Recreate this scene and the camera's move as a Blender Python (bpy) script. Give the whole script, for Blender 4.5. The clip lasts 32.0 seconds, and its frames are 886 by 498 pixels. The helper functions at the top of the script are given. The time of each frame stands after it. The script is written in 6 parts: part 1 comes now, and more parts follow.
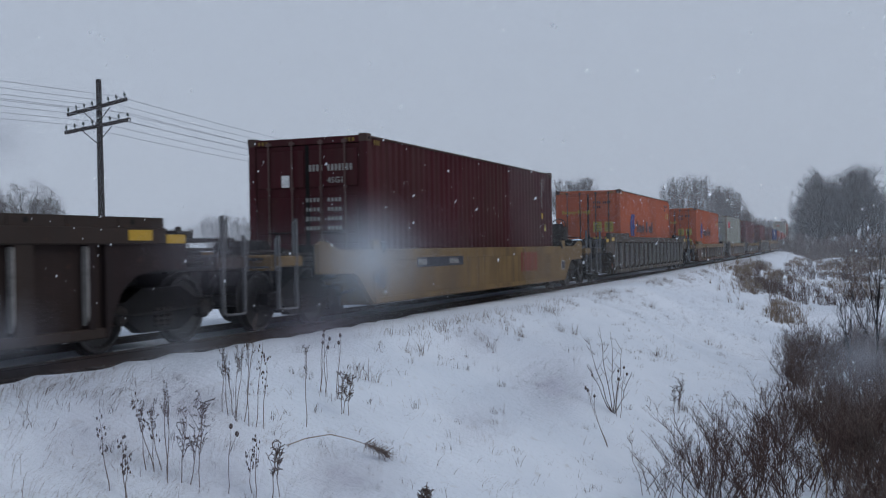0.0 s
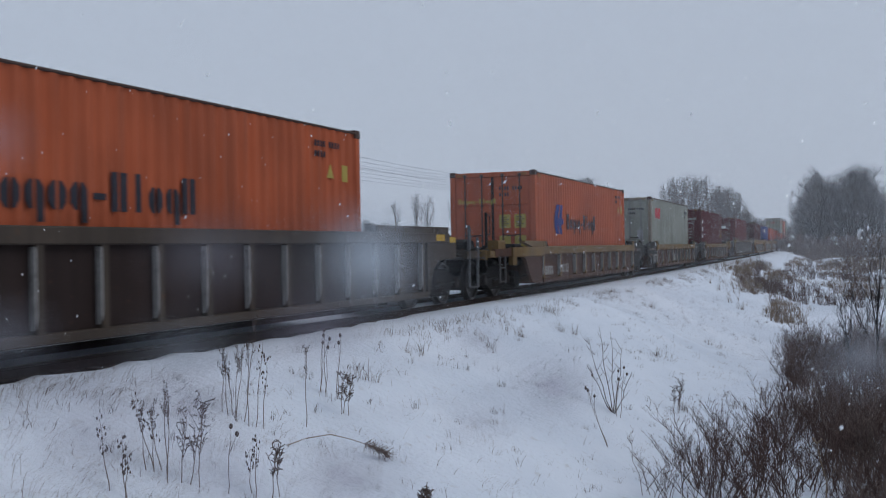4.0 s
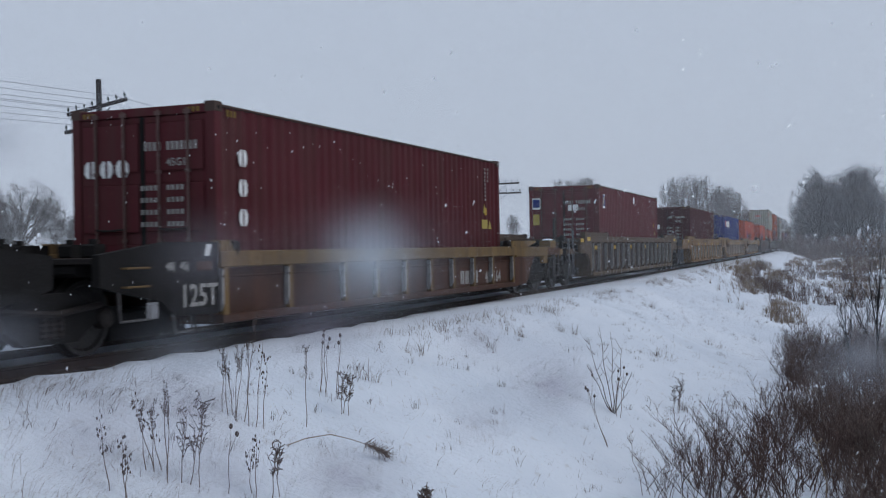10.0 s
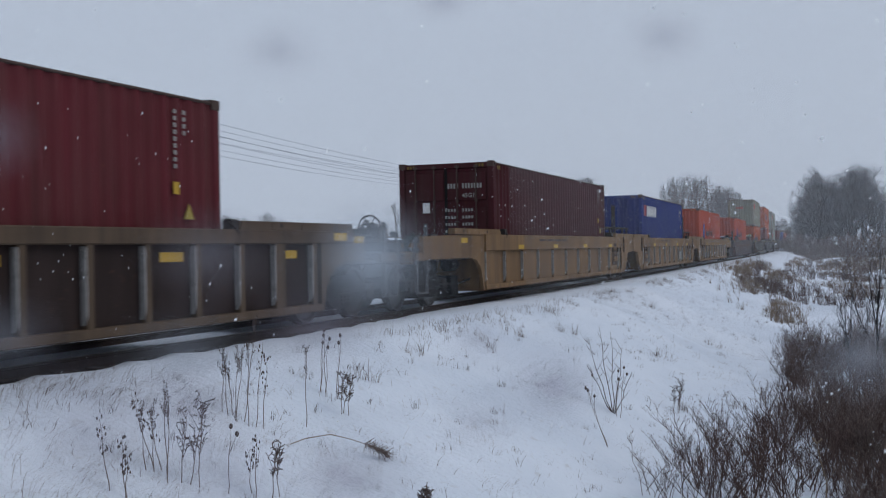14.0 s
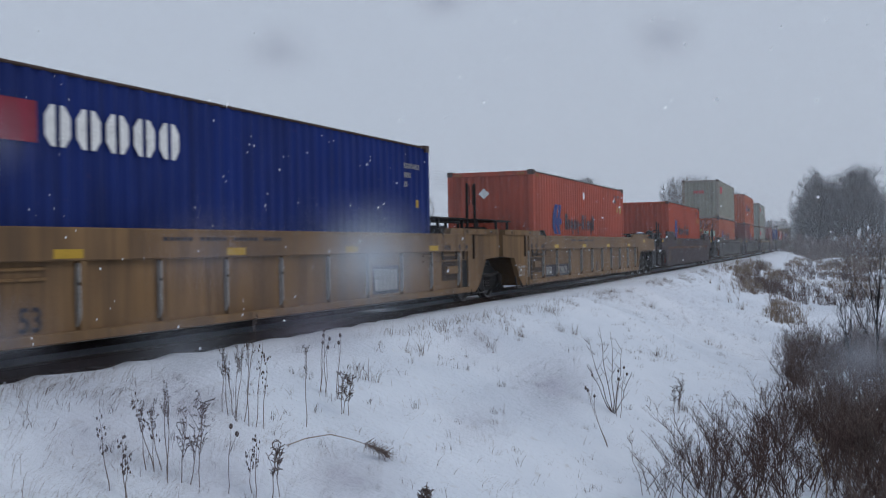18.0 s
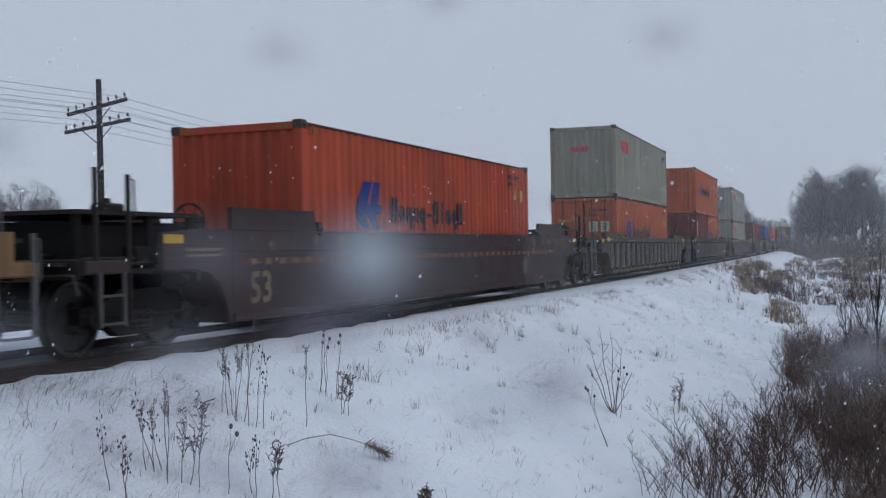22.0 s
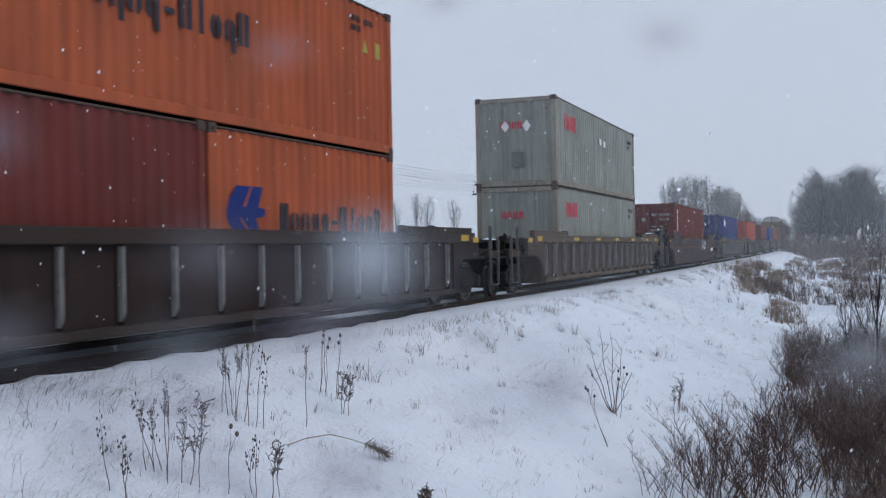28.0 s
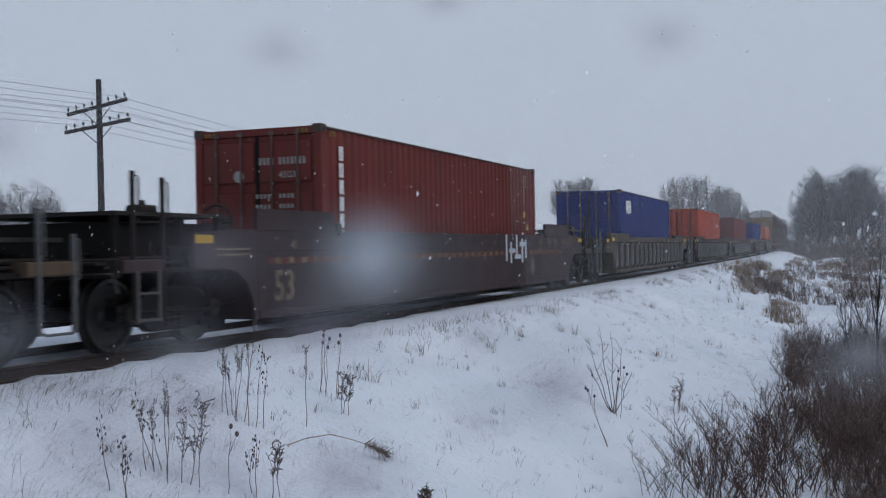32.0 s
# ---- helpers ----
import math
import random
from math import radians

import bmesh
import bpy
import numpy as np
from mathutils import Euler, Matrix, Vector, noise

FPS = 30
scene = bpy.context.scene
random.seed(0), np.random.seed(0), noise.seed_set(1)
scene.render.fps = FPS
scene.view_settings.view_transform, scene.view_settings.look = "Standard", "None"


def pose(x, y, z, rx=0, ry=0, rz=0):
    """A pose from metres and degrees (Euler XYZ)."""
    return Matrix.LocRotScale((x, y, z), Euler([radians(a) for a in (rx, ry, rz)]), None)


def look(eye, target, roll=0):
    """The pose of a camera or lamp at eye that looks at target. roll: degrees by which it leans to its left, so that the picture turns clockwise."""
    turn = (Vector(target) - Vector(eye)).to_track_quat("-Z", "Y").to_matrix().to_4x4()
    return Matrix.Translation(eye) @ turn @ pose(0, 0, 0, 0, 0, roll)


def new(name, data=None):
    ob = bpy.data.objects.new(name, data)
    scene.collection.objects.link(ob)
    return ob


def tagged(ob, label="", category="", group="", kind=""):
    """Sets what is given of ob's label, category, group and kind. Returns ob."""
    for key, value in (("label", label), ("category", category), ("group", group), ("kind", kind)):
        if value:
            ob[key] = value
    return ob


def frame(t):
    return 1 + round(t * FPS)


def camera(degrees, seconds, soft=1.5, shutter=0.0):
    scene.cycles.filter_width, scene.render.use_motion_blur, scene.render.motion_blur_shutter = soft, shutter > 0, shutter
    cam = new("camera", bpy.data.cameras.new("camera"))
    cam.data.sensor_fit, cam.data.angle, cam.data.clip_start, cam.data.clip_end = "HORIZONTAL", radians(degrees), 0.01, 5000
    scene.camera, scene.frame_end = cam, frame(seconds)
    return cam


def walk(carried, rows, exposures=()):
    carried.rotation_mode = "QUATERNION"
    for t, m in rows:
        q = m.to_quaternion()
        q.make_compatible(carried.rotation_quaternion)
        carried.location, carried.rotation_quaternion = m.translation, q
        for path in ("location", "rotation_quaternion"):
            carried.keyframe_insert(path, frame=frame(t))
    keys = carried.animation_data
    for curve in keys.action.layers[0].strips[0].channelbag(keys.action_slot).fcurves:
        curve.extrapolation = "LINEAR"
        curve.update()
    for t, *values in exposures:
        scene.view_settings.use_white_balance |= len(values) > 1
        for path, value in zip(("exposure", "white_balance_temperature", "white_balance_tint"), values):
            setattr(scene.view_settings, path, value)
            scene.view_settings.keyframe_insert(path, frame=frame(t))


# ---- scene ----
# Plan: the rails run along +y from the origin, rail top is z = 0, the camera stands 9.6 m beside them.
import functools

EYE = (9.594, 0.0, 1.2)
cam = camera(44.62, 32.0, soft=1.15, shutter=0.25)
CAM = look(EYE, (EYE[0] - 37.339, 92.767, EYE[2]), -1.033)
walk(cam, [(0, CAM), (32, CAM)], exposures=[(0, -0.1, 6500, 10), (1, 0.07, 6500, 10), (3, -0.05, 6500, 10), (6, 0, 6500, 10), (7, 0.03, 6500, 10), (10, 0.05, 6500, 10), (11, 0.12, 6500, 10), (12, -0.08, 6500, 10), (13, 0.12, 6500, 10), (14.5, -0.04, 6520, 10), (17, -0.05, 6560, 10), (19, 0.05, 6560, 10), (20, 0.02, 6560, 10), (22, 0.03, 6560, 10), (23, 0.17, 6560, 10), (24, 0.09, 6560, 10), (25, 0.19, 6560, 10), (28, 0.27, 6560, 10), (29, 0.05, 6560, 10), (30, 0.11, 6560, 10), (32, -0.01, 6560, 10)])

# ---- track line and the train's way ----
KNOTS = (0, 30, 60, 100, 160, 260)
BENDS = (0, 0.00119, -0.00007, 0.00039, -0.00003, 0.00017)
S_AXIS = np.arange(-400, 1500, 2.0)
_bend = np.interp(S_AXIS, KNOTS, BENDS)
_bend[S_AXIS > 420] = 0
HEAD = np.concatenate([[0], np.cumsum(_bend[1:] + _bend[:-1])])
HEAD -= np.interp(0, S_AXIS, HEAD)
_mid = (HEAD[1:] + HEAD[:-1]) / 2
LINE_X = np.concatenate([[0], np.cumsum(-2 * np.sin(_mid))])
LINE_Y = np.concatenate([[0], np.cumsum(2 * np.cos(_mid))])
LINE_X -= np.interp(0, S_AXIS, LINE_X)
LINE_Y -= np.interp(0, S_AXIS, LINE_Y)


def line_at(s):
    """x, y and heading of the track after s metres."""
    return float(np.interp(s, S_AXIS, LINE_X)), float(np.interp(s, S_AXIS, LINE_Y)), float(np.interp(s, S_AXIS, HEAD))


def line_x(y):
    return np.interp(y, LINE_Y, LINE_X)


SPEED_T = (0, 3, 6, 10, 15, 20, 26, 32)
SPEED_V = (8.565, 8.632, 8.667, 8.688, 8.924, 9.107, 9.352, 9.620)
_t = np.arange(0, 32.01, 0.1)
_v = np.interp(_t, SPEED_T, SPEED_V)
_gone = np.concatenate([[0], np.cumsum((_v[1:] + _v[:-1]) * 0.05)])


def gone(t):
    """Metres the train has come by t seconds."""
    return float(np.interp(t, _t, _gone))


# ---- light: an overcast winter day ----
world = bpy.data.worlds.new("overcast")
scene.world = world
world.use_nodes = True
wn, wl = world.node_tree.nodes, world.node_tree.links
sky = wn.new("ShaderNodeTexSky")
sky.sky_type, sky.sun_disc = "NISHITA", False
sky.sun_elevation, sky.sun_rotation = radians(45), radians(71)
sky.dust_density, sky.air_density = 6.0, 1.0
back = wn["Background"]
cloud = wn.new("ShaderNodeMix")
cloud.data_type = "RGBA"
cloud.inputs[0].default_value = 0.93
cloud.inputs[7].default_value = (5.08, 5.8, 6.98, 1)
wl.new(sky.outputs[0], cloud.inputs[6])
wl.new(cloud.outputs[2], back.inputs[0])
back.inputs[1].default_value = 0.092
sun = new("sun", bpy.data.lights.new("sun", "SUN"))
sun.data.energy, sun.data.angle, sun.data.color = 0.5, radians(28), (1.0, 0.97, 0.93)
sun.matrix_world = look((40, 14, 42), (0, 0, 0))


# ---- materials ----
def material(name):
    m = bpy.data.materials.new(name)
    m.use_nodes = True
    return m, m.node_tree.nodes, m.node_tree.links, m.node_tree.nodes["Principled BSDF"]


def mixed(nodes, links, fac, a, b):
    """Mixes two colours (or sockets) by a socket or number."""
    n = nodes.new("ShaderNodeMix")
    n.data_type = "RGBA"
    for i, v in ((0, fac), (6, a), (7, b)):
        if isinstance(v, bpy.types.NodeSocket):
            links.new(v, n.inputs[i])
        else:
            n.inputs[i].default_value = v if i == 0 else (*v[:3], 1)
    return n.outputs[2]


def noised(nodes, links, scale, lo, hi, detail=4.0, stretch=None, rand=False):
    """A noise in object space, cut to 0..1 between lo and hi."""
    co = nodes.new("ShaderNodeTexCoord").outputs["Object"]
    if rand:
        add = nodes.new("ShaderNodeVectorMath")
        add.operation = "ADD"
        inf = nodes.new("ShaderNodeObjectInfo")
        sc = nodes.new("ShaderNodeMath")
        sc.operation = "MULTIPLY"
        sc.inputs[1].default_value = 40
        links.new(inf.outputs["Random"], sc.inputs[0])
        links.new(co, add.inputs[0])
        links.new(sc.outputs[0], add.inputs[1])
        co = add.outputs[0]
    if stretch:
        mp = nodes.new("ShaderNodeMapping")
        mp.inputs["Scale"].default_value = stretch
        links.new(co, mp.inputs[0])
        co = mp.outputs[0]
    n = nodes.new("ShaderNodeTexNoise")
    n.inputs["Scale"].default_value, n.inputs["Detail"].default_value = scale, detail
    links.new(co, n.inputs["Vector"])
    r = nodes.new("ShaderNodeMapRange")
    r.inputs[1].default_value, r.inputs[2].default_value = lo, hi
    links.new(n.outputs[0], r.inputs[0])
    return r.outputs[0]


def bumped(nodes, links, bsdf, height, strength, distance):
    b = nodes.new("ShaderNodeBump")
    b.inputs["Strength"].default_value, b.inputs["Distance"].default_value = strength, distance
    links.new(height, b.inputs["Height"])
    links.new(b.outputs[0], bsdf.inputs["Normal"])


@functools.lru_cache(None)
def paint(name, base, dirt=(0.07, 0.055, 0.045), wear=(0.16, 0.07, 0.035), amount=0.5, worn=0.35, rough=0.7):
    """Weathered paint: patchy fading, vertical dirt streaks, small rust spots."""
    m, n, l, b = material(name)
    fade = noised(n, l, 0.9, 0.3, 0.75, 3, rand=True)
    col = mixed(n, l, fade, base, tuple(min(1, c * 1.22 + 0.003) for c in base))
    streak = noised(n, l, 3.0, 0.42, 0.85, 5, (1.0, 1.0, 0.12), True)
    k = n.new("ShaderNodeMath")
    k.operation = "MULTIPLY"
    k.inputs[1].default_value = amount
    l.new(streak, k.inputs[0])
    col = mixed(n, l, k.outputs[0], col, dirt)
    patch = noised(n, l, 0.55, 0.45, 0.8, 6, rand=True)
    k3 = n.new("ShaderNodeMath")
    k3.operation = "MULTIPLY"
    k3.inputs[1].default_value = amount * 0.7
    l.new(patch, k3.inputs[0])
    col = mixed(n, l, k3.outputs[0], col, dirt)
    rib = noised(n, l, 9.0, 0.45, 0.75, 3, (1.0, 1.0, 0.03), True)
    k4 = n.new("ShaderNodeMath")
    k4.operation = "MULTIPLY"
    k4.inputs[1].default_value = amount * 0.6
    l.new(rib, k4.inputs[0])
    col = mixed(n, l, k4.outputs[0], col, dirt)
    spot = noised(n, l, 11.0, 0.66 - 0.06 * worn, 0.78, 6, rand=True)
    k2 = n.new("ShaderNodeMath")
    k2.operation = "MULTIPLY"
    k2.inputs[1].default_value = worn
    l.new(spot, k2.inputs[0])
    col = mixed(n, l, k2.outputs[0], col, wear)
    l.new(col, b.inputs["Base Color"])
    b.inputs["Roughness"].default_value = rough
    b.inputs["Specular IOR Level"].default_value = 0.06
    bumped(n, l, b, noised(n, l, 25, 0.2, 0.8, 4), 0.25, 0.01)
    return m


@functools.lru_cache(None)
def plain(name, base, rough=0.7, vary=0.35, scale=6.0, metal=0.0):
    """A matt surface with mottling at two scales."""
    m, n, l, b = material(name)
    c1 = mixed(n, l, noised(n, l, scale, 0.3, 0.7, 5, rand=True), tuple(c * (1 - vary) for c in base), base)
    c2 = mixed(n, l, noised(n, l, scale * 7, 0.35, 0.8, 3), c1, tuple(min(1, c * (1 + vary)) for c in base))
    l.new(c2, b.inputs["Base Color"])
    b.inputs["Roughness"].default_value, b.inputs["Metallic"].default_value = rough, metal
    b.inputs["Specular IOR Level"].default_value = 0.12
    bumped(n, l, b, noised(n, l, scale * 5, 0.2, 0.8, 4), 0.3, 0.01)
    return m


def snow_material():
    m, n, l, b = material("snow")
    drift = noised(n, l, 0.35, 0.3, 0.7, 4)
    grain = noised(n, l, 14, 0.3, 0.75, 6)
    col = mixed(n, l, drift, (0.64, 0.70, 0.79), (0.78, 0.83, 0.91))
    litter = noised(n, l, 5.5, 0.62, 0.78, 8)
    k = n.new("ShaderNodeMath")
    k.operation = "MULTIPLY"
    k.inputs[1].default_value = 0.38
    l.new(litter, k.inputs[0])
    col = mixed(n, l, k.outputs[0], col, (0.36, 0.31, 0.26))
    patch, crumb = noised(n, l, 0.8, 0.45, 0.7, 3), noised(n, l, 34, 0.62, 0.7, 3)
    both = n.new("ShaderNodeMath")
    both.operation = "MULTIPLY"
    l.new(patch, both.inputs[0])
    l.new(crumb, both.inputs[1])
    half = n.new("ShaderNodeMath")
    half.operation = "MULTIPLY"
    half.inputs[1].default_value = 0.55
    l.new(both.outputs[0], half.inputs[0])
    col = mixed(n, l, half.outputs[0], col, (0.2, 0.16, 0.135))
    l.new(col, b.inputs["Base Color"])
    b.inputs["Roughness"].default_value = 0.85
    b.inputs["Specular IOR Level"].default_value = 0.2
    s = n.new("ShaderNodeMath")
    s.operation = "ADD"
    l.new(drift, s.inputs[0])
    l.new(grain, s.inputs[1])
    bumped(n, l, b, s.outputs[0], 0.45, 0.05)
    return m


def ballast_material():
    m, n, l, b = material("ballast")
    v = n.new("ShaderNodeTexVoronoi")
    v.inputs["Scale"].default_value = 18
    l.new(n.new("ShaderNodeTexCoord").outputs["Object"], v.inputs["Vector"])
    col = mixed(n, l, v.outputs["Color"], (0.012, 0.012, 0.012), (0.045, 0.042, 0.041))
    col = mixed(n, l, noised(n, l, 2.2, 0.60, 0.75, 6), col, (0.75, 0.78, 0.83))
    l.new(col, b.inputs["Base Color"])
    b.inputs["Roughness"].default_value = 0.9
    bumped(n, l, b, v.outputs["Distance"], 0.9, 0.05)
    return m


SNOW = snow_material()
BALLAST = ballast_material()
STEEL_DARK = plain("dark grimy steel", (0.026, 0.022, 0.021), 0.65)
STEEL_BLACK = plain("black underframe steel", (0.012, 0.011, 0.011), 0.7)
STEEL_WORN = plain("bare worn steel", (0.22, 0.22, 0.23), 0.6, 0.4, 9, 0.2)
RAIL_TOP = plain("polished rail steel", (0.42, 0.42, 0.43), 0.3, 0.2, 4, 0.9)
RAIL_RUST = plain("rusty rail", (0.045, 0.032, 0.027), 0.8)
TIE_WOOD = plain("creosoted wood", (0.05, 0.042, 0.037), 0.85)
POLE_WOOD = plain("weathered pole wood", (0.026, 0.021, 0.021), 0.85)
INSULATOR = plain("dark glass", (0.03, 0.045, 0.045), 0.2)
WIRE = plain("wire", (0.16, 0.17, 0.19), 0.5)
RUBBER = plain("black rubber", (0.015, 0.015, 0.015), 0.7)
WHITE = plain("white lettering", (0.72, 0.72, 0.71), 0.7)
CREAM = plain("aged white lettering", (0.30, 0.29, 0.275), 0.7)
BLACK = plain("black lettering", (0.035, 0.035, 0.045), 0.7)
YELLOW = plain("yellow sticker", (0.45, 0.28, 0.04), 0.6, 0.2)
LABEL_YELLOW = plain("yellow label", (0.36, 0.28, 0.07), 0.6, 0.15)
RED_MARK = plain("red lettering", (0.55, 0.045, 0.07), 0.65, 0.2)
BLUE_MARK = plain("blue emblem", (0.014, 0.03, 0.155), 0.65, 0.2)
GREY_MARK = plain("grey patch", (0.30, 0.31, 0.32), 0.7)
BARK = plain("grey bark", (0.085, 0.075, 0.07), 0.9)
BARK_DARK = plain("dark bark", (0.022, 0.02, 0.022), 0.9)
TWIG = plain("brown twigs", (0.085, 0.06, 0.05), 0.9)
STRAW = plain("dry straw", (0.25, 0.19, 0.14), 0.9)
WEED = plain("dead weed stalk", (0.15, 0.11, 0.088), 0.9)
SEED = plain("dried seed head", (0.085, 0.062, 0.052), 0.9)


# ---- mesh helpers ----
class Shape:
    """Collects simple solids into one mesh."""

    def __init__(self):
        self.v, self.f = [], []

    def add(self, verts, faces):
        k = len(self.v)
        self.v.extend(verts)
        self.f.extend([tuple(i + k for i in f) for f in faces])
        return self

    def box(self, x0, x1, y0, y1, z0, z1, c=0.0):
        """A box; c: chamfer of its edges along the longest side."""
        if c <= 0:
            return self.add([(x, y, z) for z in (z0, z1) for y in (y0, y1) for x in (x0, x1)],
                            [(0, 2, 3, 1), (4, 5, 7, 6), (0, 1, 5, 4), (2, 6, 7, 3), (0, 4, 6, 2), (1, 3, 7, 5)])
        d = (x1 - x0, y1 - y0, z1 - z0)
        ax = d.index(max(d))
        lo, hi = [x0, y0, z0], [x1, y1, z1]
        a, b = [i for i in range(3) if i != ax]
        ring = [(lo[a] + c, lo[b]), (hi[a] - c, lo[b]), (hi[a], lo[b] + c), (hi[a], hi[b] - c),
                (hi[a] - c, hi[b]), (lo[a] + c, hi[b]), (lo[a], hi[b] - c), (lo[a], lo[b] + c)]
        vs = []
        for e in (lo[ax], hi[ax]):
            for p, q in ring:
                co = [0, 0, 0]
                co[ax], co[a], co[b] = e, p, q
                vs.append(tuple(co))
        return self.add(vs, [tuple(range(7, -1, -1)), tuple(range(8, 16))] + [(i, (i + 1) % 8, 8 + (i + 1) % 8, 8 + i) for i in range(8)])

    def prism(self, outline, axis, a, b):
        """An outline (list of 2D points) pushed along an axis from a to b."""
        n = len(outline)
        put = {0: lambda p, e: (e, p[0], p[1]), 1: lambda p, e: (p[0], e, p[1]), 2: lambda p, e: (p[0], p[1], e)}[axis]
        return self.add([put(p, e) for e in (a, b) for p in outline],
                        [tuple(range(n - 1, -1, -1)), tuple(range(n, 2 * n))] + [(i, (i + 1) % n, n + (i + 1) % n, n + i) for i in range(n)])

    def tube(self, points, radii, sides=6, cap=True):
        """A tapered tube along points."""
        rings, k = [], len(self.v)
        for i, p in enumerate(points):
            p = Vector(p)
            d = (Vector(points[min(i + 1, len(points) - 1)]) - Vector(points[max(i - 1, 0)])).normalized()
            u = d.cross(Vector((0, 0, 1)) if abs(d.z) < 0.9 else Vector((1, 0, 0))).normalized()
            w = d.cross(u)
            r = radii[i] if isinstance(radii, (list, tuple)) else radii
            rings.append([tuple(p + (u * math.cos(2 * math.pi * j / sides) + w * math.sin(2 * math.pi * j / sides)) * r) for j in range(sides)])
        self.v.extend(q for r in rings for q in r)
        for i in range(len(rings) - 1):
            for j in range(sides):
                a, b = k + i * sides + j, k + i * sides + (j + 1) % sides
                self.f.append((a, a + sides, b + sides, b))
        if cap:
            self.f.append(tuple(range(k, k + sides)))
            e = k + (len(rings) - 1) * sides
            self.f.append(tuple(range(e + sides - 1, e - 1, -1)))
        return self

    def turned(self, profile, axis=0, sides=16, centre=(0, 0, 0)):
        """A profile of (along, radius) turned round an axis."""
        pts = []
        for a, r in profile:
            for j in range(sides):
                c, s = r * math.cos(2 * math.pi * j / sides), r * math.sin(2 * math.pi * j / sides)
                p = {0: (a, c, s), 1: (s, a, c), 2: (c, s, a)}[axis]
                pts.append(tuple(p[i] + centre[i] for i in range(3)))
        n = len(profile)
        fs = [(i * sides + j, i * sides + (j + 1) % sides, (i + 1) * sides + (j + 1) % sides, (i + 1) * sides + j) for i in range(n - 1) for j in range(sides)]
        fs += [tuple(range(sides - 1, -1, -1)), tuple(range((n - 1) * sides, n * sides))]
        return self.add(pts, fs)

    def mesh(self, name, mat):
        me = bpy.data.meshes.new(name)
        me.from_pydata([tuple(map(float, v)) for v in self.v], [], self.f)
        me.materials.append(mat)
        me.update()
        return me


def mended(me):
    """Faces all turned outwards."""
    bm = bmesh.new()
    bm.from_mesh(me)
    bmesh.ops.recalc_face_normals(bm, faces=bm.faces)
    bm.to_mesh(me)
    bm.free()
    return me


MESHES = {}


def part(name, shape, mat, parent, label="", key=None, at=None):
    """One mesh object under a thing or a part. key: shares the mesh with all that have the same key and material."""
    if key is not None:
        k = (key, mat.name)
        if k not in MESHES:
            MESHES[k] = mended(shape().mesh(name, mat))
        me = MESHES[k]
    else:
        me = mended((shape() if callable(shape) else shape).mesh(name, mat))
    ob = new(name, me)
    ob.parent = parent
    if at is not None:
        ob.matrix_basis = at
    if label:
        ob["label"] = label
    if name in ("number_bars", "reporting_bars", "scrawl"):
        ob["kind"] = "stuff"
    return ob


def thing(name, label, category, group="", m=None):
    ob = new(name)
    ob.empty_display_size = 0.2
    tagged(ob, label, category, group)
    if m is not None:
        ob.matrix_basis = m
    return ob


def solid(name, shape, mat, label, category, group="", kind="", m=None):
    """A thing that is one mesh."""
    ob = new(name, mended(shape.mesh(name, mat)))
    tagged(ob, label, category, group, kind)
    if m is not None:
        ob.matrix_basis = m
    return ob


# ---- ground ----
def bank(u):
    """Height of the snow beside the track, by the distance from its middle."""
    a = np.abs(u)
    right = np.interp(a, (0, 0.93, 1.08, 1.3, 2.0, 2.75, 3.0, 4.0, 6.7, 8.0, 14, 40), (-0.5, -0.48, -0.2, -0.085, -0.055, -0.09, -0.19, -0.64, -1.72, -1.85, -1.8, -1.7))
    left = np.interp(a, (0, 0.95, 1.1, 1.4, 2.0, 2.8, 5.0, 8.0, 40), (-0.5, -0.48, -0.15, -0.09, -0.07, -0.14, -0.6, -0.8, -0.7))
    return np.where(u > 0, right, left)


def rough_ground(x, y):
    """Drifts and hummocks of the snow."""
    return (0.10 * np.sin(0.55 * x + 0.31 * y + 1.3) * np.sin(0.23 * y - 0.4 * x)
            + 0.05 * np.sin(1.7 * x - 0.9 * y) * np.sin(1.1 * y + 0.6 * x + 0.7) + 0.025 * np.sin(3.9 * x + 2.3 * y) * np.sin(3.1 * y - 2.2 * x) + 0.012 * np.sin(7.1 * x - 5.3 * y) * np.sin(6.3 * y + 3.7 * x))


def ground_z(x, y):
    u = x - line_x(y)
    z = bank(np.where((u > 0) & (u < 1.4), np.minimum(u + 0.42 * np.clip((y - 15) / 9, 0, 1), 1.4), u))
    z = z + rough_ground(x, y) * np.clip((np.abs(u) - 1.9) / 2.0, 0, 1)
    z = z + 0.035 * (np.sin(4.3 * y) * np.sin(1.37 * y + 1.0) + 0.6 * np.sin(7.9 * y)) * np.exp(-((np.abs(u) - 1.38) / 0.2) ** 2)
    slope = np.clip((u - 2.8) / 0.6, 0, 1) * np.clip((9.0 - u) / 2.0, 0, 1)
    z = z + slope * (0.035 * np.sin(4.6 * x + 2.1 * y) * np.sin(2.9 * y - 3.4 * x + 1.0) + 0.022 * np.sin(8.3 * x - 4.7 * y + 0.6) * np.sin(6.9 * y + 3.1 * x))
    far = np.clip((y - 60) / 160, 0, 1)
    z = z + far * np.clip((np.abs(u) - 3) / 5, 0, 1) * 1.1
    z = z + 1.45 * np.exp(-((x - 10.2) ** 2 + (y + 1.5) ** 2) / 7.0)
    return z


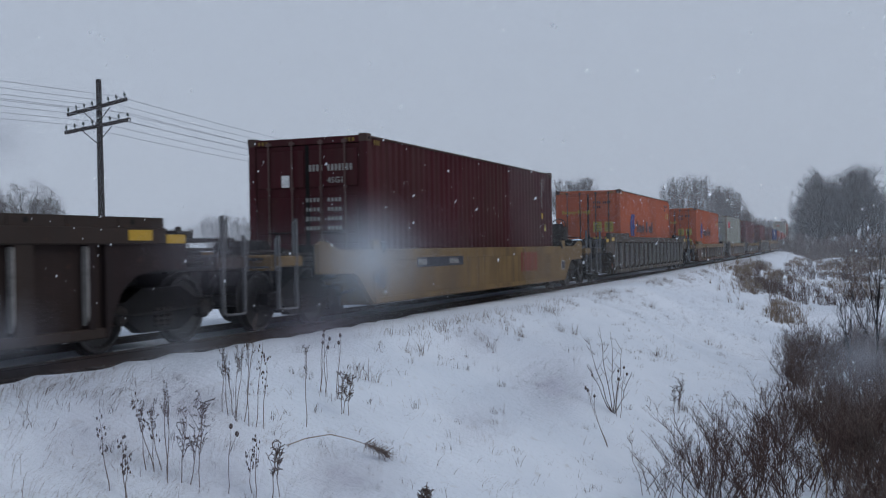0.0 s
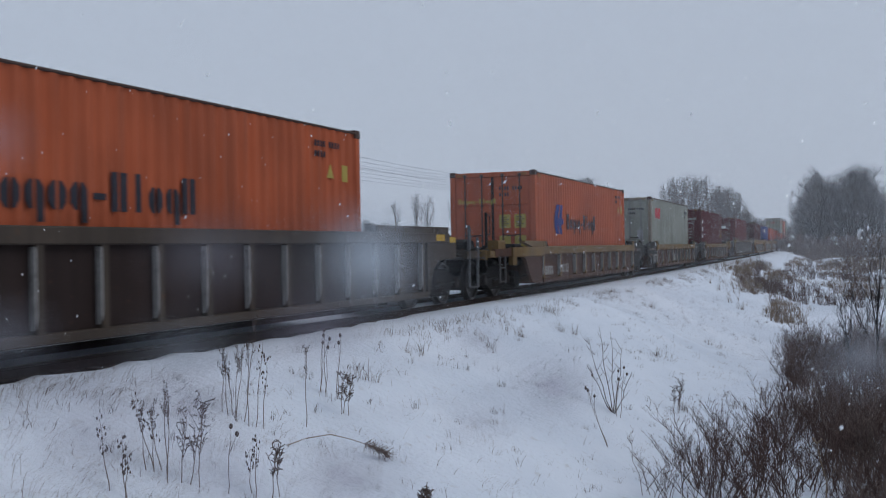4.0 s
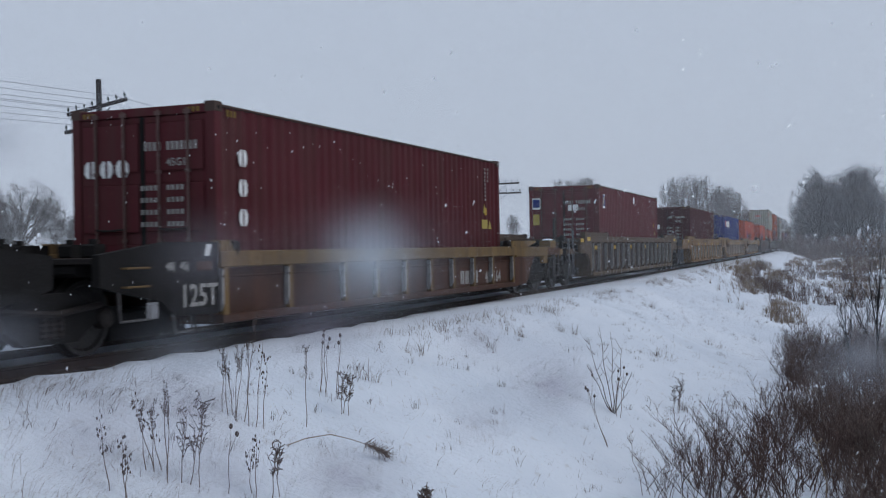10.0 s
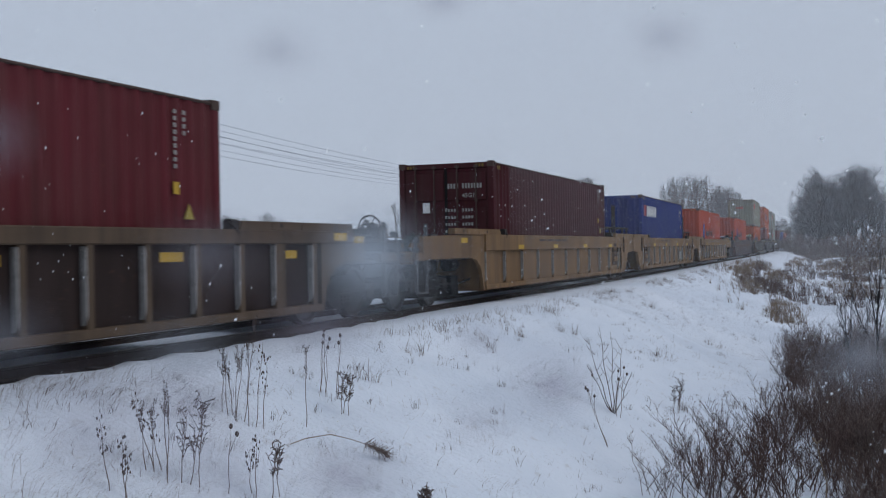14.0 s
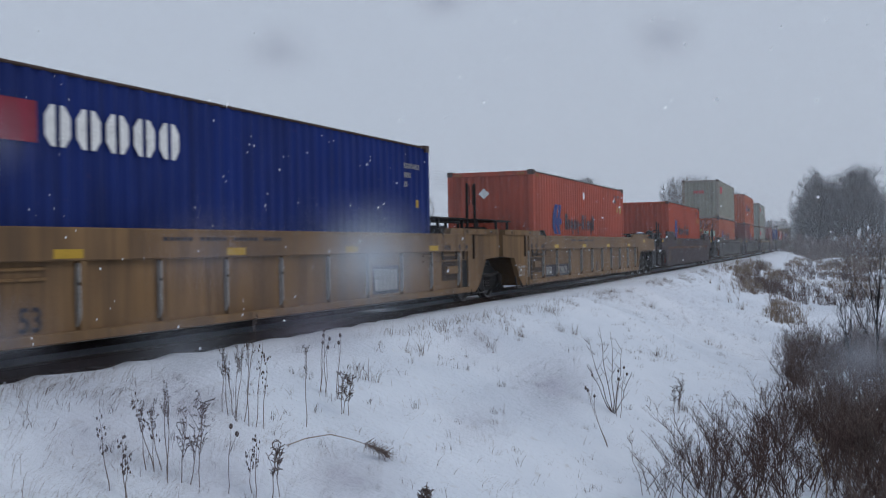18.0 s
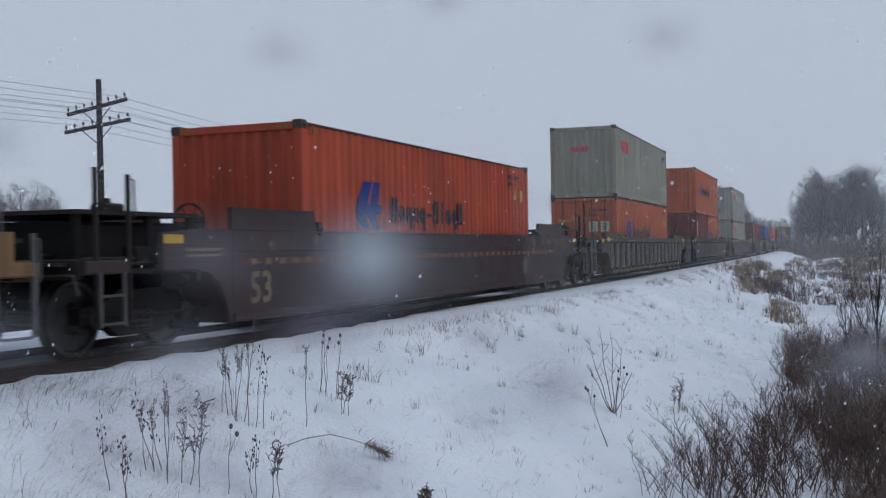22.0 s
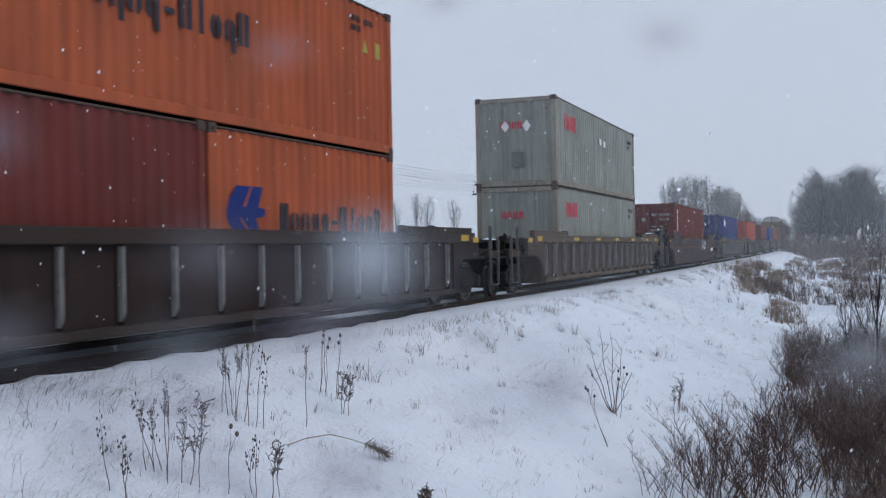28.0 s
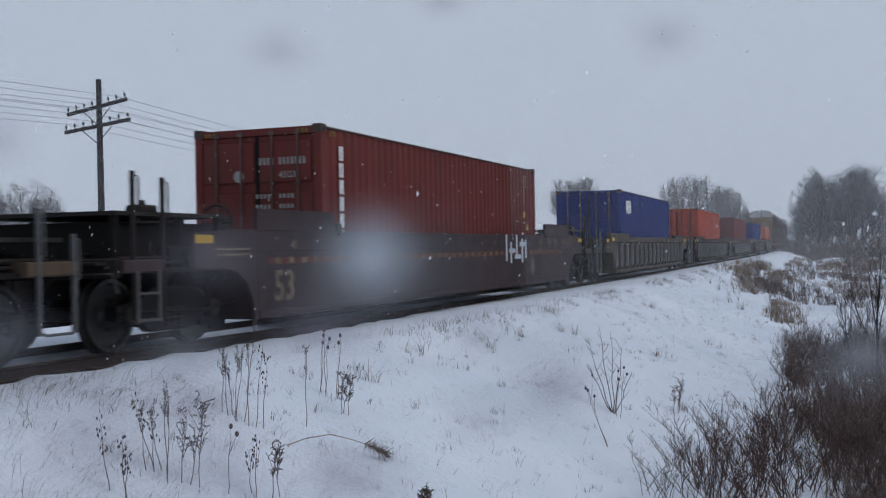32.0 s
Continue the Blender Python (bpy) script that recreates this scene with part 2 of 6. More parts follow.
def spread(lo, hi, step, reach):
    """Grid lines: even steps between lo and hi, then wider and wider out to the reach."""
    out, d = list(np.arange(lo, hi + 1e-6, step)), step
    a, b = out[0], out[-1]
    while b < reach:
        d *= 1.22
        b += d
        out.append(b)
    d = step
    while a > -reach:
        d *= 1.3
        a -= d
        out.insert(0, a)
    return np.array(out)


def ground():
    us, ys = spread(-4, 15, 0.22, 2600), spread(-6, 75, 0.3, 2800)
    gy, gu = np.meshgrid(ys, us, indexing="ij")
    gx = gu + line_x(gy)
    gz = ground_z(gx, gy)
    nu = len(us)
    v = np.stack([gx, gy, gz], -1).reshape(-1, 3).tolist()
    f = [(i * nu + j, i * nu + j + 1, (i + 1) * nu + j + 1, (i + 1) * nu + j) for i in range(len(ys) - 1) for j in range(nu - 1)]
    me = bpy.data.meshes.new("ground")
    me.from_pydata(v, [], f)
    me.materials.append(SNOW)
    me.polygons.foreach_set("use_smooth", [True] * len(f))
    ob = new("ground", me)
    tagged(ob, "snow-covered railway bank and field with dead grass showing through", "ground", kind="structure")


ground()


def along(s, u, z):
    x, y, h = line_at(s)
    return (x + u * math.cos(h), y + u * math.sin(h), z)


def swept(name, outline, s_list, mat, label, category):
    """A section (u, z) carried along the track line."""
    sh, n = Shape(), len(outline)
    sh.v = [along(s, u, z) for s in s_list for u, z in outline]
    for i in range(len(s_list) - 1):
        for j in range(n):
            a, b = i * n + j, i * n + (j + 1) % n
            sh.f.append((a, b, b + n, a + n))
    return solid(name, sh, mat, label, category, kind="structure")


RUN = list(np.arange(-30, 60, 1.5)) + list(np.arange(60, 420, 6.0))
swept("ballast", [(-2.0, -0.75), (2.0, -0.75), (1.9, -0.5), (1.35, -0.17), (0.3, -0.15), (-0.3, -0.15), (-1.35, -0.17), (-1.9, -0.5)], RUN, BALLAST,
      "dark crushed-stone ballast with blown snow between the sleepers", "ballast")
swept("track_snow", [(-0.64, -0.3), (0.58, -0.3), (0.57, -0.1), (0.3, -0.07), (0.0, -0.08), (-0.35, -0.065), (-0.63, -0.1)], RUN, SNOW, "grey-white snow lying between the rails", "snow")
for side in (-1, 1):
    c = side * 0.7525
    swept("rail", [(c - 0.07, -0.17), (c + 0.07, -0.17), (c + 0.07, -0.155), (c + 0.012, -0.13), (c + 0.012, -0.045), (c + 0.036, -0.035), (c + 0.036, -0.004),
                   (c - 0.036, -0.004), (c - 0.036, -0.035), (c - 0.012, -0.045), (c - 0.012, -0.13), (c - 0.07, -0.155)], RUN, RAIL_RUST, "rusty steel rail in snow", "rail")
    swept("rail_head", [(c - 0.03, -0.0038), (c + 0.03, -0.0038), (c + 0.026, 0.0), (c - 0.026, 0.0)], RUN, RAIL_TOP, "polished running surface of the rail", "rail")


def sleepers():
    """Wooden sleepers half sunk in the ballast."""
    sh = Shape().box(-1.3, 1.3, -0.115, 0.115, -0.3, -0.14, 0.012)
    me = mended(sh.mesh("sleeper", TIE_WOOD))
    bed = bpy.data.objects["ballast"]
    for i in range(130):
        x, y, h = line_at(-3 + i * 0.56)
        o = new("sleeper", me)
        o.parent = bed
        o.matrix_basis = pose(x + random.uniform(-0.03, 0.03), y, 0, 0, 0, math.degrees(h) + random.uniform(-0.8, 0.8))


sleepers()


# ---- containers ----
BAR_WORN = paint("scuffed maroon bars", (0.12, 0.075, 0.07), wear=(0.3, 0.28, 0.27), amount=0.4, worn=0.8)
GRIME_RIM = paint("grimy dark steel rim", (0.075, 0.05, 0.044), amount=0.5, worn=0.4)

def corrugated(x_out, depth, y0, y1, z0, z1, pitch, flip=1, axis=0):
    """A trapezoid-corrugated steel sheet, standing, with a little thickness behind."""
    sh = Shape()
    n = max(1, round((y1 - y0) / pitch))
    p = (y1 - y0) / n
    line = []
    for i in range(n):
        a = y0 + i * p
        line += [(a, 0.0), (a + 0.26 * p, 0.0), (a + 0.5 * p, depth), (a + 0.76 * p, depth)]
    line.append((y1, 0.0))
    vs = []
    for z in (z0, z1):
        for a, d in line:
            q = x_out - flip * d
            vs.append((q, a, z) if axis == 0 else (a, q, z))
    m = len(line)
    sh.add(vs, [(i, i + 1, m + i + 1, m + i) for i in range(m - 1)])
    return sh


def flat_plate(sh, axis, at, out, a0, a1, z0, z1):
    """A thin plate lying on a wall: axis 0 a side wall (a along y), axis 1 an end wall (a along x)."""
    lo, hi = sorted((at, at + out))
    if axis == 0:
        sh.box(lo, hi, a0, a1, z0, z1)
    else:
        sh.box(a0, a1, lo, hi, z0, z1)


GLYPHS = {}  # plain stand-ins for the letters of wordmarks, in a 3 x 5 field (tail to -1.5): bars x0, x1, z0, z1 or outlines
GLYPHS["I"] = [(0, 1.2, 0, 5), (1.7, 3, 0, 5)]
GLYPHS["n"] = [(0, 1.2, 0, 3.4), (1.75, 3, 0, 3.4)]
GLYPHS["|"] = [(1, 2.1, 0, 5)]
GLYPHS["-"] = [(0.3, 2.7, 1.4, 2.2)]
GLYPHS["o"] = [((0, 0.9), (0.7, 0), (1.2, 0), (1.2, 3.4), (0.7, 3.4), (0, 2.5)), ((1.8, 0), (2.3, 0), (3, 0.9), (3, 2.5), (2.3, 3.4), (1.8, 3.4))]
GLYPHS["q"] = GLYPHS["o"] + [(1.9, 3, -1.5, 1.0)]
GLYPHS["O"] = [((0, 1.3), (0.8, 0), (1.2, 0), (1.2, 5), (0.8, 5), (0, 3.7)), ((1.8, 0), (2.2, 0), (3, 1.3), (3, 3.7), (2.2, 5), (1.8, 5))]


def bars(row, axis, at, out, a, z, height, step=3.8, down=False, sense=1, wide=1.0):
    """A brand's wordmark as plain bars, from a on, z its foot."""
    sh, u = Shape(), height / 5
    sense = sense * wide
    for ch in row:
        if ch != " ":
            for i, bar in enumerate(GLYPHS[ch]):
                more = out + math.copysign(0.0007 * i, out)
                if isinstance(bar[0], tuple):
                    sh.prism([(a + sense * p * u, z + q * u) for p, q in bar], axis, *sorted((at, at + more)))
                    continue
                x0, x1, z0, z1 = bar
                p, q = sorted((a + sense * x0 * u, a + sense * x1 * u))
                flat_plate(sh, axis, at, more, p, q, z + z0 * u, z + z1 * u)
        if down:
            z -= height * 1.18
        else:
            a += sense * step * u
    return sh


def written(text, size):
    """Lettering as a flat mesh in the xz plane, from Blender's own font."""
    cu = bpy.data.curves.new("lettering", "FONT")
    cu.body, cu.size, cu.extrude, cu.resolution_u, cu.offset = text, size, 0.0015, 2, size * 0.018
    ob = bpy.data.objects.new("lettering", cu)
    scene.collection.objects.link(ob)
    me = bpy.data.meshes.new_from_object(ob.evaluated_get(bpy.context.evaluated_depsgraph_get()))
    bpy.data.objects.remove(ob)
    bpy.data.curves.remove(cu)
    return me


def lettering(text, size, mat, parent, axis, at, a, z, name="number"):
    """Text on the camera-side wall (axis 0, reads along +y) or on the near end (axis 1, reads along +x)."""
    key = ("text", text, size, mat.name)
    if key not in MESHES:
        MESHES[key] = written(text, size)
        MESHES[key].materials.clear()
        MESHES[key].materials.append(mat)
    ob = new(name, MESHES[key])
    ob.parent = parent
    ob.matrix_basis = pose(at, a, z, 90, 0, 90) if axis == 0 else pose(a, at, z, 90, 0, 0)
    return ob


def container(label, colour, height=2.896, length=12.192, doors=True, rails=None, group="shipping containers on the train"):
    """A steel box; its origin is the middle of its base, -y its end towards the camera."""
    c = thing("shipping_container", label, "shipping container", group)
    k = (round(height, 3), round(length, 3))
    L, W, H = length / 2, 1.219, height
    rails = rails or colour
    rim = GRIME_RIM
    for sx in (-1, 1):
        part("side_panel", lambda: corrugated(sx * (W - 0.012), 0.036, -L + 0.14, L - 0.14, 0.15, H - 0.042, 0.278, sx), colour, c, key=("side", sx, k))
        part("top_rail", lambda: Shape().box(*sorted((sx * W, sx * (W - 0.06))), -L + 0.17, L - 0.17, H - 0.048, H - 0.01, 0.012), rim, c, key=("trail", sx, k))
        part("bottom_rail", lambda: Shape().box(*sorted((sx * W, sx * (W - 0.05))), -L + 0.17, L - 0.17, 0.0125, 0.165, 0.012), rails, c, key=("brail", sx, k))
        for sy in (-1, 1):
            part("corner_post", lambda: Shape().box(*sorted((sx * W, sx * (W - 0.15))), *sorted((sy * L, sy * (L - 0.16))), 0.118, H - 0.118, 0.015), rails, c, key=("post", sx, sy, k))
            for z in (0, H - 0.118):
                casting = part("corner_casting", lambda: Shape().box(*sorted((sx * (W + 0.004), sx * (W - 0.162))), *sorted((sy * (L + 0.004), sy * (L - 0.178))), z, z + (0.118 if z == 0 else 0.142), 0.012), rim, c,
                               key=("casting", sx, sy, z, k))
                if sx > 0 and z > 0 and sy < 0:
                    part("hole", lambda: Shape().turned([(W + 0.002, 0.03), (W + 0.007, 0.03)], 0, 10, (0, sy * (L - 0.09), z + 0.06)), STEEL_BLACK, casting, key=("hole", sx, sy, z, k))
    part("roof", lambda: corrugated(0, 0.02, -L + 0.17, L - 0.17, -W + 0.06, W - 0.06, 0.4), colour, c, key=("roof", k), at=pose(0, 0, H - 0.012, 0, -90, 0))
    part("floor", lambda: Shape().box(-W + 0.05, W - 0.05, -L + 0.05, L - 0.05, 0.06, 0.15), STEEL_DARK, c, key=("floor", k))

    def end_frame(sy):
        part("door_header" if doors and sy < 0 else "end_header", lambda: Shape().box(-W + 0.15, W - 0.15, *sorted((sy * L, sy * (L - 0.08))), H - 0.13, H - 0.005, 0.01), rails, c, key=("header", sy, k))
        part("sill", lambda: Shape().box(-W + 0.15, W - 0.15, *sorted((sy * L, sy * (L - 0.08))), 0.012, 0.16, 0.01), rails, c, key=("sill", sy, k))

    end_frame(-1)
    end_frame(1)
    far = 1 if doors else -1
    part("end_panel", lambda: corrugated(far * (L - 0.02), 0.045, -W + 0.15, W - 0.15, 0.16, H - 0.13, 0.25, far, 1), colour, c, key=("endp", far, k))
    d = -L if doors else L
    s = -1 if doors else 1
    for i, (x0, x1) in enumerate(((-W + 0.155, -0.012), (0.012, W - 0.155))):
        door = part("door", lambda: Shape().box(x0, x1, *sorted((d - s * 0.03, d - s * 0.07)), 0.17, H - 0.14), colour, c, key=("door", i, s, k))
        cuts = [0.17 + (H - 0.31) * f for f in (0, 0.34, 0.67, 1)]
        for q in range(3):
            part("door_panel", lambda: Shape().box(x0 + 0.05, x1 - 0.05, *sorted((d - s * 0.004, d - s * 0.03)), cuts[q] + 0.08, cuts[q + 1] - 0.08, 0.02), colour, door, key=("dpanel", i, q, s, k))
        part("door_gasket", lambda: Shape().box(*((x1 - 0.02, x1 + 0.006) if i == 0 else (x0 - 0.006, x0 + 0.02)), *sorted((d - s * 0.012, d - s * 0.03)), 0.17, H - 0.14), RUBBER, door, key=("gasket", i, s, k))
        if doors:
            w = x1 - x0
            for f in (0.27, 0.73):
                part("locking_bar", lambda: Shape().tube([(x0 + w * f, d - 0.02, 0.05), (x0 + w * f, d - 0.02, H - 0.05)], 0.019, 8)
                     .box(x0 + w * f - 0.05, x0 + w * f + 0.05, d - 0.032, d + 0.0, 0.06, 0.13).box(x0 + w * f - 0.05, x0 + w * f + 0.05, d - 0.032, d + 0.0, H - 0.13, H - 0.07)
                     .box(x0 + w * f - 0.035, x0 + w * f + 0.035, d - 0.035, d, 1.0, 1.05).box(x0 + w * f - 0.035, x0 + w * f + 0.035, d - 0.035, d, 1.95, 2.0), STEEL_WORN if "silver" in label else BAR_WORN if "lettering" in label else rim, door, key=("bar", i, f, k))
                part("door_handle", lambda: Shape().tube([(x0 + w * f, d - 0.045, 1.18), (x0 + w * f + 0.36 * (1 if f < 0.5 else -1), d - 0.045, 1.16)], 0.014, 6), STEEL_DARK, door, key=("handle", i, f, k))
    return c


DULL_YELLOW = plain("dull yellow stripe", (0.20, 0.135, 0.035), 0.7, 0.3)


def hazard_marks(c, H=2.896, L=6.096):
    """Black and yellow stripes of a tall box, at its upper corners."""
    for x in (-1.0, 0.78):
        sh = Shape()
        for i in range(3):
            sh.box(x + i * 0.075, x + i * 0.075 + 0.04, -L - 0.004, -L, H - 0.11, H - 0.04)
        part("warning_stripe", sh, DULL_YELLOW, c, "dull yellow warning stripes")
    sh = Shape()
    for i in range(3):
        sh.box(1.219, 1.2225, -L + 0.3 + i * 0.09, -L + 0.345 + i * 0.09, H - 0.17, H - 0.08)
    part("warning_stripe", sh, DULL_YELLOW, c, "dull yellow warning stripes")


def side_mark(name, c, mat, row, y, z, h, label="", step=3.8, down=False):
    return part(name, bars(row, 0, 1.2105, 0.004, y, z, h, step, down), mat, c, label)


def end_mark(name, c, mat, row, x, z, h, label="", L=6.096, step=3.8):
    return part(name, bars(row, 1, -L + 0.0, -0.004, x, z, h, step), mat, c, label)


def side_plate(name, c, mat, y0, y1, z0, z1, label=""):
    sh = Shape()
    flat_plate(sh, 0, 1.2105, 0.004, y0, y1, z0, z1)
    return part(name, sh, mat, c, label)


def end_plate(name, c, mat, x0, x1, z0, z1, label="", L=6.096):
    sh = Shape()
    flat_plate(sh, 1, -L + 0.0, -0.0045, x0, x1, z0, z1)
    return part(name, sh, mat, c, label)


def emblem(c, y, z, h, slit, mat=BLUE_MARK):
    """The shipping line's blue emblem: a tall leaning block with a notch and a fin."""
    w = 1.03
    out = [(0.03, 0.22), (0.18, 0.02), (0.86, 0.0), (0.75, 0.30), (1.0, 0.36), (1.0, 0.52), (0.82, 0.55), (0.95, 1.0), (0.27, 1.0), (0.06, 0.66), (0, 0.42)]
    sh = Shape().prism([(y + a * w, z + b * h) for a, b in out], 0, 1.2105, 1.2145)
    e = part("emblem", sh, mat, c, "dark blue shipping-line emblem")
    for line in ([(0.62, 0.99), (0.66, 0.99), (0.48, 0.54), (0.42, 0.56)], [(0.32, 0.31), (0.37, 0.29), (0.60, 0.02), (0.53, 0.02)]):
        part("emblem_slit", Shape().prism([(y + a * w, z + b * h) for a, b in line], 0, 1.2105, 1.2165), slit, e)
    return e


def number_block(c, x, z, mat, rows=((9, 0.1), (4, 0.1)), L=6.096, step=0.075):
    """The box's number on its door, as small upright bars."""
    sh = Shape()
    for r, (count, h) in enumerate(rows):
        for i in range(count):
            if i == 4 and count > 5:
                continue
            sh.box(x + i * step, x + i * step + step * 0.6, -L - 0.0045, -L, z - r * 0.17, z - r * 0.17 + h)
    return tagged(part("number_bars", sh, mat, c, "painted number rows"), "painted number rows", kind="stuff")


# ---- well cars ----
WHEEL_R = 0.457
AXLES = []  # (wheelset, the car's middle, its place along the car)


def truck(car, y, frame_mat=STEEL_BLACK):
    """A two-axle truck, with wheelsets that turn."""
    t = new("truck")
    t.parent = car
    t.matrix_basis = pose(0, y, 0)
    for sx in (-1, 1):
        part("side_frame", lambda: Shape().prism([(-1.12, 0.40), (-1.12, 0.58), (-0.72, 0.62), (-0.40, 0.78), (0.40, 0.78), (0.72, 0.62), (1.12, 0.58), (1.12, 0.40), (0.70, 0.40), (0.42, 0.22), (-0.42, 0.22), (-0.70, 0.40)],
                                                   0, *sorted((sx * 0.93, sx * 1.09))), frame_mat, t, key=("sframe", sx))
        part("spring_nest", lambda: Shape().box(*sorted((sx * 1.02, sx * 1.075)), -0.22, 0.22, 0.24, 0.54, 0.02), STEEL_BLACK, t, key=("spring", sx))
        for a in (-0.875, 0.875):
            part("bearing", lambda: Shape().turned([(sx * 1.02, 0.13), (sx * 1.14, 0.12), (sx * 1.17, 0.08)], 0, 14, (0, a, WHEEL_R)), STEEL_DARK, t, key=("bearing", sx, a))
        for a in (-0.13, 0.0, 0.13):
            part("coil_spring", lambda: Shape().turned([(z, 0.062 if q % 2 else 0.045) for q, z in enumerate(np.linspace(0.28, 0.52, 9))], 2, 7, (sx * 1.08, 0, 0)), STEEL_DARK, t, key=("coil", sx), at=pose(0, a, 0))
    for a in (-0.36, 0.36):
        part("brake_beam", lambda: Shape().box(-0.78, 0.78, -0.05, 0.05, 0.3, 0.42, 0.02).box(-0.06, 0.06, -0.1, 0.1, 0.2, 0.5, 0.02), frame_mat, t, key="bbeam", at=pose(0, a, 0))
    part("bolster", lambda: Shape().box(-0.95, 0.95, -0.2, 0.2, 0.5, 0.76, 0.04), frame_mat, t, key="bolster")
    for a in (-0.875, 0.875):
        def axle():
            sh = Shape().turned([(-0.95, 0.07), (-0.6, 0.09), (0.6, 0.09), (0.95, 0.07)], 0, 12)
            for sx in (-1, 1):
                sh.turned([(sx * 0.68, 0.49), (sx * 0.705, 0.485), (sx * 0.72, WHEEL_R), (sx * 0.815, WHEEL_R - 0.006), (sx * 0.815, 0.40), (sx * 0.775, 0.37), (sx * 0.77, 0.2), (sx * 0.83, 0.15), (sx * 0.83, 0.05)], 0, 28)
            return sh
        w = part("wheelset", axle, plain("wheel steel", (0.05, 0.047, 0.046), 0.45, 0.4, 8, 0.5), t, key="axle", at=pose(0, a, WHEEL_R))
        AXLES.append((w, car, y + a))
    return t


def coupler(car, y, sense):
    part("coupler", lambda: Shape().box(-0.09, 0.09, *sorted((y - sense * 0.9, y - sense * 0.12)), 0.72, 0.92, 0.02).box(-0.2, 0.2, *sorted((y - sense * 0.3, y)), 0.68, 0.97, 0.05), STEEL_DARK, car, key=("coupler", round(y, 2), sense))
    part("air_hose", lambda: Shape().tube([(0.35, y - sense * 0.5, 0.75), (0.36, y - sense * 0.3, 0.55), (0.3, y - sense * 0.1, 0.4), (0.15, y, 0.38)], 0.025, 6), RUBBER, car, key=("hose", round(y, 2), sense))


def grab_iron(car, x, y, z0, z1, mat=STEEL_WORN, axis=1, depth=0.09, width=0.0):
    """An upright rail bent back at both ends."""
    d = depth
    part("grab_iron", lambda: Shape().tube([(x, y, z0), (x, y + (d if axis else 0), z0), (x, y + (d if axis else 0), z1), (x, y, z1)], 0.016, 6), mat, car, key=("grab", round(x, 2), round(y, 2), z0, z1, d))


def hand_post(car, x, y, z0, z1, mat, d=0.11):
    part("handrail_post", lambda: Shape().box(x - 0.028, x + 0.028, y - 0.022, y + 0.022, z0, z1, 0.006), mat, car, key=("hpost", round(x, 2), round(y, 2), z0, z1))
    part("handrail", lambda: Shape().tube([(x, y, z1 - 0.04), (x, y + d, z1 - 0.06), (x, y + d + 0.01, z1 - 0.5), (x, y + 0.02, z1 - 0.52)], 0.013, 6), mat, car, key=("hrail", round(x, 2), round(y, 2), z1, d))


def brake_wheel(car, x, y, z, r=0.27, mat=STEEL_DARK, turn=0):
    def wheel():
        sh = Shape()
        n = 20
        ring = [(r * math.cos(2 * math.pi * i / n), 0.0, r * math.sin(2 * math.pi * i / n)) for i in range(n + 1)]
        sh.tube(ring, 0.018, 6, False)
        for i in range(6):
            a = math.pi * 2 * i / 6
            sh.tube([(0, 0.03, 0), (r * math.cos(a), 0, r * math.sin(a))], 0.012, 5)
        sh.turned([(-0.03, 0.05), (0.05, 0.06)], 1, 10)
        return sh
    part("brake_wheel", wheel, mat, car, "spoked hand brake wheel", key=("bwheel", r), at=pose(x, y, z, 0, 0, turn))
    part("brake_stand", lambda: Shape().box(-0.09, 0.09, 0.05, 0.24, -0.3, 0.08, 0.03).box(-0.04, 0.04, 0.1, 0.2, -0.8, -0.3, 0.01), mat, car, key="bstand", at=pose(x, y, z, 0, 0, turn))


def ladder(car, x, y, sense, mat):
    """Side ladder with stirrup step below the end sill."""
    part("ladder_stile", lambda: Shape().box(x - 0.02, x + 0.02, y - 0.025, y + 0.025, 0.38, 1.0, 0.006), mat, car, key=("stile", round(x, 2), round(y, 2)))
    part("ladder_stile", lambda: Shape().box(x - 0.02, x + 0.02, y + sense * 0.42 - 0.025, y + sense * 0.42 + 0.025, 0.38, 1.0, 0.006), mat, car, key=("stile", round(x, 2), round(y + sense * 0.42, 2)))
    for z in (0.40, 0.72):
        part("rung", lambda: Shape().box(x - 0.015, x + 0.015, *sorted((y, y + sense * 0.42)), z, z + 0.03), mat, car, key=("rung", round(x, 2), round(y, 2), z, sense))


GRAB = plain("grey grab steel", (0.075, 0.07, 0.07), 0.6, 0.4, 9)

# Recess shade put into a brown colour; the chord seams use it too.
K_PIT = paint("brown recess shade and seam paint", (0.045, 0.03, 0.022), amount=0.5, worn=0.4)
STYLES = {  # chord's foot and top, how far the side sheet stands out, guide's top, places of the side posts
    "ribbed": (1.32, 1.52, 1.40, 1.64, [-8.25 + 1.031 * i for i in range(17)]),
    "wide": (1.14, 1.51, 1.43, 1.63, [-7.5, -6.05, -4.6, -3.14, -1.68, -0.22, 1.25, 2.7, 4.15, 5.6, 7.1]),
    "brown": (1.01, 1.23, 1.40, 1.37, [-6.3, -4.55, -2.72, -1.47, -0.2, 1.02, 2.25, 3.5, 4.75, 6.3]),
    "short": (1.0, 1.22, 1.476, 1.38, []),
    "smooth": (1.2, 1.52, 1.476, 1.82, []),
}


POST_PALE = plain("scuffed grey post", (0.1, 0.1, 0.104), 0.55, 0.4, 9)


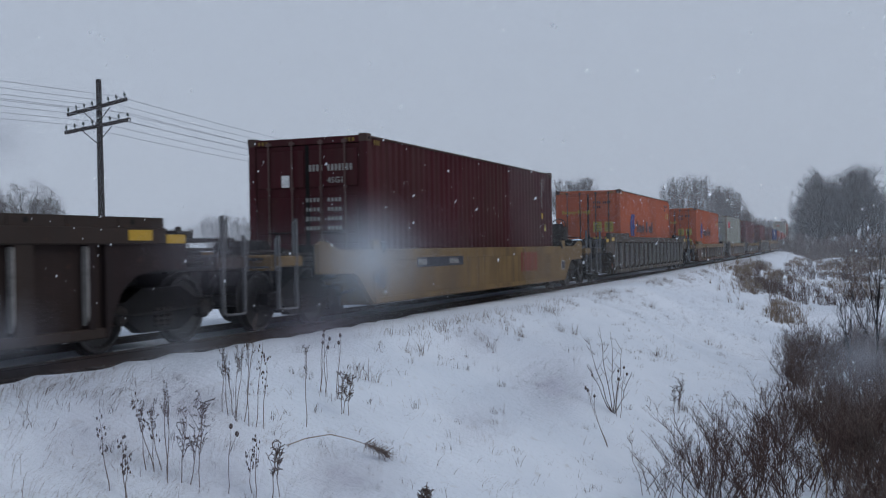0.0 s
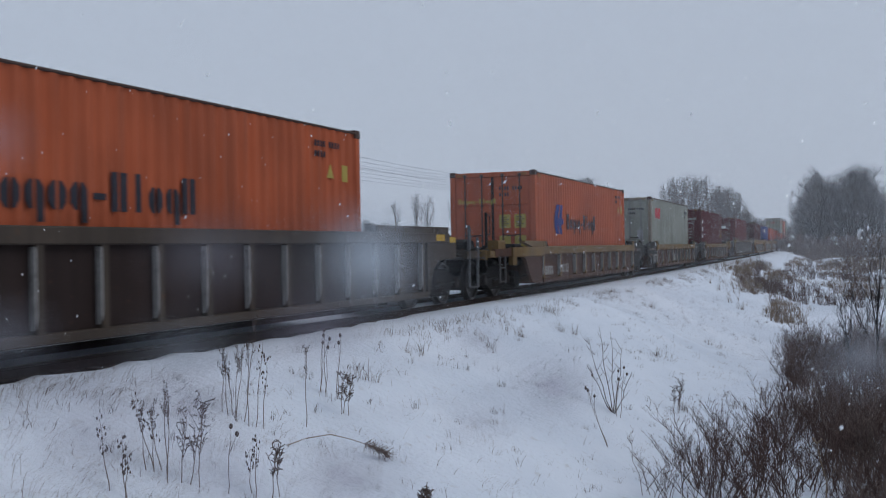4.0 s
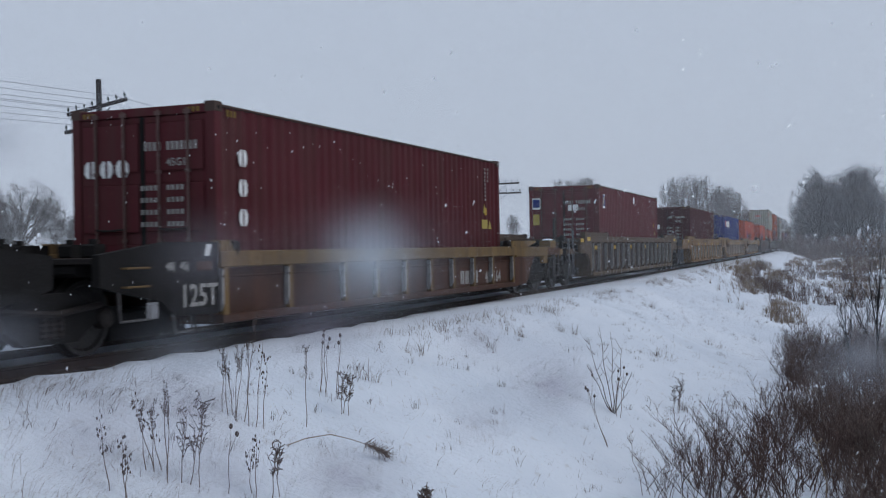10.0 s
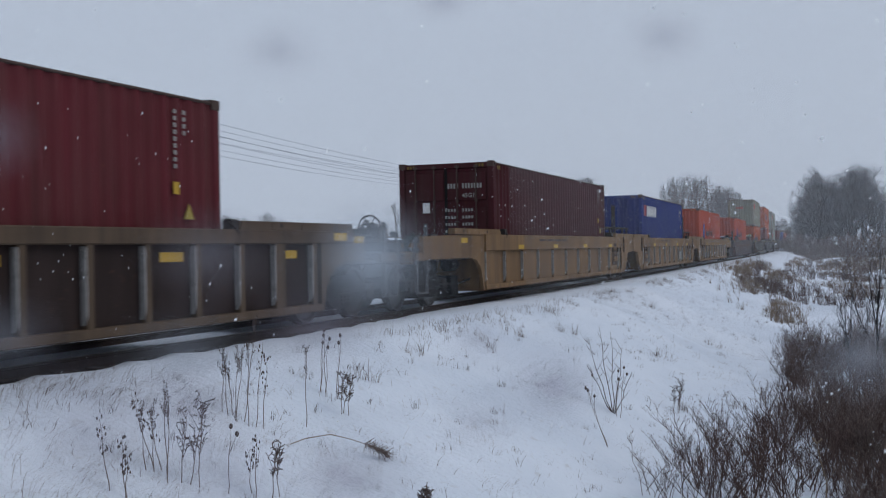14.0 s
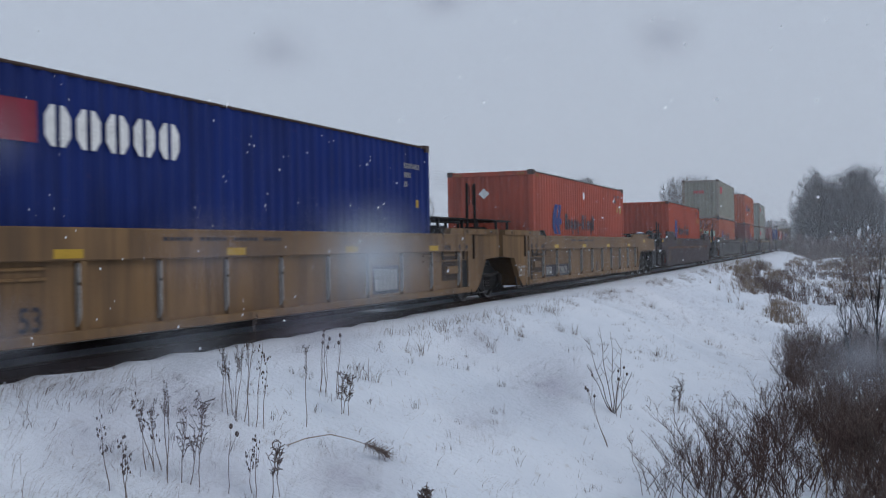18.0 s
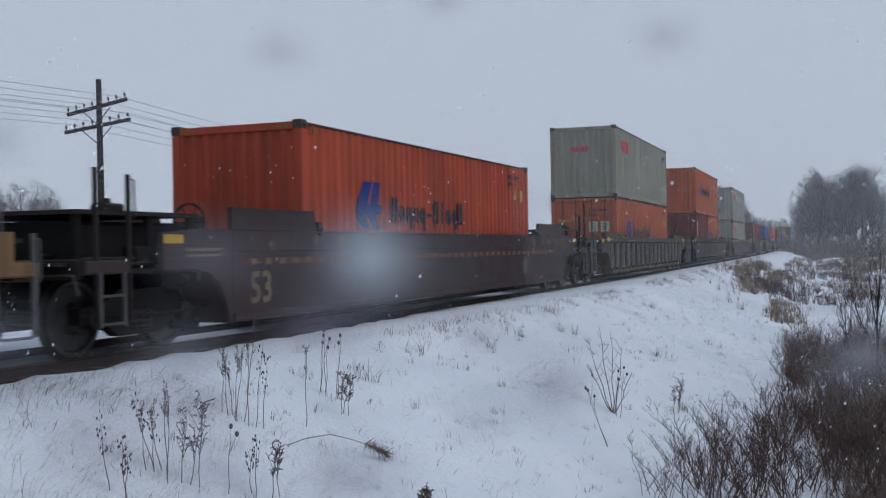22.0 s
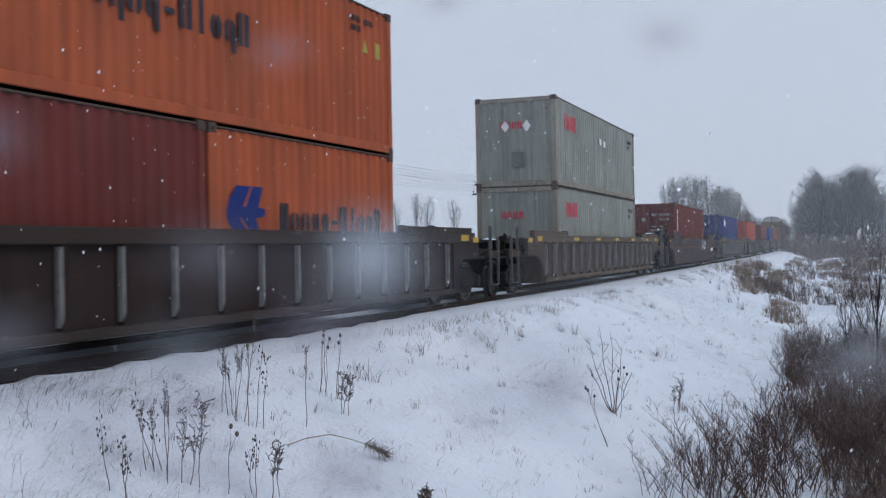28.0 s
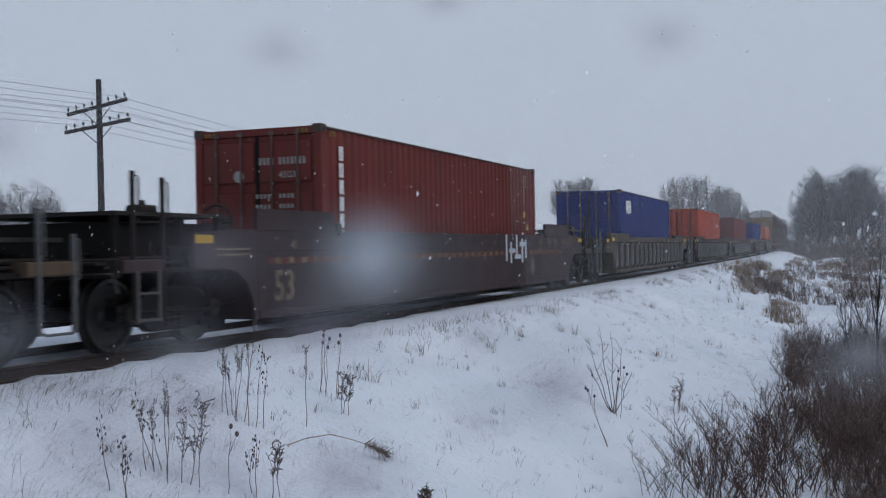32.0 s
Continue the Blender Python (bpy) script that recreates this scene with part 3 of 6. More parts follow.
def snow_lump(rx, ry):
    """A low heap of snow, thick in its middle."""
    return Shape().add(
        [(rx * r * math.cos(0.524 * i) * (1 + 0.18 * math.sin(3 * i + r)), ry * r * math.sin(0.524 * i) * (1 + 0.15 * math.cos(2 * i)), z) for r, z in ((1.0, -0.01), (0.75, 0.03), (0.3, 0.05)) for i in range(12)],
        [(k * 12 + i, k * 12 + (i + 1) % 12, k * 12 + 12 + (i + 1) % 12, k * 12 + 12 + i) for k in (0, 1) for i in range(12)] + [tuple(range(24, 36)), tuple(range(11, -1, -1))])


def end_clutter(car, sense, well, e, deck, style):
    """Brake gear, pipes, handholds and blown snow round the end platform."""
    k = (sense, style, round(e, 2))
    part("brake_cylinder", lambda: Shape().turned([(-0.32, 0.06), (-0.3, 0.15), (0.1, 0.15), (0.14, 0.08), (0.42, 0.05)], 1, 12), STEEL_BLACK, car, key="bcyl", at=pose(0.95, sense * (well + 0.75), 0.86))
    part("brake_rod", lambda: Shape().tube([(1.18, sense * (well + 0.2), 0.52), (1.16, sense * (well + 0.9), 0.45), (1.1, sense * (e - 0.3), 0.5)], 0.024, 6), STEEL_BLACK, car, key=("brod", k))
    part("brake_rod", lambda: Shape().tube([(0.5, sense * (well + 0.1), 0.42), (0.45, sense * (e - 0.6), 0.36)], 0.03, 6), STEEL_BLACK, car, key=("brod2", k))
    part("train_line_pipe", lambda: Shape().tube([(1.3, sense * (well + 0.1), 1.1), (1.3, sense * (well + 1.1), 1.12), (1.22, sense * (e - 0.3), 1.06), (0.5, sense * (e + 0.05), 0.98), (0.38, sense * (e + 0.12), 0.8)], 0.022, 6), STEEL_DARK, car, key=("tline", k))
    part("cut_lever", lambda: Shape().tube([(1.4, sense * (e + 0.05), 0.75), (1.36, sense * (e + 0.09), 0.98), (0.4, sense * (e + 0.1), 0.98), (0.1, sense * (e + 0.18), 1.02)], 0.014, 5), GRAB, car, key=("lever", k))
    part("crossover_step", lambda: Shape().box(-1.25, 1.25, *sorted((sense * (e + 0.04), sense * (e + 0.24))), 1.08, 1.12, 0.008), STEEL_DARK, car, key=("xstep", k))
    part("brake_rigging", lambda: Shape().box(-0.72, 0.72, *sorted((sense * (well - 0.3), sense * (e - 2.85))), 0.13, 0.42, 0.03).box(0.3, 0.85, *sorted((sense * (well + 0.05), sense * (well + 0.5))), 0.2, 0.6, 0.04), STEEL_BLACK, car, key=("rigging", k))
    top_z = deck
    if style != "smooth":
        for q, (x, y, w) in enumerate(((0.95, well + 1.75, 0.2), (0.2, e - 0.55, 0.26))):
            part("handhold", lambda: Shape().tube([(0, -w, -0.02), (0, -w, 0.07), (0, -w * 0.6, 0.11), (0, w * 0.6, 0.11), (0, w, 0.07), (0, w, -0.02)], 0.013, 6), GRAB, car, key=("hold", q), at=pose(x, sense * y, top_z))
    part("retainer_valve", lambda: Shape().box(-0.12, 0.12, -0.16, 0.16, -0.01, 0.1, 0.03).turned([(0.1, 0.05), (0.16, 0.04)], 2, 8), STEEL_DARK, car, key="retainer", at=pose(1.0, sense * (e - 0.95), top_z))
    part("control_valve", lambda: Shape().box(-0.2, 0.2, -0.26, 0.26, 1.03, 1.3, 0.04).turned([(0.2, 0.1), (0.32, 0.08)], 0, 10, (0, 0.05, 1.16)), STEEL_BLACK, car, key="cvalve", at=pose(1.05, sense * (well + 1.5), 0))
    if sense < 0:
        part("snow_patch", lambda: snow_lump(0.2, 0.22), SNOW, car, "patch of blown snow", key="snowpatch2", at=pose(0.6, sense * (e - 0.9), top_z))


def well_car(style, label, body, chord, rib, well, ends, sheet_mat=None, wheel_at=(0, 0), group="well cars of the train"):
    """A well car or a unit of one. ends: for the near (-y) and the far (+y) end, ('single', reach) with a platform over its own truck,
    ('joint', reach) with a shared truck at reach, or ('rest', reach) where the neighbour carries the truck."""
    car = thing("well_car", label, "rail car", group)
    foot, top, sheet, guide, posts = STYLES[style]
    flush = style in ("short", "smooth")
    key = (style, round(well, 2))
    for sx in (-1, 1):
        part("top_chord", lambda: Shape().box(*sorted((sx * 1.33, sx * (1.478 if flush else 1.515))), -well, well, foot, top, 0.015), chord, car, key=("chord", sx, key))
        part("bottom_chord", lambda: Shape().box(*sorted((sx * 1.33, sx * (1.478 if flush else 1.5))), -well + 0.05, well - 0.05, 0.26, 0.38, 0.015), chord if style != "brown" else body, car, key=("bchord", sx, key))
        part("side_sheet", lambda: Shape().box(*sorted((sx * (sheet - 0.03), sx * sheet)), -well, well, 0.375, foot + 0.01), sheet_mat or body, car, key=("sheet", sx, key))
        if style == "brown":
            part("side_ledge", lambda: Shape().box(*sorted((sx * sheet, sx * (sheet + 0.035))), -well + 0.05, well - 0.05, 0.87, 0.9, 0.006), body, car, key=("ledge", sx, key))
        for i, y in enumerate(posts):
            wide = 0.14 if style == "ribbed" and i in (1, len(posts) - 2) else 0.06
            r = part("side_post", lambda: Shape().box(*sorted((sx * sheet, sx * 1.497)), -wide, wide, 0.37, foot + 0.005, 0.012), chord if style != "ribbed" or wide > 0.1 else body, car, key=("rib", style, sx, wide), at=pose(0, y, 0))
            if sx > 0:
                f = part("post_flange", lambda: Shape().prism([(1.41, foot - 0.02), (1.492, foot - 0.02), (1.492, 0.5), (1.45, 0.42), (1.41, 0.42)], 1, -0.012, 0.0)
                         .prism([(1.492, foot - 0.04), (1.499, foot - 0.04), (1.499, 0.52), (1.492, 0.52)], 1, -0.05 if style == "brown" else -0.03, 0.0), rib, r, "pale scuffed flange of the post", key=("flange", style), at=pose(0, -wide - 0.002, 0))
                if style in ("brown", "wide"):
                    part("flange_hole", lambda: Shape().turned([(1.4985, 0.022), (1.501, 0.022)], 0, 8, (0, -0.026, foot - 0.12)), STEEL_BLACK, r, key="fhole", at=pose(0, -wide - 0.002, 0))
        for sy in (-1, 1):
            out = (1.40, 1.478) if flush else (1.36, 1.505)
            n = 1 if flush else 3 if style == "brown" else 4
            for q in range(n):
                g0, g1 = (6.46, 9.6) if style == "wide" else (6.12, well + (1.05 if style == "ribbed" else 0))
                a, b = g0 + (g1 - g0) * q / n, g0 + (g1 - g0) * (q + 1) / n - 0.015
                part("guide_rail", lambda: Shape().prism([(sy * a, top - 0.002), (sy * b, top - 0.002), (sy * b, guide), (sy * (a + (0.08 if q == 0 else 0)), guide)], 0, *sorted((sx * out[0], sx * out[1]))), chord, car, key=("guide", sx, sy, q, key))
                if sx > 0 and style in ("wide", "ribbed") and q % 2:
                    part("guide_hole", lambda: Shape().turned([(1.503, 0.035), (1.508, 0.035)], 0, 8, (0, 0, (top + guide) / 2)), STEEL_BLACK, car, key=("ghole", style), at=pose(0, sy * (a * 0.7 + b * 0.3), 0))
            part("corner_bracket", lambda: Shape().box(*sorted((sx * 1.34, sx * 1.49)), *sorted((sy * 5.95, sy * 6.11)), top - 0.02, top + 0.14, 0.03).tube([(sx * 1.44, sy * 5.93, top + 0.1), (sx * 1.5, sy * 6.0, top + 0.02), (sx * 1.5, sy * 6.08, top - 0.06)], 0.025, 6), STEEL_DARK, car, key=("bracket", sx, sy, key))
    for i in range(7):
        y = -well + 0.3 + (2 * well - 0.6) * i / 6
        part("cross_bearer", lambda: Shape().box(-1.35, 1.35, -0.14, 0.14, 0.24, 0.374), body, car, key="bearer", at=pose(0, y, 0))
    for sense, (kind, reach) in ((-1, ends[0]), (1, ends[1])):
        part("well_bulkhead", lambda: Shape().box(-1.35, 1.35, *sorted((sense * well, sense * (well + 0.06))), 0.3, top - 0.06), body, car, key=("bulk", sense, key))
        if kind == "single":
            e = reach - 0.38          # end sill
            tc = reach - 1.82         # the truck's middle
            deck = 1.72 if style == "smooth" else top - 0.12
            for sx in (-1, 1):
                if style == "short":
                    outline = [(well, 0.26), (well + 0.6, 0.76), (well + 0.75, 0.82), (well + 2.0, 0.84), (well + 2.0, 1.3), (well + 1.85, 1.36), (well + 1.55, 1.3), (well + 1.3, 1.22), (well, 1.22)]
                elif style == "ribbed":
                    outline = [(well, 0.26), (well + 0.06, 0.26), (well + 0.14, 0.55), (well + 0.3, 0.8), (well + 0.55, 0.95), (well + 0.9, 1.0), (well + 1.55, 1.0), (well + 1.55, top - 0.1), (well + 1.1, top - 0.06), (well, top - 0.01)]
                    part("end_chord", lambda: Shape().box(*sorted((sx * 1.4, sx * 1.513)), *sorted((sense * well, sense * (well + 1.08))), foot, top - 0.003, 0.015), chord, car, key=("rchord", sx, sense, key))
                elif style == "brown":
                    outline = [(well, 0.26), (well + 0.95, 0.3), (well + 1.25, 0.6), (well + 1.5, 0.9), (well + 1.9, 1.0), (e - 0.35, 1.0), (e - 0.35, top - 0.06), (well + 0.7, top), (well, top)]
                else:
                    plate = e - 0.35 if style != "smooth" else e - 1.4
                    outline = [(well, 0.26), (well + 0.06, 0.26), (well + 0.14, 0.55), (well + 0.3, 0.8), (well + 0.55, 0.95), (well + 0.9, 1.0), (plate, 1.0), (plate, top - 0.06), (well + 0.7, top), (well, top)]
                part("end_side_plate", lambda: Shape().prism([(sense * a, b) for a, b in outline], 0, *sorted((sx * 1.39, sx * 1.472))), body, car, key=("eplate", sx, sense, key, reach))
                if style == "smooth":
                    for q, a in enumerate((e - 0.22, e - 0.8)):
                        hand_post(car, sx * 1.42, sense * a, 0.42, (2.19 if sx > 0 else 1.7) - 0.05 * q, STEEL_DARK)
                elif style in ("ribbed", "wide", "short"):
                    for q, (a, peak) in enumerate(((e - 0.05, 1.44), (e - 0.58, 1.7))):
                        hand_post(car, sx * 1.44, sense * a, 0.36, peak, POST_PALE, 0.09 * sense)
                    part("stirrup", lambda: Shape().tube([(sx * 1.45, sense * (e - 0.05), 0.4), (sx * 1.47, sense * (e - 0.1), 0.36), (sx * 1.47, sense * (e - 0.52), 0.36), (sx * 1.45, sense * (e - 0.58), 0.4)], 0.018, 6), POST_PALE, car, key=("stirrup", sx, sense, round(e, 2)))
                if style in ("brown", "smooth"):
                    ladder(car, sx * 1.49, sense * (e - (0.6 if style == "brown" else 0.2)), -sense, GRAB)
                part("end_bracket", lambda: Shape().box(*sorted((sx * 1.2, sx * 1.46)), *sorted((sense * (e - 0.75), sense * e)), 0.98, 1.14, 0.02), chord, car, key=("ebracket", sx, sense, key, reach))
            if style == "brown":
                for sx in (-1, 1):
                    part("end_chord", lambda: Shape().box(*sorted((sx * 1.40, sx * 1.515)), *sorted((sense * well, sense * 9.2)), 0.97, 1.21, 0.015).box(*sorted((sx * 1.40, sx * 1.5)), *sorted((sense * 8.85, sense * 9.2)), 0.78, 0.975), chord, car, key=("echord", sx, sense))
                    part("guide_wedge", lambda: Shape().prism([(sense * well, 1.212), (sense * 7.4, 1.212), (sense * 8.15, 1.33), (sense * 8.15, 1.37), (sense * well, 1.37)], 0, *sorted((sx * 1.37, sx * 1.5))), chord, car, key=("wedge", sx, sense))
                    part("end_block", lambda: Shape().box(*sorted((sx * 1.15, sx * 1.46)), *sorted((sense * 9.65, sense * 10.2)), 1.1, 1.38, 0.03), chord, car, key=("eblock", sx, sense))
                hand_post(car, 1.3, sense * 10.6, 1.2, 2.02, STEEL_DARK, 0.26)
            part("end_platform", lambda: Shape().box(-1.3, 1.3, *sorted((sense * (well + 0.5), sense * (e - 0.05))), deck - 0.05, deck), STEEL_DARK, car, key=("plat", sense, key, reach))
            if style == "smooth":
                part("equipment_box", lambda: Shape().box(-1.05, 1.05, *sorted((sense * (well + 0.4), sense * (e - 0.25))), 1.04, 1.6, 0.05), STEEL_BLACK, car, key=("equip", sense, key, reach))
            for sx in (-1, 1):
                for yy in (well + 0.6, (well + e) / 2, e - 0.15):
                    part("platform_leg", lambda: Shape().box(sx * 1.2 - 0.04, sx * 1.2 + 0.04, sense * yy - 0.04, sense * yy + 0.04, 0.95, deck - 0.05), STEEL_BLACK, car, key=("pleg", sx, sense, round(yy, 2), deck))
            part("shear_plate", lambda: Shape().box(-1.36, 1.36, *sorted((sense * (well + 0.06), sense * (e - 0.1))), 0.97, 1.03), STEEL_BLACK, car, key=("shear", sense, key, reach))
            part("centre_sill", lambda: Shape().box(-0.34, 0.34, *sorted((sense * (well + 0.06), sense * (e + 0.1))), 0.66, 0.97, 0.03), STEEL_BLACK, car, key=("csill", sense, key, reach))
            part("end_sill", lambda: Shape().box(-1.38, 1.38, *sorted((sense * (e - 0.05), sense * (e + 0.04))), 0.93, 1.16, 0.02), STEEL_DARK if style in ("ribbed", "smooth") else chord, car, key=("esill", sense, key, reach))
            if style != "short":
                part("reflector", lambda: Shape().box(1.472, 1.476, *sorted((sense * (well + 1.52), sense * (well + 1.12))), top - 0.19, top - 0.08), YELLOW, car, "yellow reflective strip", key=("refl", sense, key))
            if style == "ribbed":
                part("reflector", lambda: Shape().box(1.513, 1.517, *sorted((sense * (well + 0.8), sense * (well + 0.36))), top - 0.155, top - 0.03), YELLOW, car, "yellow reflective strip", key=("refl2", sense, key))
            for dz, dx in ((1.2, 0.75), (1.26, -0.7), (1.15, 1.2)):
                part("pipe", lambda: Shape().tube([(dx, sense * (well + 0.1), dz), (dx, sense * (e - 0.1), dz)], 0.035, 6), STEEL_DARK, car, key=("pipe", sense, dz, dx, key, reach))
            part("air_tank", lambda: Shape().turned([(-0.45, 0.05), (-0.42, 0.17), (0.42, 0.17), (0.45, 0.05)], 0, 14), STEEL_BLACK, car, key="tank", at=pose(0.3, sense * (e - 0.9), 1.22))
            if sense * wheel_at[0] > 0:
                brake_wheel(car, 0.1, sense * (e - (0.5 if wheel_at[1] > 1.8 else 0.88)), wheel_at[1], 0.24, turn=180 if sense > 0 else 0)
                part("brake_housing", lambda: Shape().box(-0.34, 0.3, -0.2, 0.2, -0.85, -0.02, 0.05).turned([(-0.1, 0.14), (0.16, 0.16), (0.2, 0.08)], 1, 12, (-0.05, 0, -0.05)), STEEL_DARK, car, "dark hand brake housing", key="bhouse", at=pose(-0.05, sense * (e - (0.5 if wheel_at[1] > 1.8 else 0.88) - 0.34), wheel_at[1]))
            end_clutter(car, sense, well, e, deck, style)
            truck(car, sense * tc)
            coupler(car, sense * reach, sense)
        else:
            low = 0.40 if style == "brown" else 0.26
            for sx in (-1, 1):
                if style == "wide":
                    outline = [(well, low), (well + 0.45, low), (well + 0.75, 0.45), (well + 1.15, 0.95), (reach - 0.12, 1.0), (reach - 0.12, top), (well, top)]
                else:
                    outline = [(well, low), (well + 0.95, 0.42), (well + 1.25, 0.62), (reach - 0.6, 0.78), (reach - 0.35, 0.84), (reach - 0.35, top - 0.03), (well + 1.1, top + 0.12), (well, top + 0.12)]
                part("end_side_plate", lambda: Shape().prism([(sense * a, b) for a, b in outline], 0, *sorted((sx * 1.36, sx * 1.47))), body if style == "wide" else STEEL_BLACK, car, key=("jplate", sx, sense, key, reach))
                if style == "wide":
                    hand_post(car, (0.74, -0.92)[sx < 0], sense * (reach - 0.25), 1.2, (2.74, 2.6)[sx < 0], STEEL_DARK, 0.16 * sense)
                    if sx > 0:
                        part("walkway", lambda: Shape().box(-0.75, 0.78, *sorted((sense * 6.75, sense * (reach - 0.3))), top + 0.36, top + 0.4, 0.01), STEEL_DARK, car, "dark steel walkway", key=("walkway", sense, key))
                        for yy in (6.85, 7.8, reach - 0.5):
                            for xx in (-0.66, 0.7):
                                part("walkway_leg", lambda: Shape().box(-0.03, 0.03, -0.03, 0.03, top - 0.1, top + 0.36), STEEL_DARK, car, key=("wleg", key), at=pose(xx, sense * yy, 0))
                        part("valve_box", lambda: Shape().box(-0.22, 0.22, -0.3, 0.3, 0, 0.2, 0.05), STEEL_DARK, car, key="valvebox", at=pose(0.35, sense * 8.4, top + 0.02))
                        part("snow_patch", lambda: snow_lump(0.34, 0.45), SNOW, car, "patch of blown snow", key="snowpatch", at=pose(-0.3, sense * 7.9, top + 0.4))
                        for yy, word in ((6.12, "40/20"), (6.9, "45"), (7.32, "48")):
                            lettering(word, 0.15, BLACK, car, 0, 1.5162, sense * yy - (0 if sense > 0 else 0.07 * len(word)), foot + 0.04, "length_mark")
                        for zz in (foot - 0.09, foot - 0.2):
                            part("side_ledge", lambda: Shape().box(1.43, 1.462, -0.95, 0.95, zz, zz + 0.035, 0.006), body, car, key=("wledge", zz), at=pose(0, sense * 6.1, 0))
                    # Flat plate on the sheet; its dark brown stands for a recess's shade.
                    part("panel_recess", lambda: Shape().box(*sorted((sx * 1.432, sx * 1.44)), *sorted((sense * 6.15, sense * 6.98)), 0.55, 1.08), K_PIT, car, "brown plate with recess shade in its colour", key=("recess2", sx, sense, key))
                    part("recess_bar", lambda: Shape().box(*sorted((sx * 1.44, sx * 1.475)), *sorted((sense * 6.35, sense * 6.98)), 0.68, 0.84, 0.01), body, car, key=("rbar", sx, sense, key))
                    for yy in (6.05, 6.83, 7.26, 7.9):
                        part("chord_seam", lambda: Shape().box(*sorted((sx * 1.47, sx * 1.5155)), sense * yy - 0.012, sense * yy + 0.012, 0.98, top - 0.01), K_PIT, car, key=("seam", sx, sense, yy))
                    # Flat black plate on the sheet in place of a shaded opening.
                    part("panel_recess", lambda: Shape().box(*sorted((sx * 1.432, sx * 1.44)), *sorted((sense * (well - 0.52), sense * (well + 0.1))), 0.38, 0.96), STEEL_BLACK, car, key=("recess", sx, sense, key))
            part("end_platform", lambda: Shape().box(-1.35, 1.35, *sorted((sense * (well + 0.06), sense * (reach - 0.36))), top - 0.13, top - 0.07), STEEL_DARK, car, key=("jplat", sense, key, reach))
            part("end_box", lambda: Shape().box(-1.1, 1.1, *sorted((sense * (well + 0.5), sense * (reach - 0.38))), 0.95, top - 0.13, 0.04), STEEL_BLACK, car, key=("jbox", sense, key, reach))
            part("centre_sill", lambda: Shape().box(-0.3, 0.3, *sorted((sense * (well + 0.06), sense * (reach - 0.02))), 0.68, 0.95, 0.03), STEEL_BLACK, car, key=("jsill", sense, key, reach))
            if style == "brown":
                for q in range(5):
                    part("jack_pad", lambda: Shape().box(-0.1, 0.1, -0.1, 0.1, 0, 0.16, 0.02).turned([(0.16, 0.05), (0.22, 0.05)], 2, 8), STEEL_BLACK, car, key="jackpad", at=pose(-1.1 + q * 0.55, sense * (reach - 0.7 - 0.25 * (q % 2)), top - 0.06))
            part("brake_rigging", lambda: Shape().box(-0.72, 0.72, *sorted((sense * (well - 0.3), sense * (reach - 1.45))), 0.12, 0.5, 0.03), STEEL_BLACK, car, key=("jrigging", sense, key, reach))
            for q, yy in enumerate((well + 0.35, well + 0.8)):
                part("step", lambda: Shape().tube([(1.44, -0.2, 0.5), (1.47, -0.18, 0.22), (1.47, 0.18, 0.22), (1.44, 0.2, 0.5)], 0.02, 6), GRAB if q else STEEL_DARK, car, key=("jstep", q), at=pose(0, sense * yy, 0))
            if kind == "joint":
                truck(car, sense * reach)
                part("cross_pipe", lambda: Shape().tube([(1.1, sense * (reach - 0.8), 0.62), (1.15, sense * reach, 0.55), (1.1, sense * (reach + 0.8), 0.62)], 0.04, 6), STEEL_DARK, car, key=("cpipe", sense, reach))
    return car


# ---- the train ----
FLOOR_Z = 0.374
RIB = plain("pale scuffed steel edge", (0.26, 0.25, 0.24), 0.6, 0.4, 7)
C_MAROON = paint("dark maroon paint", (0.055, 0.013, 0.017), amount=0.35, worn=0.25)
C_MAROON2 = paint("maroon paint", (0.082, 0.019, 0.024), amount=0.35, worn=0.3)
C_RED = paint("faded red paint", (0.1, 0.019, 0.024), amount=0.3, worn=0.25)
C_BROWNRED = paint("brown-red paint", (0.14, 0.033, 0.03), amount=0.35, worn=0.3)
C_ORANGE = paint("orange paint", (0.385, 0.094, 0.043), dirt=(0.13, 0.055, 0.038), amount=0.5, worn=0.3)
C_ORANGE_RED = paint("sun-faded orange-red paint", (0.39, 0.074, 0.042), dirt=(0.10, 0.042, 0.034), amount=0.55, worn=0.3)
C_GREY_WARM = paint("warm grey-green paint", (0.25, 0.247, 0.198), dirt=(0.10, 0.095, 0.075), wear=(0.10, 0.05, 0.028), amount=0.5, worn=0.7)
C_GREY = paint("grey-green paint", (0.255, 0.268, 0.238), dirt=(0.10, 0.095, 0.075), wear=(0.10, 0.05, 0.028), amount=0.45, worn=0.7)
C_GREY_RUST = paint("rust-stained grey paint", (0.25, 0.235, 0.20), dirt=(0.14, 0.085, 0.05), wear=(0.16, 0.08, 0.045), amount=0.8, worn=0.8)
C_BLUE = paint("dark blue paint", (0.015, 0.031, 0.15), dirt=(0.02, 0.02, 0.03), amount=0.4, worn=0.15)
K_YELLOW = paint("railcar yellow paint", (0.195, 0.118, 0.06), dirt=(0.065, 0.05, 0.042), amount=0.75, worn=0.4)
K_TAN = paint("grimy yellow paint", (0.165, 0.105, 0.045), dirt=(0.05, 0.04, 0.035), amount=0.6, worn=0.4)
K_TAN_DARK = paint("grimy tan paint", (0.095, 0.066, 0.045), dirt=(0.04, 0.032, 0.028), amount=0.6, worn=0.4)
K_BROWN = paint("grimy brown paint", (0.075, 0.037, 0.026), dirt=(0.03, 0.026, 0.024), amount=0.6, worn=0.4)
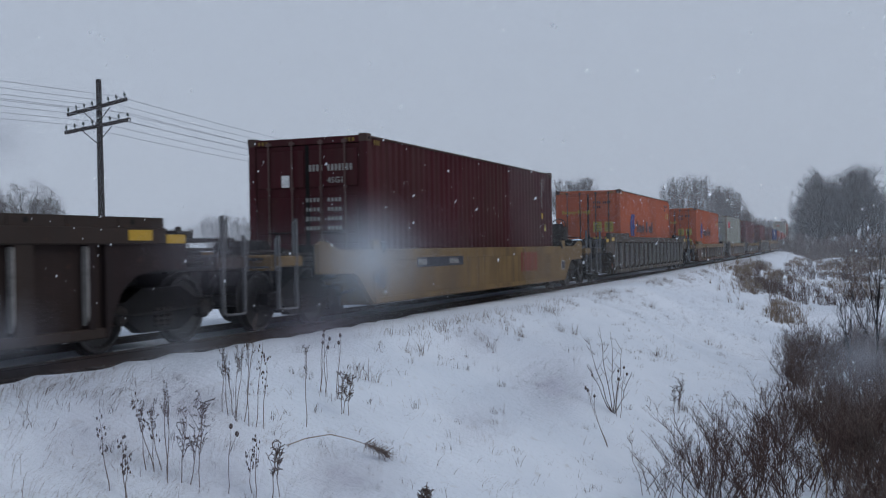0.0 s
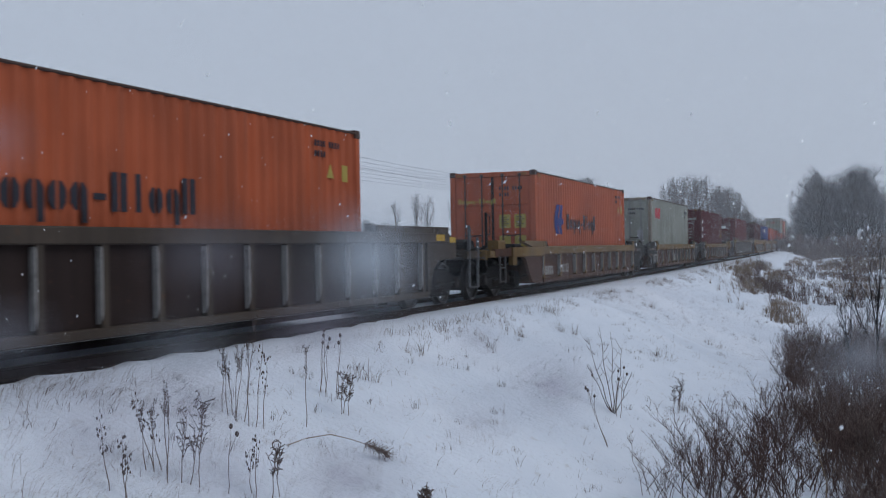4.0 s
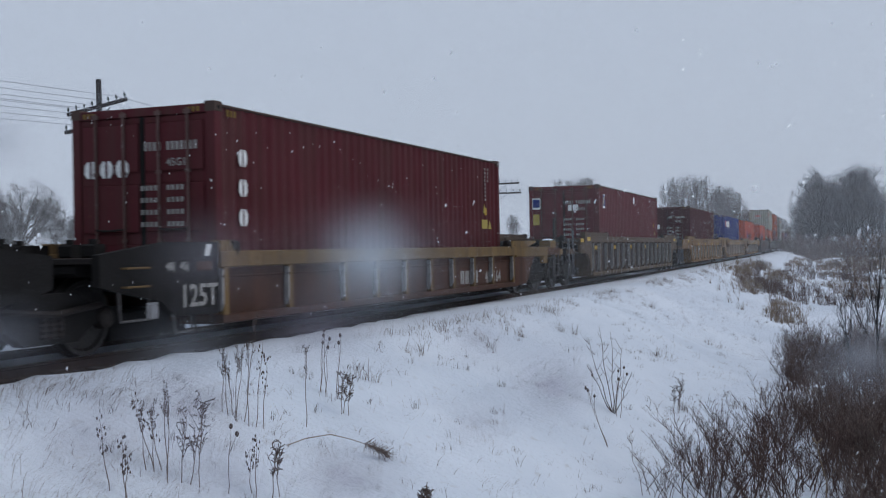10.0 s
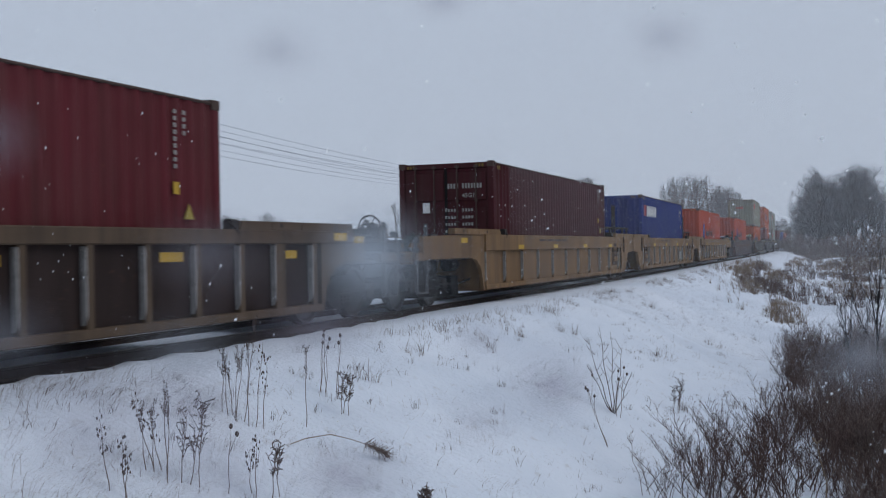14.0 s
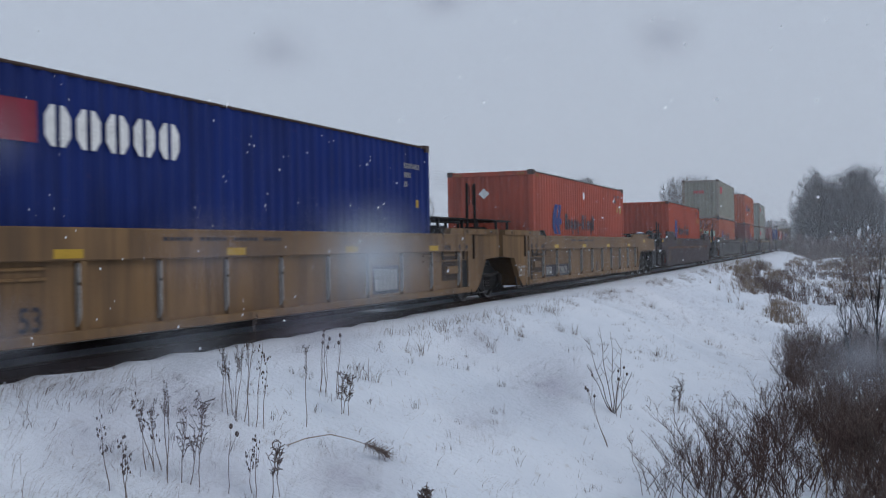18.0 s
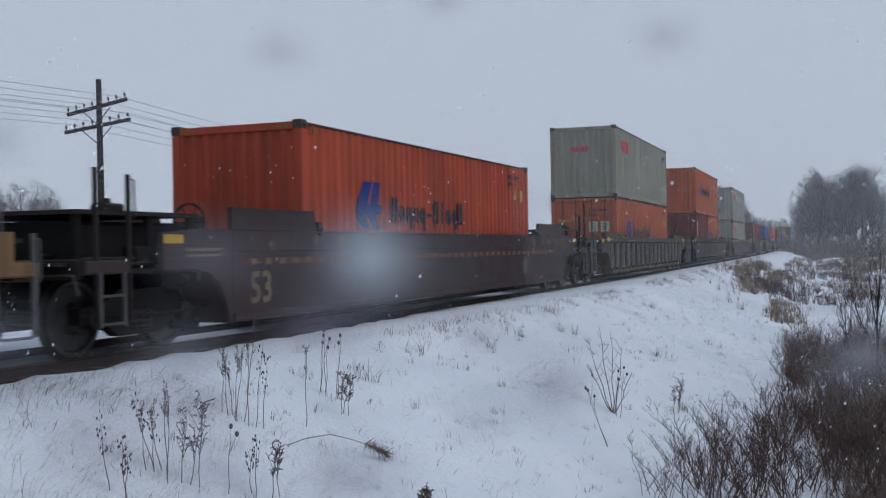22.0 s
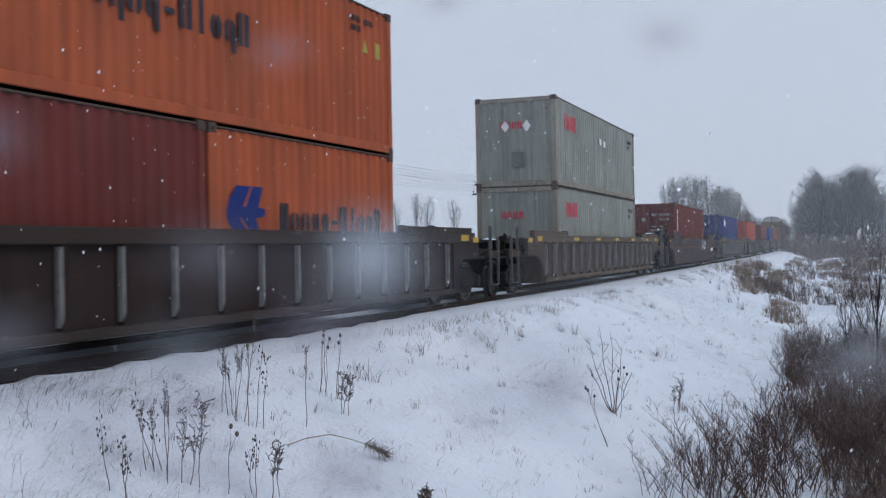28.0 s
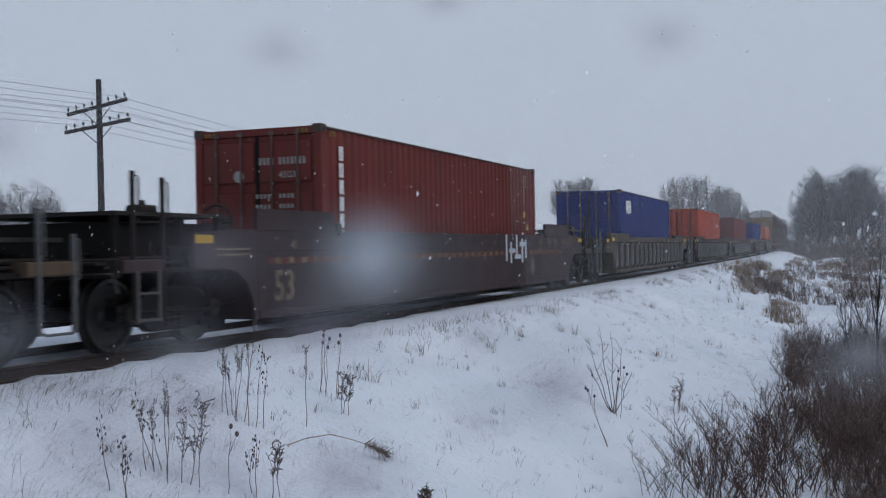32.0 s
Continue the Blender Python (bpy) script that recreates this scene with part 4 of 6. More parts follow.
K_RUST = paint("dark rust-brown grime", (0.062, 0.043, 0.034), dirt=(0.03, 0.024, 0.022), amount=0.6, worn=0.4)
K_GREYBROWN = paint("grey-brown grime", (0.038, 0.027, 0.023), dirt=(0.035, 0.03, 0.027), amount=0.6, worn=0.3)
K_DARK = paint("dark brown grime", (0.024, 0.016, 0.016), dirt=(0.024, 0.02, 0.02), amount=0.5, worn=0.3)
# Side sheets of the ribbed cars, darker than their posts.
K_SHEET = paint("dark side-sheet steel", (0.032, 0.022, 0.020), dirt=(0.018, 0.013, 0.012), amount=0.5, worn=0.35)
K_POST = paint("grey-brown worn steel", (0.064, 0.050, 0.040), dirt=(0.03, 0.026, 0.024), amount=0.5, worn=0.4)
K_MAROON = paint("dark maroon car paint", (0.05, 0.036, 0.038), dirt=(0.03, 0.024, 0.024), amount=0.5, worn=0.3)

GREEN_NOTE = plain("pale green notice", (0.42, 0.46, 0.33), 0.7, 0.1)
TRAIN = []  # (thing, its middle along the track, height)

MIDDLES = dict(a=23.40, b=45.38, c=68.33, d=86.70, e=105.08, g=128.15, h=151.94, i=171.56, j=191.12, k=214.89, l=238.54, m=262.09, n=285.86, o=309.54, p=333.31,
               q=357.0, r=380.7, s=404.4, t=428.1, u=453.9, v=482.2, w=510.5, z=1.43)
SINGLE = ("single", 11.86)


def put(car, s, *boxes):
    """Sets a car on the track with what it carries: (container, height of its base, shift along)."""
    TRAIN.append((car, s, 0.0))
    for c, z, dy in boxes:
        TRAIN.append((c, s + dy, z))


def number_column(c, mat, y, top, H=0.8, count=9):
    """A painted number running down the side, as small bars, with stickers beneath."""
    sh = Shape()
    for col, n in ((0, count), (0.2, 4)):
        for i in range(n):
            z = top - i * H / count
            flat_plate(sh, 0, 1.2105, 0.004, y + col, y + col + 0.05, z - H / count * 0.62, z)
    tagged(part("number_bars", sh, mat, c, "number running down the side"), "number running down the side", kind="stuff")
    side_plate("sticker", c, YELLOW, y - 0.02, y + 0.1, top - H - 0.3, top - H - 0.14, "small yellow sticker")
    part("warning_sign", Shape().prism([(y + 0.2, top - H - 0.62), (y + 0.42, top - H - 0.62), (y + 0.31, top - H - 0.42)], 0, 1.2105, 1.2145), LABEL_YELLOW, c, "yellow triangle sign")


def liner_box(colour, label, H=2.896, doors=True, note=LABEL_YELLOW):
    """An orange box with the blue emblem and the black wordmark."""
    c = container(label, colour, H, doors=doors)
    z = 1.34 if H > 2.7 else 1.17
    emblem(c, -4.13, z - 0.15, 0.86 if H > 2.7 else 0.76, colour)
    side_mark("wordmark", c, BLACK, "Ioqoq-I|oqI", -2.68, z, 0.47, "black shipping-line wordmark", 3.75)
    if doors:
        end_mark("door_wordmark", c, LABEL_YELLOW, "Ioqoq-I|oqI", -0.98, H - 0.85, 0.13, "small yellow wordmark")
        for x in (0.19, 0.62):
            end_plate("label_plate", c, note, x, x + 0.32, 1.36, 1.73, "printed notice label")
            for q in range(5):
                end_plate("text_row", c, BLACK, x + 0.04, x + (0.28 if q % 2 else 0.22), 1.41 + q * 0.06, 1.43 + q * 0.06).matrix_basis = pose(0, -0.002, 0)
            if H > 2.7:
                end_plate("label_plate", c, LABEL_YELLOW, x, x + 0.32, 0.85, 1.16, "yellow notice label")
        number_block(c, 0.2, H - 0.5, BLACK)
    if H > 2.7:
        hazard_marks(c)
    part("warning_sign", Shape().prism([(4.86, H - 0.86), (5.1, H - 0.86), (4.98, H - 0.62)], 0, 1.2105, 1.2145), LABEL_YELLOW, c, "yellow triangle sign")
    side_plate("label_plate", c, LABEL_YELLOW, 5.4, 5.6, H - 0.9, H - 0.62, "yellow notice label")
    sh = Shape()
    for r, n in ((0, 9), (1, 4)):
        for q in range(n):
            if q != 4:
                flat_plate(sh, 0, 1.2105, 0.004, 4.45 + q * 0.1, 4.51 + q * 0.1, H - 0.36 - r * 0.17, H - 0.26 - r * 0.17)
    tagged(part("number_bars", sh, BLACK, c, "painted number rows"), "painted number rows", kind="stuff")
    return c


def white_text_box(colour, label, H=2.896, doors=True):
    c = container(label, colour, H, doors=doors)
    if doors:
        number_block(c, 0.05, H - 0.62, CREAM, ((12, 0.12), (0, 0.1)))
        lettering("45G1", 0.15, CREAM, c, 1, -6.096 - 0.005, 0.42, H - 0.84, "size_code")
        number_block(c, -0.02, 1.72, CREAM, ((4, 0.07), (4, 0.07), (4, 0.07), (4, 0.07)))
        number_block(c, 0.42, 1.72, CREAM, ((4, 0.07), (4, 0.07), (4, 0.07), (4, 0.07)))
    if H > 2.7:
        hazard_marks(c)
    number_column(c, CREAM, 5.05, H - 0.2)
    return c


def grey_box(label, H, doors, colour=None):
    c = container(label, colour or C_GREY, H, doors=doors, rails=C_GREY_RUST)
    side_mark("wordmark", c, RED_MARK, "OOOI", -5.0, H - 0.9, 0.48, "red shipping-line wordmark", 3.85)
    end_mark("end_wordmark", c, RED_MARK, "OOOI", -1.0 if doors else -0.45, H - (0.68 if doors else 0.92), 0.22, "red shipping-line wordmark", step=4.0)
    sh = Shape()
    for r in range(2):
        for i in range(8 if r == 0 else 3):
            flat_plate(sh, 0, 1.2105, 0.004, 4.7 + i * 0.11, 4.77 + i * 0.11, H - 0.5 - r * 0.22, H - 0.37 - r * 0.22)
    part("number_bars", sh, BLACK, c, "painted number rows")
    if doors:
        number_block(c, 0.25, H - 0.55, BLACK)
        end_plate("label_plate", c, LABEL_YELLOW, -0.56, -0.27, 1.5, 1.84, "yellow notice label")
        end_plate("label_plate", c, GREY_MARK, 0.6, 0.85, 1.1, 1.5, "faded grey notice label")
    return c


def auto_carrier():
    """A tall enclosed car for road vehicles: arched pale end, ribbed panel sides, low deck over two trucks."""
    c = thing("auto_carrier_car", "tall enclosed rail car with brown sides and a pale arched end", "rail car", "auto carriers of the train")
    L, W, H = 13.6, 1.5, 5.72
    side = paint("rust-brown carrier paint", (0.075, 0.03, 0.025), amount=0.5, worn=0.4)
    ochre = paint("dull ochre end paint", (0.17, 0.105, 0.05), amount=0.5, worn=0.4)
    pale = paint("pale grey end paint", (0.36, 0.36, 0.35), amount=0.4, worn=0.4)
    part("deck", lambda: Shape().box(-W, W, -L, L, 0.86, 1.16, 0.03), ochre, c, key="acdeck")
    arch = [(-W, 4.75), (W, 4.75), (W, 5.0), (W * 0.9, 5.35), (W * 0.62, 5.62), (0.0, H), (-W * 0.62, 5.62), (-W * 0.9, 5.35), (-W, 5.0)]
    for sy in (-1, 1):
        part("end_door", lambda: Shape().box(-W + 0.04, -0.02, *sorted((sy * L, sy * (L - 0.08))), 1.16, 4.75, 0.02), ochre, c, key=("acdoor", sy))
        part("end_door", lambda: Shape().box(0.02, W - 0.04, *sorted((sy * L, sy * (L - 0.08))), 1.16, 4.75, 0.02), ochre, c, key=("acdoor2", sy))
        part("end_arch", lambda: Shape().prism(arch, 1, *sorted((sy * (L + 0.01), sy * (L - 0.1)))), pale, c, "pale grey arched end panel", key=("acarch", sy))
        part("end_post", lambda: Shape().box(-0.06, 0.06, *sorted((sy * (L + 0.03), sy * L)), 1.16, 5.6, 0.01), STEEL_DARK, c, key=("acpost", sy))
        truck(c, sy * 9.8)
        coupler(c, sy * (L + 0.5), sy)
    part("roof", lambda: Shape().prism(arch[1:] + [arch[0]], 1, -L + 0.12, L - 0.12), side, c, key="acroof")
    for sx in (-1, 1):
        for q in range(18):
            y0 = -L + 0.1 + q * 1.49
            part("side_panel", lambda: corrugated(0, 0.03, 0.03, 1.43, 1.2, 4.72, 0.2, sx), side, c, key=("acpanel", sx), at=pose(sx * (W - 0.02), y0, 0))
            part("side_post", lambda: Shape().box(-0.03, 0.03, -0.045, 0.045, 1.16, 4.78), side, c, key="acsidepost", at=pose(sx * W, y0, 0))
    return c


def train():
    m = MIDDLES
    put(well_car("ribbed", "grimy dark brown well car with ribbed sides", K_DARK, K_GREYBROWN, RIB, 8.5, (SINGLE, SINGLE), K_SHEET), m["z"])
    # a: smooth yellow car
    car = well_car("short", "smooth-sided yellow well car with slanted ends and grime", K_TAN, K_TAN, CREAM, 6.45, (("single", 10.1), ("single", 10.1)), None, (1, 1.54))
    lettering("40", 0.52, BLACK, car, 0, 1.479, -6.45, 0.53)
    part("reporting_panel", Shape().box(1.478, 1.481, -4.5, -1.95, 0.86, 1.05), BLACK, car, "black panel with worn pale lettering")
    part("reporting_bars", bars("IIII", 0, 1.482, 0.003, -4.42, 0.9, 0.12, 4.4), CREAM, car, "worn pale lettering")
    part("number_bars", bars("OOOOn", 0, 1.482, 0.003, -2.75, 0.9, 0.12, 4.4), CREAM, car, "worn pale lettering")
    part("wordmark", bars("III", 0, 1.478, 0.003, 2.2, 0.61, 0.47, 3.45, wide=1.5), paint("dull red lettering", (0.2, 0.04, 0.03)), car, "dull red lettering bars")
    part("notice_frame", Shape().box(1.478, 1.482, 6.02, 6.4, 0.56, 0.82), CREAM, car, "pale frame of a small notice panel")
    part("notice_panel", Shape().box(1.482, 1.484, 6.06, 6.36, 0.59, 0.79), BLACK, car, "black notice panel")
    box = white_text_box(C_MAROON, "dark maroon corrugated shipping container with white door lettering")
    end_plate("sticker", box, WHITE, -0.52, -0.36, 2.0, 2.22, "white square sticker")
    put(car, m["a"], (box, FLOOR_Z, 0))
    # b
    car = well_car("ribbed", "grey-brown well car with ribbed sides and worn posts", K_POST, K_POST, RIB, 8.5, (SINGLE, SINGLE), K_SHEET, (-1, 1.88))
    put(car, m["b"], (liner_box(C_ORANGE, "bright orange corrugated shipping container with blue emblem and black wordmark"), FLOOR_Z, 0))
    # c, d, e: one brown three-unit car
    J = 9.185
    lab = "rust-brown well car unit with a dirty yellow top chord"
    for k, ends in (("c", (("single", 11.19), ("rest", J))), ("d", (("joint", J), ("rest", J))), ("e", (("joint", J), ("single", 11.3)))):
        car = well_car("brown", lab, K_BROWN, K_TAN, RIB, 6.45, ends)
        if k == "c":
            box = liner_box(C_ORANGE, "orange corrugated shipping container with blue emblem and black wordmark")
            part("reporting_bars", bars("IIII", 0, 1.4, 0.004, -5.9, 0.45, 0.24, step=4.6), CREAM, car)
            lettering("400163", 0.37, CREAM, car, 0, 1.404, -4.42, 0.47)
        elif k == "d":
            box = grey_box("grey-green corrugated shipping container with red wordmark and silver locking bars", 2.896, True)
            hazard_marks(box)
            part("number_panel", Shape().box(1.4, 1.404, -0.95, 0.95, 0.45, 0.84), BLACK, car, "black panel behind the lettering")
            part("wordmark", bars("III", 0, 1.405, 0.003, -0.75, 0.48, 0.31, 3.5, wide=2.2), CREAM, car)
        else:
            box = white_text_box(C_MAROON2, "dark maroon corrugated shipping container with large white door lettering")
            end_mark("wordmark", box, WHITE, "ooo", -0.99, 1.92, 0.36, "white leasing-company wordmark")
            part("side_wordmark", bars("ooo", 0, 1.2105, 0.004, -5.5, 2.05, 0.36, down=True), WHITE, box, "white wordmark running down the side")
            side_plate("label_plate", box, LABEL_YELLOW, 4.82, 5.2, 1.28, 1.49)
            part("warning_sign", Shape().prism([(4.92, 1.64), (5.13, 1.64), (5.0, 1.86)], 0, 1.2105, 1.2145), LABEL_YELLOW, box, "yellow triangle sign")
            part("reporting_bars", bars("IIII", 0, 1.4, 0.004, 2.85, 0.44, 0.28, 4.1, wide=1.25), CREAM, car, "worn pale lettering")
            lettering("400164", 0.37, CREAM, car, 0, 1.404, 4.42, 0.42)
        if k in "de":
            lettering("125T", 0.4, CREAM, car, 0, 1.472, -7.32, 0.53, "load_code")
            lettering("48|   45|        40", 0.14, CREAM, car, 0, 1.472, -7.6, 1.0, "length_marks")
            part("worn_patch", Shape().box(1.47, 1.474, -6.95, -6.6, 0.98, 1.1), K_BROWN, car, "rust-brown patch")
            part("sticker", Shape().prism([(-6.78, 1.17), (-6.66, 1.17), (-6.6, 1.32), (-6.72, 1.32)], 0, 1.47, 1.474), WHITE, car, "white slanted sticker")
            for z in (0.82, 1.04):
                part("grab_iron", Shape().tube([(1.47, -8.45, z), (1.54, -8.45, z), (1.54, -8.02, z), (1.47, -8.02, z)], 0.014, 6), K_TAN, car, "dirty yellow grab iron")
            part("stirrup", Shape().tube([(1.45, -8.5, 0.8), (1.47, -8.48, 0.42), (1.47, -7.95, 0.42), (1.45, -7.93, 0.8)], 0.02, 6), GRAB, car, "grey bent stirrup step")
            part("jack_plate", Shape().box(1.47, 1.476, -8.0, -7.78, 0.42, 0.62), STEEL_WORN, car, "worn steel plate")
        if k in "cd":
            for yy, word in ((6.58, "40|"), (7.25, "|45"), (7.72, "|48")):
                lettering(word, 0.14, CREAM, car, 0, 1.472, yy, 1.0, "length_mark")
            part("worn_patch", Shape().box(1.47, 1.474, 6.82, 7.14, 0.98, 1.1), K_BROWN, car, "rust-brown patch")
            part("sticker", Shape().prism([(6.95, 1.17), (7.07, 1.17), (7.13, 1.3), (7.01, 1.3)], 0, 1.47, 1.474), WHITE, car, "white slanted sticker")
        put(car, m[k], (box, FLOOR_Z, 0))
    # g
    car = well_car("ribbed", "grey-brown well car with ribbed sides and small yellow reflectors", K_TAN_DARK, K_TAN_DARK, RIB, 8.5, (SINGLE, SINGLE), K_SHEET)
    box = white_text_box(C_RED, "red corrugated shipping container with a blue and yellow square emblem")
    side_plate("emblem", box, WHITE, -5.43, -5.07, 2.13, 2.6, "white-edged square emblem")
    side_plate("emblem_field", box, BLUE_MARK, -5.40, -5.10, 2.2, 2.57).matrix_basis = pose(0.003, 0, 0)
    part("emblem_mark", Shape().prism([(-5.36, 2.24), (-5.3, 2.24), (-5.27, 2.4), (-5.14, 2.5), (-5.16, 2.54), (-5.32, 2.46)], 0, 1.217, 1.221), YELLOW, box)
    part("white_disc", Shape().turned([(1.2105, 0.14), (1.2145, 0.14)], 0, 12, (0, 0.42, 2.58)), WHITE, box, "white round sticker")
    end_plate("emblem", box, WHITE, -1.1, -0.82, 2.12, 2.5)
    end_plate("emblem_field", box, BLUE_MARK, -1.08, -0.84, 2.18, 2.46).matrix_basis = pose(0, -0.003, 0)
    end_plate("label_plate", box, LABEL_YELLOW, -1.08, -0.86, 1.58, 1.95, "yellow notice label")
    end_plate("sticker", box, WHITE, 0.15, 0.5, 2.05, 2.25, "white sticker")
    for y in (-7.6, -4.55, -1.5, 1.6, 4.7, 7.6):
        part("reflector", lambda: Shape().box(1.4, 1.404, -0.24, 0.24, 1.1, 1.22), YELLOW, car, "yellow reflective strip", key="sheetrefl", at=pose(0, y, 0))
    put(car, m["g"], (box, FLOOR_Z, 0))
    # h, i, j: one yellow three-unit car
    J = 9.8
    lab = "grimy yellow well car unit with upright side posts"
    for k, ends in (("h", (("single", 12.0), ("rest", J))), ("i", (("joint", J), ("rest", J))), ("j", (("joint", J), ("single", 12.0)))):
        car = well_car("wide", lab, K_YELLOW, K_YELLOW, CREAM, 7.6, ends, None, (-1, 1.66) if k == "h" else (0, 0))
        for y in (-5.1, -1.8, 1.7, 5.3):
            part("reflector", lambda: Shape().box(1.516, 1.519, 0, 0.46, 1.17, 1.27), YELLOW, car, "yellow reflective strip", key="widerefl", at=pose(0, y, 0))
        for q in range(22):
            if q % 6 != 5:
                part("text_row", lambda: Shape().box(1.516, 1.518, 0, 0.1, 1.36, 1.41), BLACK, car, key="chordtext", at=pose(0, -3.2 + q * 0.13, 0))
        if k == "h":
            box = white_text_box(C_MAROON, "dark maroon corrugated shipping container with a white square sticker")
            end_plate("sticker", box, WHITE, -0.6, -0.42, 1.7, 1.95)
        elif k == "i":
            box = container("dark blue corrugated shipping container with white wordmark and red square", C_BLUE, doors=False)
            hazard_marks(box)
            side_plate("red_square", box, paint("faded red mark", (0.22, 0.03, 0.05)), -5.6, -4.98, 2.05, 2.5, "faded red square emblem")
            side_mark("wordmark", box, WHITE, "ooooo", -4.86, 2.03, 0.68, "white leasing-company wordmark", 3.75)
            sh = Shape()
            for r, n in ((0, 9), (1, 4), (2, 2)):
                for q in range(n):
                    flat_plate(sh, 0, 1.2105, 0.004, 4.85 + q * 0.085, 4.89 + q * 0.085, 2.4 - r * 0.18, 2.5 - r * 0.18)
            part("number_bars", sh, CREAM, box)
            side_plate("sticker", box, YELLOW, 5.4, 5.52, 1.65, 1.8, "orange sticker")
            part("number_panel", Shape().box(1.43, 1.434, 2.9, 4.0, 0.42, 0.92), BLACK, car, "black panel behind the lettering")
            part("wordmark", bars("III", 0, 1.435, 0.003, 2.98, 0.48, 0.38, 3.5, wide=1.25), CREAM, car)
            lettering("53", 0.37, BLACK, car, 0, 1.433, -5.55, 0.41)
        else:
            box = liner_box(C_ORANGE_RED, "faded orange-red corrugated shipping container with blue emblem and black wordmark", doors=False)
            for y, zz in ((-0.25, 2.42),):
                part("white_disc", Shape().turned([(1.2105, 0.13), (1.2145, 0.13)], 0, 6, (0, y, zz)), WHITE, box, "white placard")
            part("placard", Shape().prism([(-0.32, 2.3), (-0.17, 2.45), (-0.02, 2.3), (-0.17, 2.15)], 1, -6.104, -6.099), WHITE, box, "white diamond placard")
            part("number_panel", Shape().box(1.43, 1.434, -4.45, -3.25, 0.4, 0.72), BLACK, car, "black panel behind the lettering")
            part("number_panel", Shape().box(1.43, 1.434, -6.0, -4.62, 0.4, 0.72), BLACK, car, "black panel behind the lettering")
            part("reporting_bars", bars("IIII", 0, 1.435, 0.003, -5.9, 0.45, 0.22, 4.6), CREAM, car)
            lettering("729639", 0.3, CREAM, car, 0, 1.436, -4.38, 0.45)
            lettering("53", 0.36, BLACK, car, 0, 1.432, 0.35, 0.45)
            lettering("25T", 0.36, CREAM, car, 0, 1.476, -8.45, 0.5, "load_code")
        put(car, m[k], (box, FLOOR_Z, 0))
    # k: smooth dark car
    def dashes(car, number):
        for q in range(80):
            mat = paint("dull amber dash", (0.15, 0.10, 0.05)) if q % 2 else paint("dull red dash", (0.1, 0.025, 0.022))
            part("reflective_dash", lambda: Shape().box(1.476, 1.479, -0.085, 0.085, 1.03, 1.12), mat, car, key="dash", at=pose(0, -8.2 + q * 0.2, 0))
        gold = paint("dull gold lettering", (0.155, 0.125, 0.085))
        lettering("53", 0.62, gold, car, 0, 1.479, -8.12, 0.5)
        lettering("45", 0.17, gold, car, 0, 1.481, -7.6, 1.25, "length_mark")
        lettering("40", 0.17, gold, car, 0, 1.481, -6.2, 1.3, "length_mark")
        for y, word in ((5.55, "40|"), (6.4, "45|"), (6.95, "48|"), (7.8, "53|")):
            lettering(word, 0.2, gold, car, 0, 1.481, y, 1.27, "length_mark")
        lettering("20", 0.2, gold, car, 0, 1.481, 5.55, 1.06, "length_mark")
        for q in range(3):
            part("stencil_row", Shape().box(1.4775, 1.48, 8.2, 8.9 - 0.12 * (q % 2), 1.24 + q * 0.08, 1.265 + q * 0.08), gold, car)
        lettering(number, 0.3, gold, car, 0, 1.481, -4.75, 1.25)
        part("reporting_bars", bars("II", 0, 1.478, 0.003, -5.37, 1.25, 0.22), gold, car)
        for q in range(2):
            part("stencil_row", Shape().box(1.4775, 1.48, -9.6, -8.75, 1.16 + q * 0.075, 1.19 + q * 0.075), gold, car)
        brake_wheel(car, 1.0, -8.85, 1.62, 0.25)
        part("round_mark", Shape().turned([(1.476, 0.2), (1.479, 0.2)], 0, 16, (0, 4.9, 0.72)), paint("dull grey mark", (0.1, 0.09, 0.085)), car)
    car = well_car("smooth", "smooth-sided dark maroon well car with amber reflective dashes", K_MAROON, K_MAROON, STEEL_WORN, 8.55, (SINGLE, SINGLE))
    dashes(car, "527025")
    put(car, m["k"], (liner_box(C_ORANGE_RED, "faded orange corrugated shipping container with blue emblem and black wordmark", doors=False), FLOOR_Z, 0))
    # l: stacked
    lo, hi = 2.591, FLOOR_Z + 2.591 + 0.025
    car = well_car("ribbed", "dark grimy well car with ribbed sides and yellow reflectors", K_POST, K_POST, RIB, 8.5, (SINGLE, SINGLE), K_SHEET)
    put(car, m["l"], (liner_box(C_ORANGE, "orange shipping container under a grey one, with pale door labels", lo, note=GREEN_NOTE), FLOOR_Z, 0),
        (grey_box("grey-green shipping container stacked on an orange one", lo, False, C_GREY_WARM), hi, 0))
    # m: two short boxes below, one long above
    car = well_car("ribbed", "dark grimy well car with ribbed sides", K_DARK, K_GREYBROWN, RIB, 8.5, (SINGLE, SINGLE), K_SHEET, (1, 1.5))
    short = container("short brown-red shipping container with white lettering running down its side", C_BROWNRED, lo, 6.058)
    part("side_wordmark", bars("IIII", 0, 1.2105, 0.004, -2.42, 1.9, 0.25, down=True), WHITE, short, "white wordmark running down the side")
    short2 = container("short orange shipping container with blue emblem and black wordmark", C_ORANGE, lo, 6.058)
    emblem(short2, -2.62, 1.12, 0.66, C_ORANGE)
    side_mark("wordmark", short2, BLACK, "Ioqoq-I|oqI", -1.15, 1.15, 0.42, "black shipping-line wordmark", 3.95)
    top = liner_box(C_ORANGE, "bright orange shipping container stacked on two short ones", lo, False)
    for x in (-0.68, -0.1):
        part("placard", Shape().prism([(x - 0.12, 1.75), (x, 1.9), (x + 0.12, 1.75), (x, 1.6)], 1, -6.104, -6.099), WHITE, top, "white diamond placard")
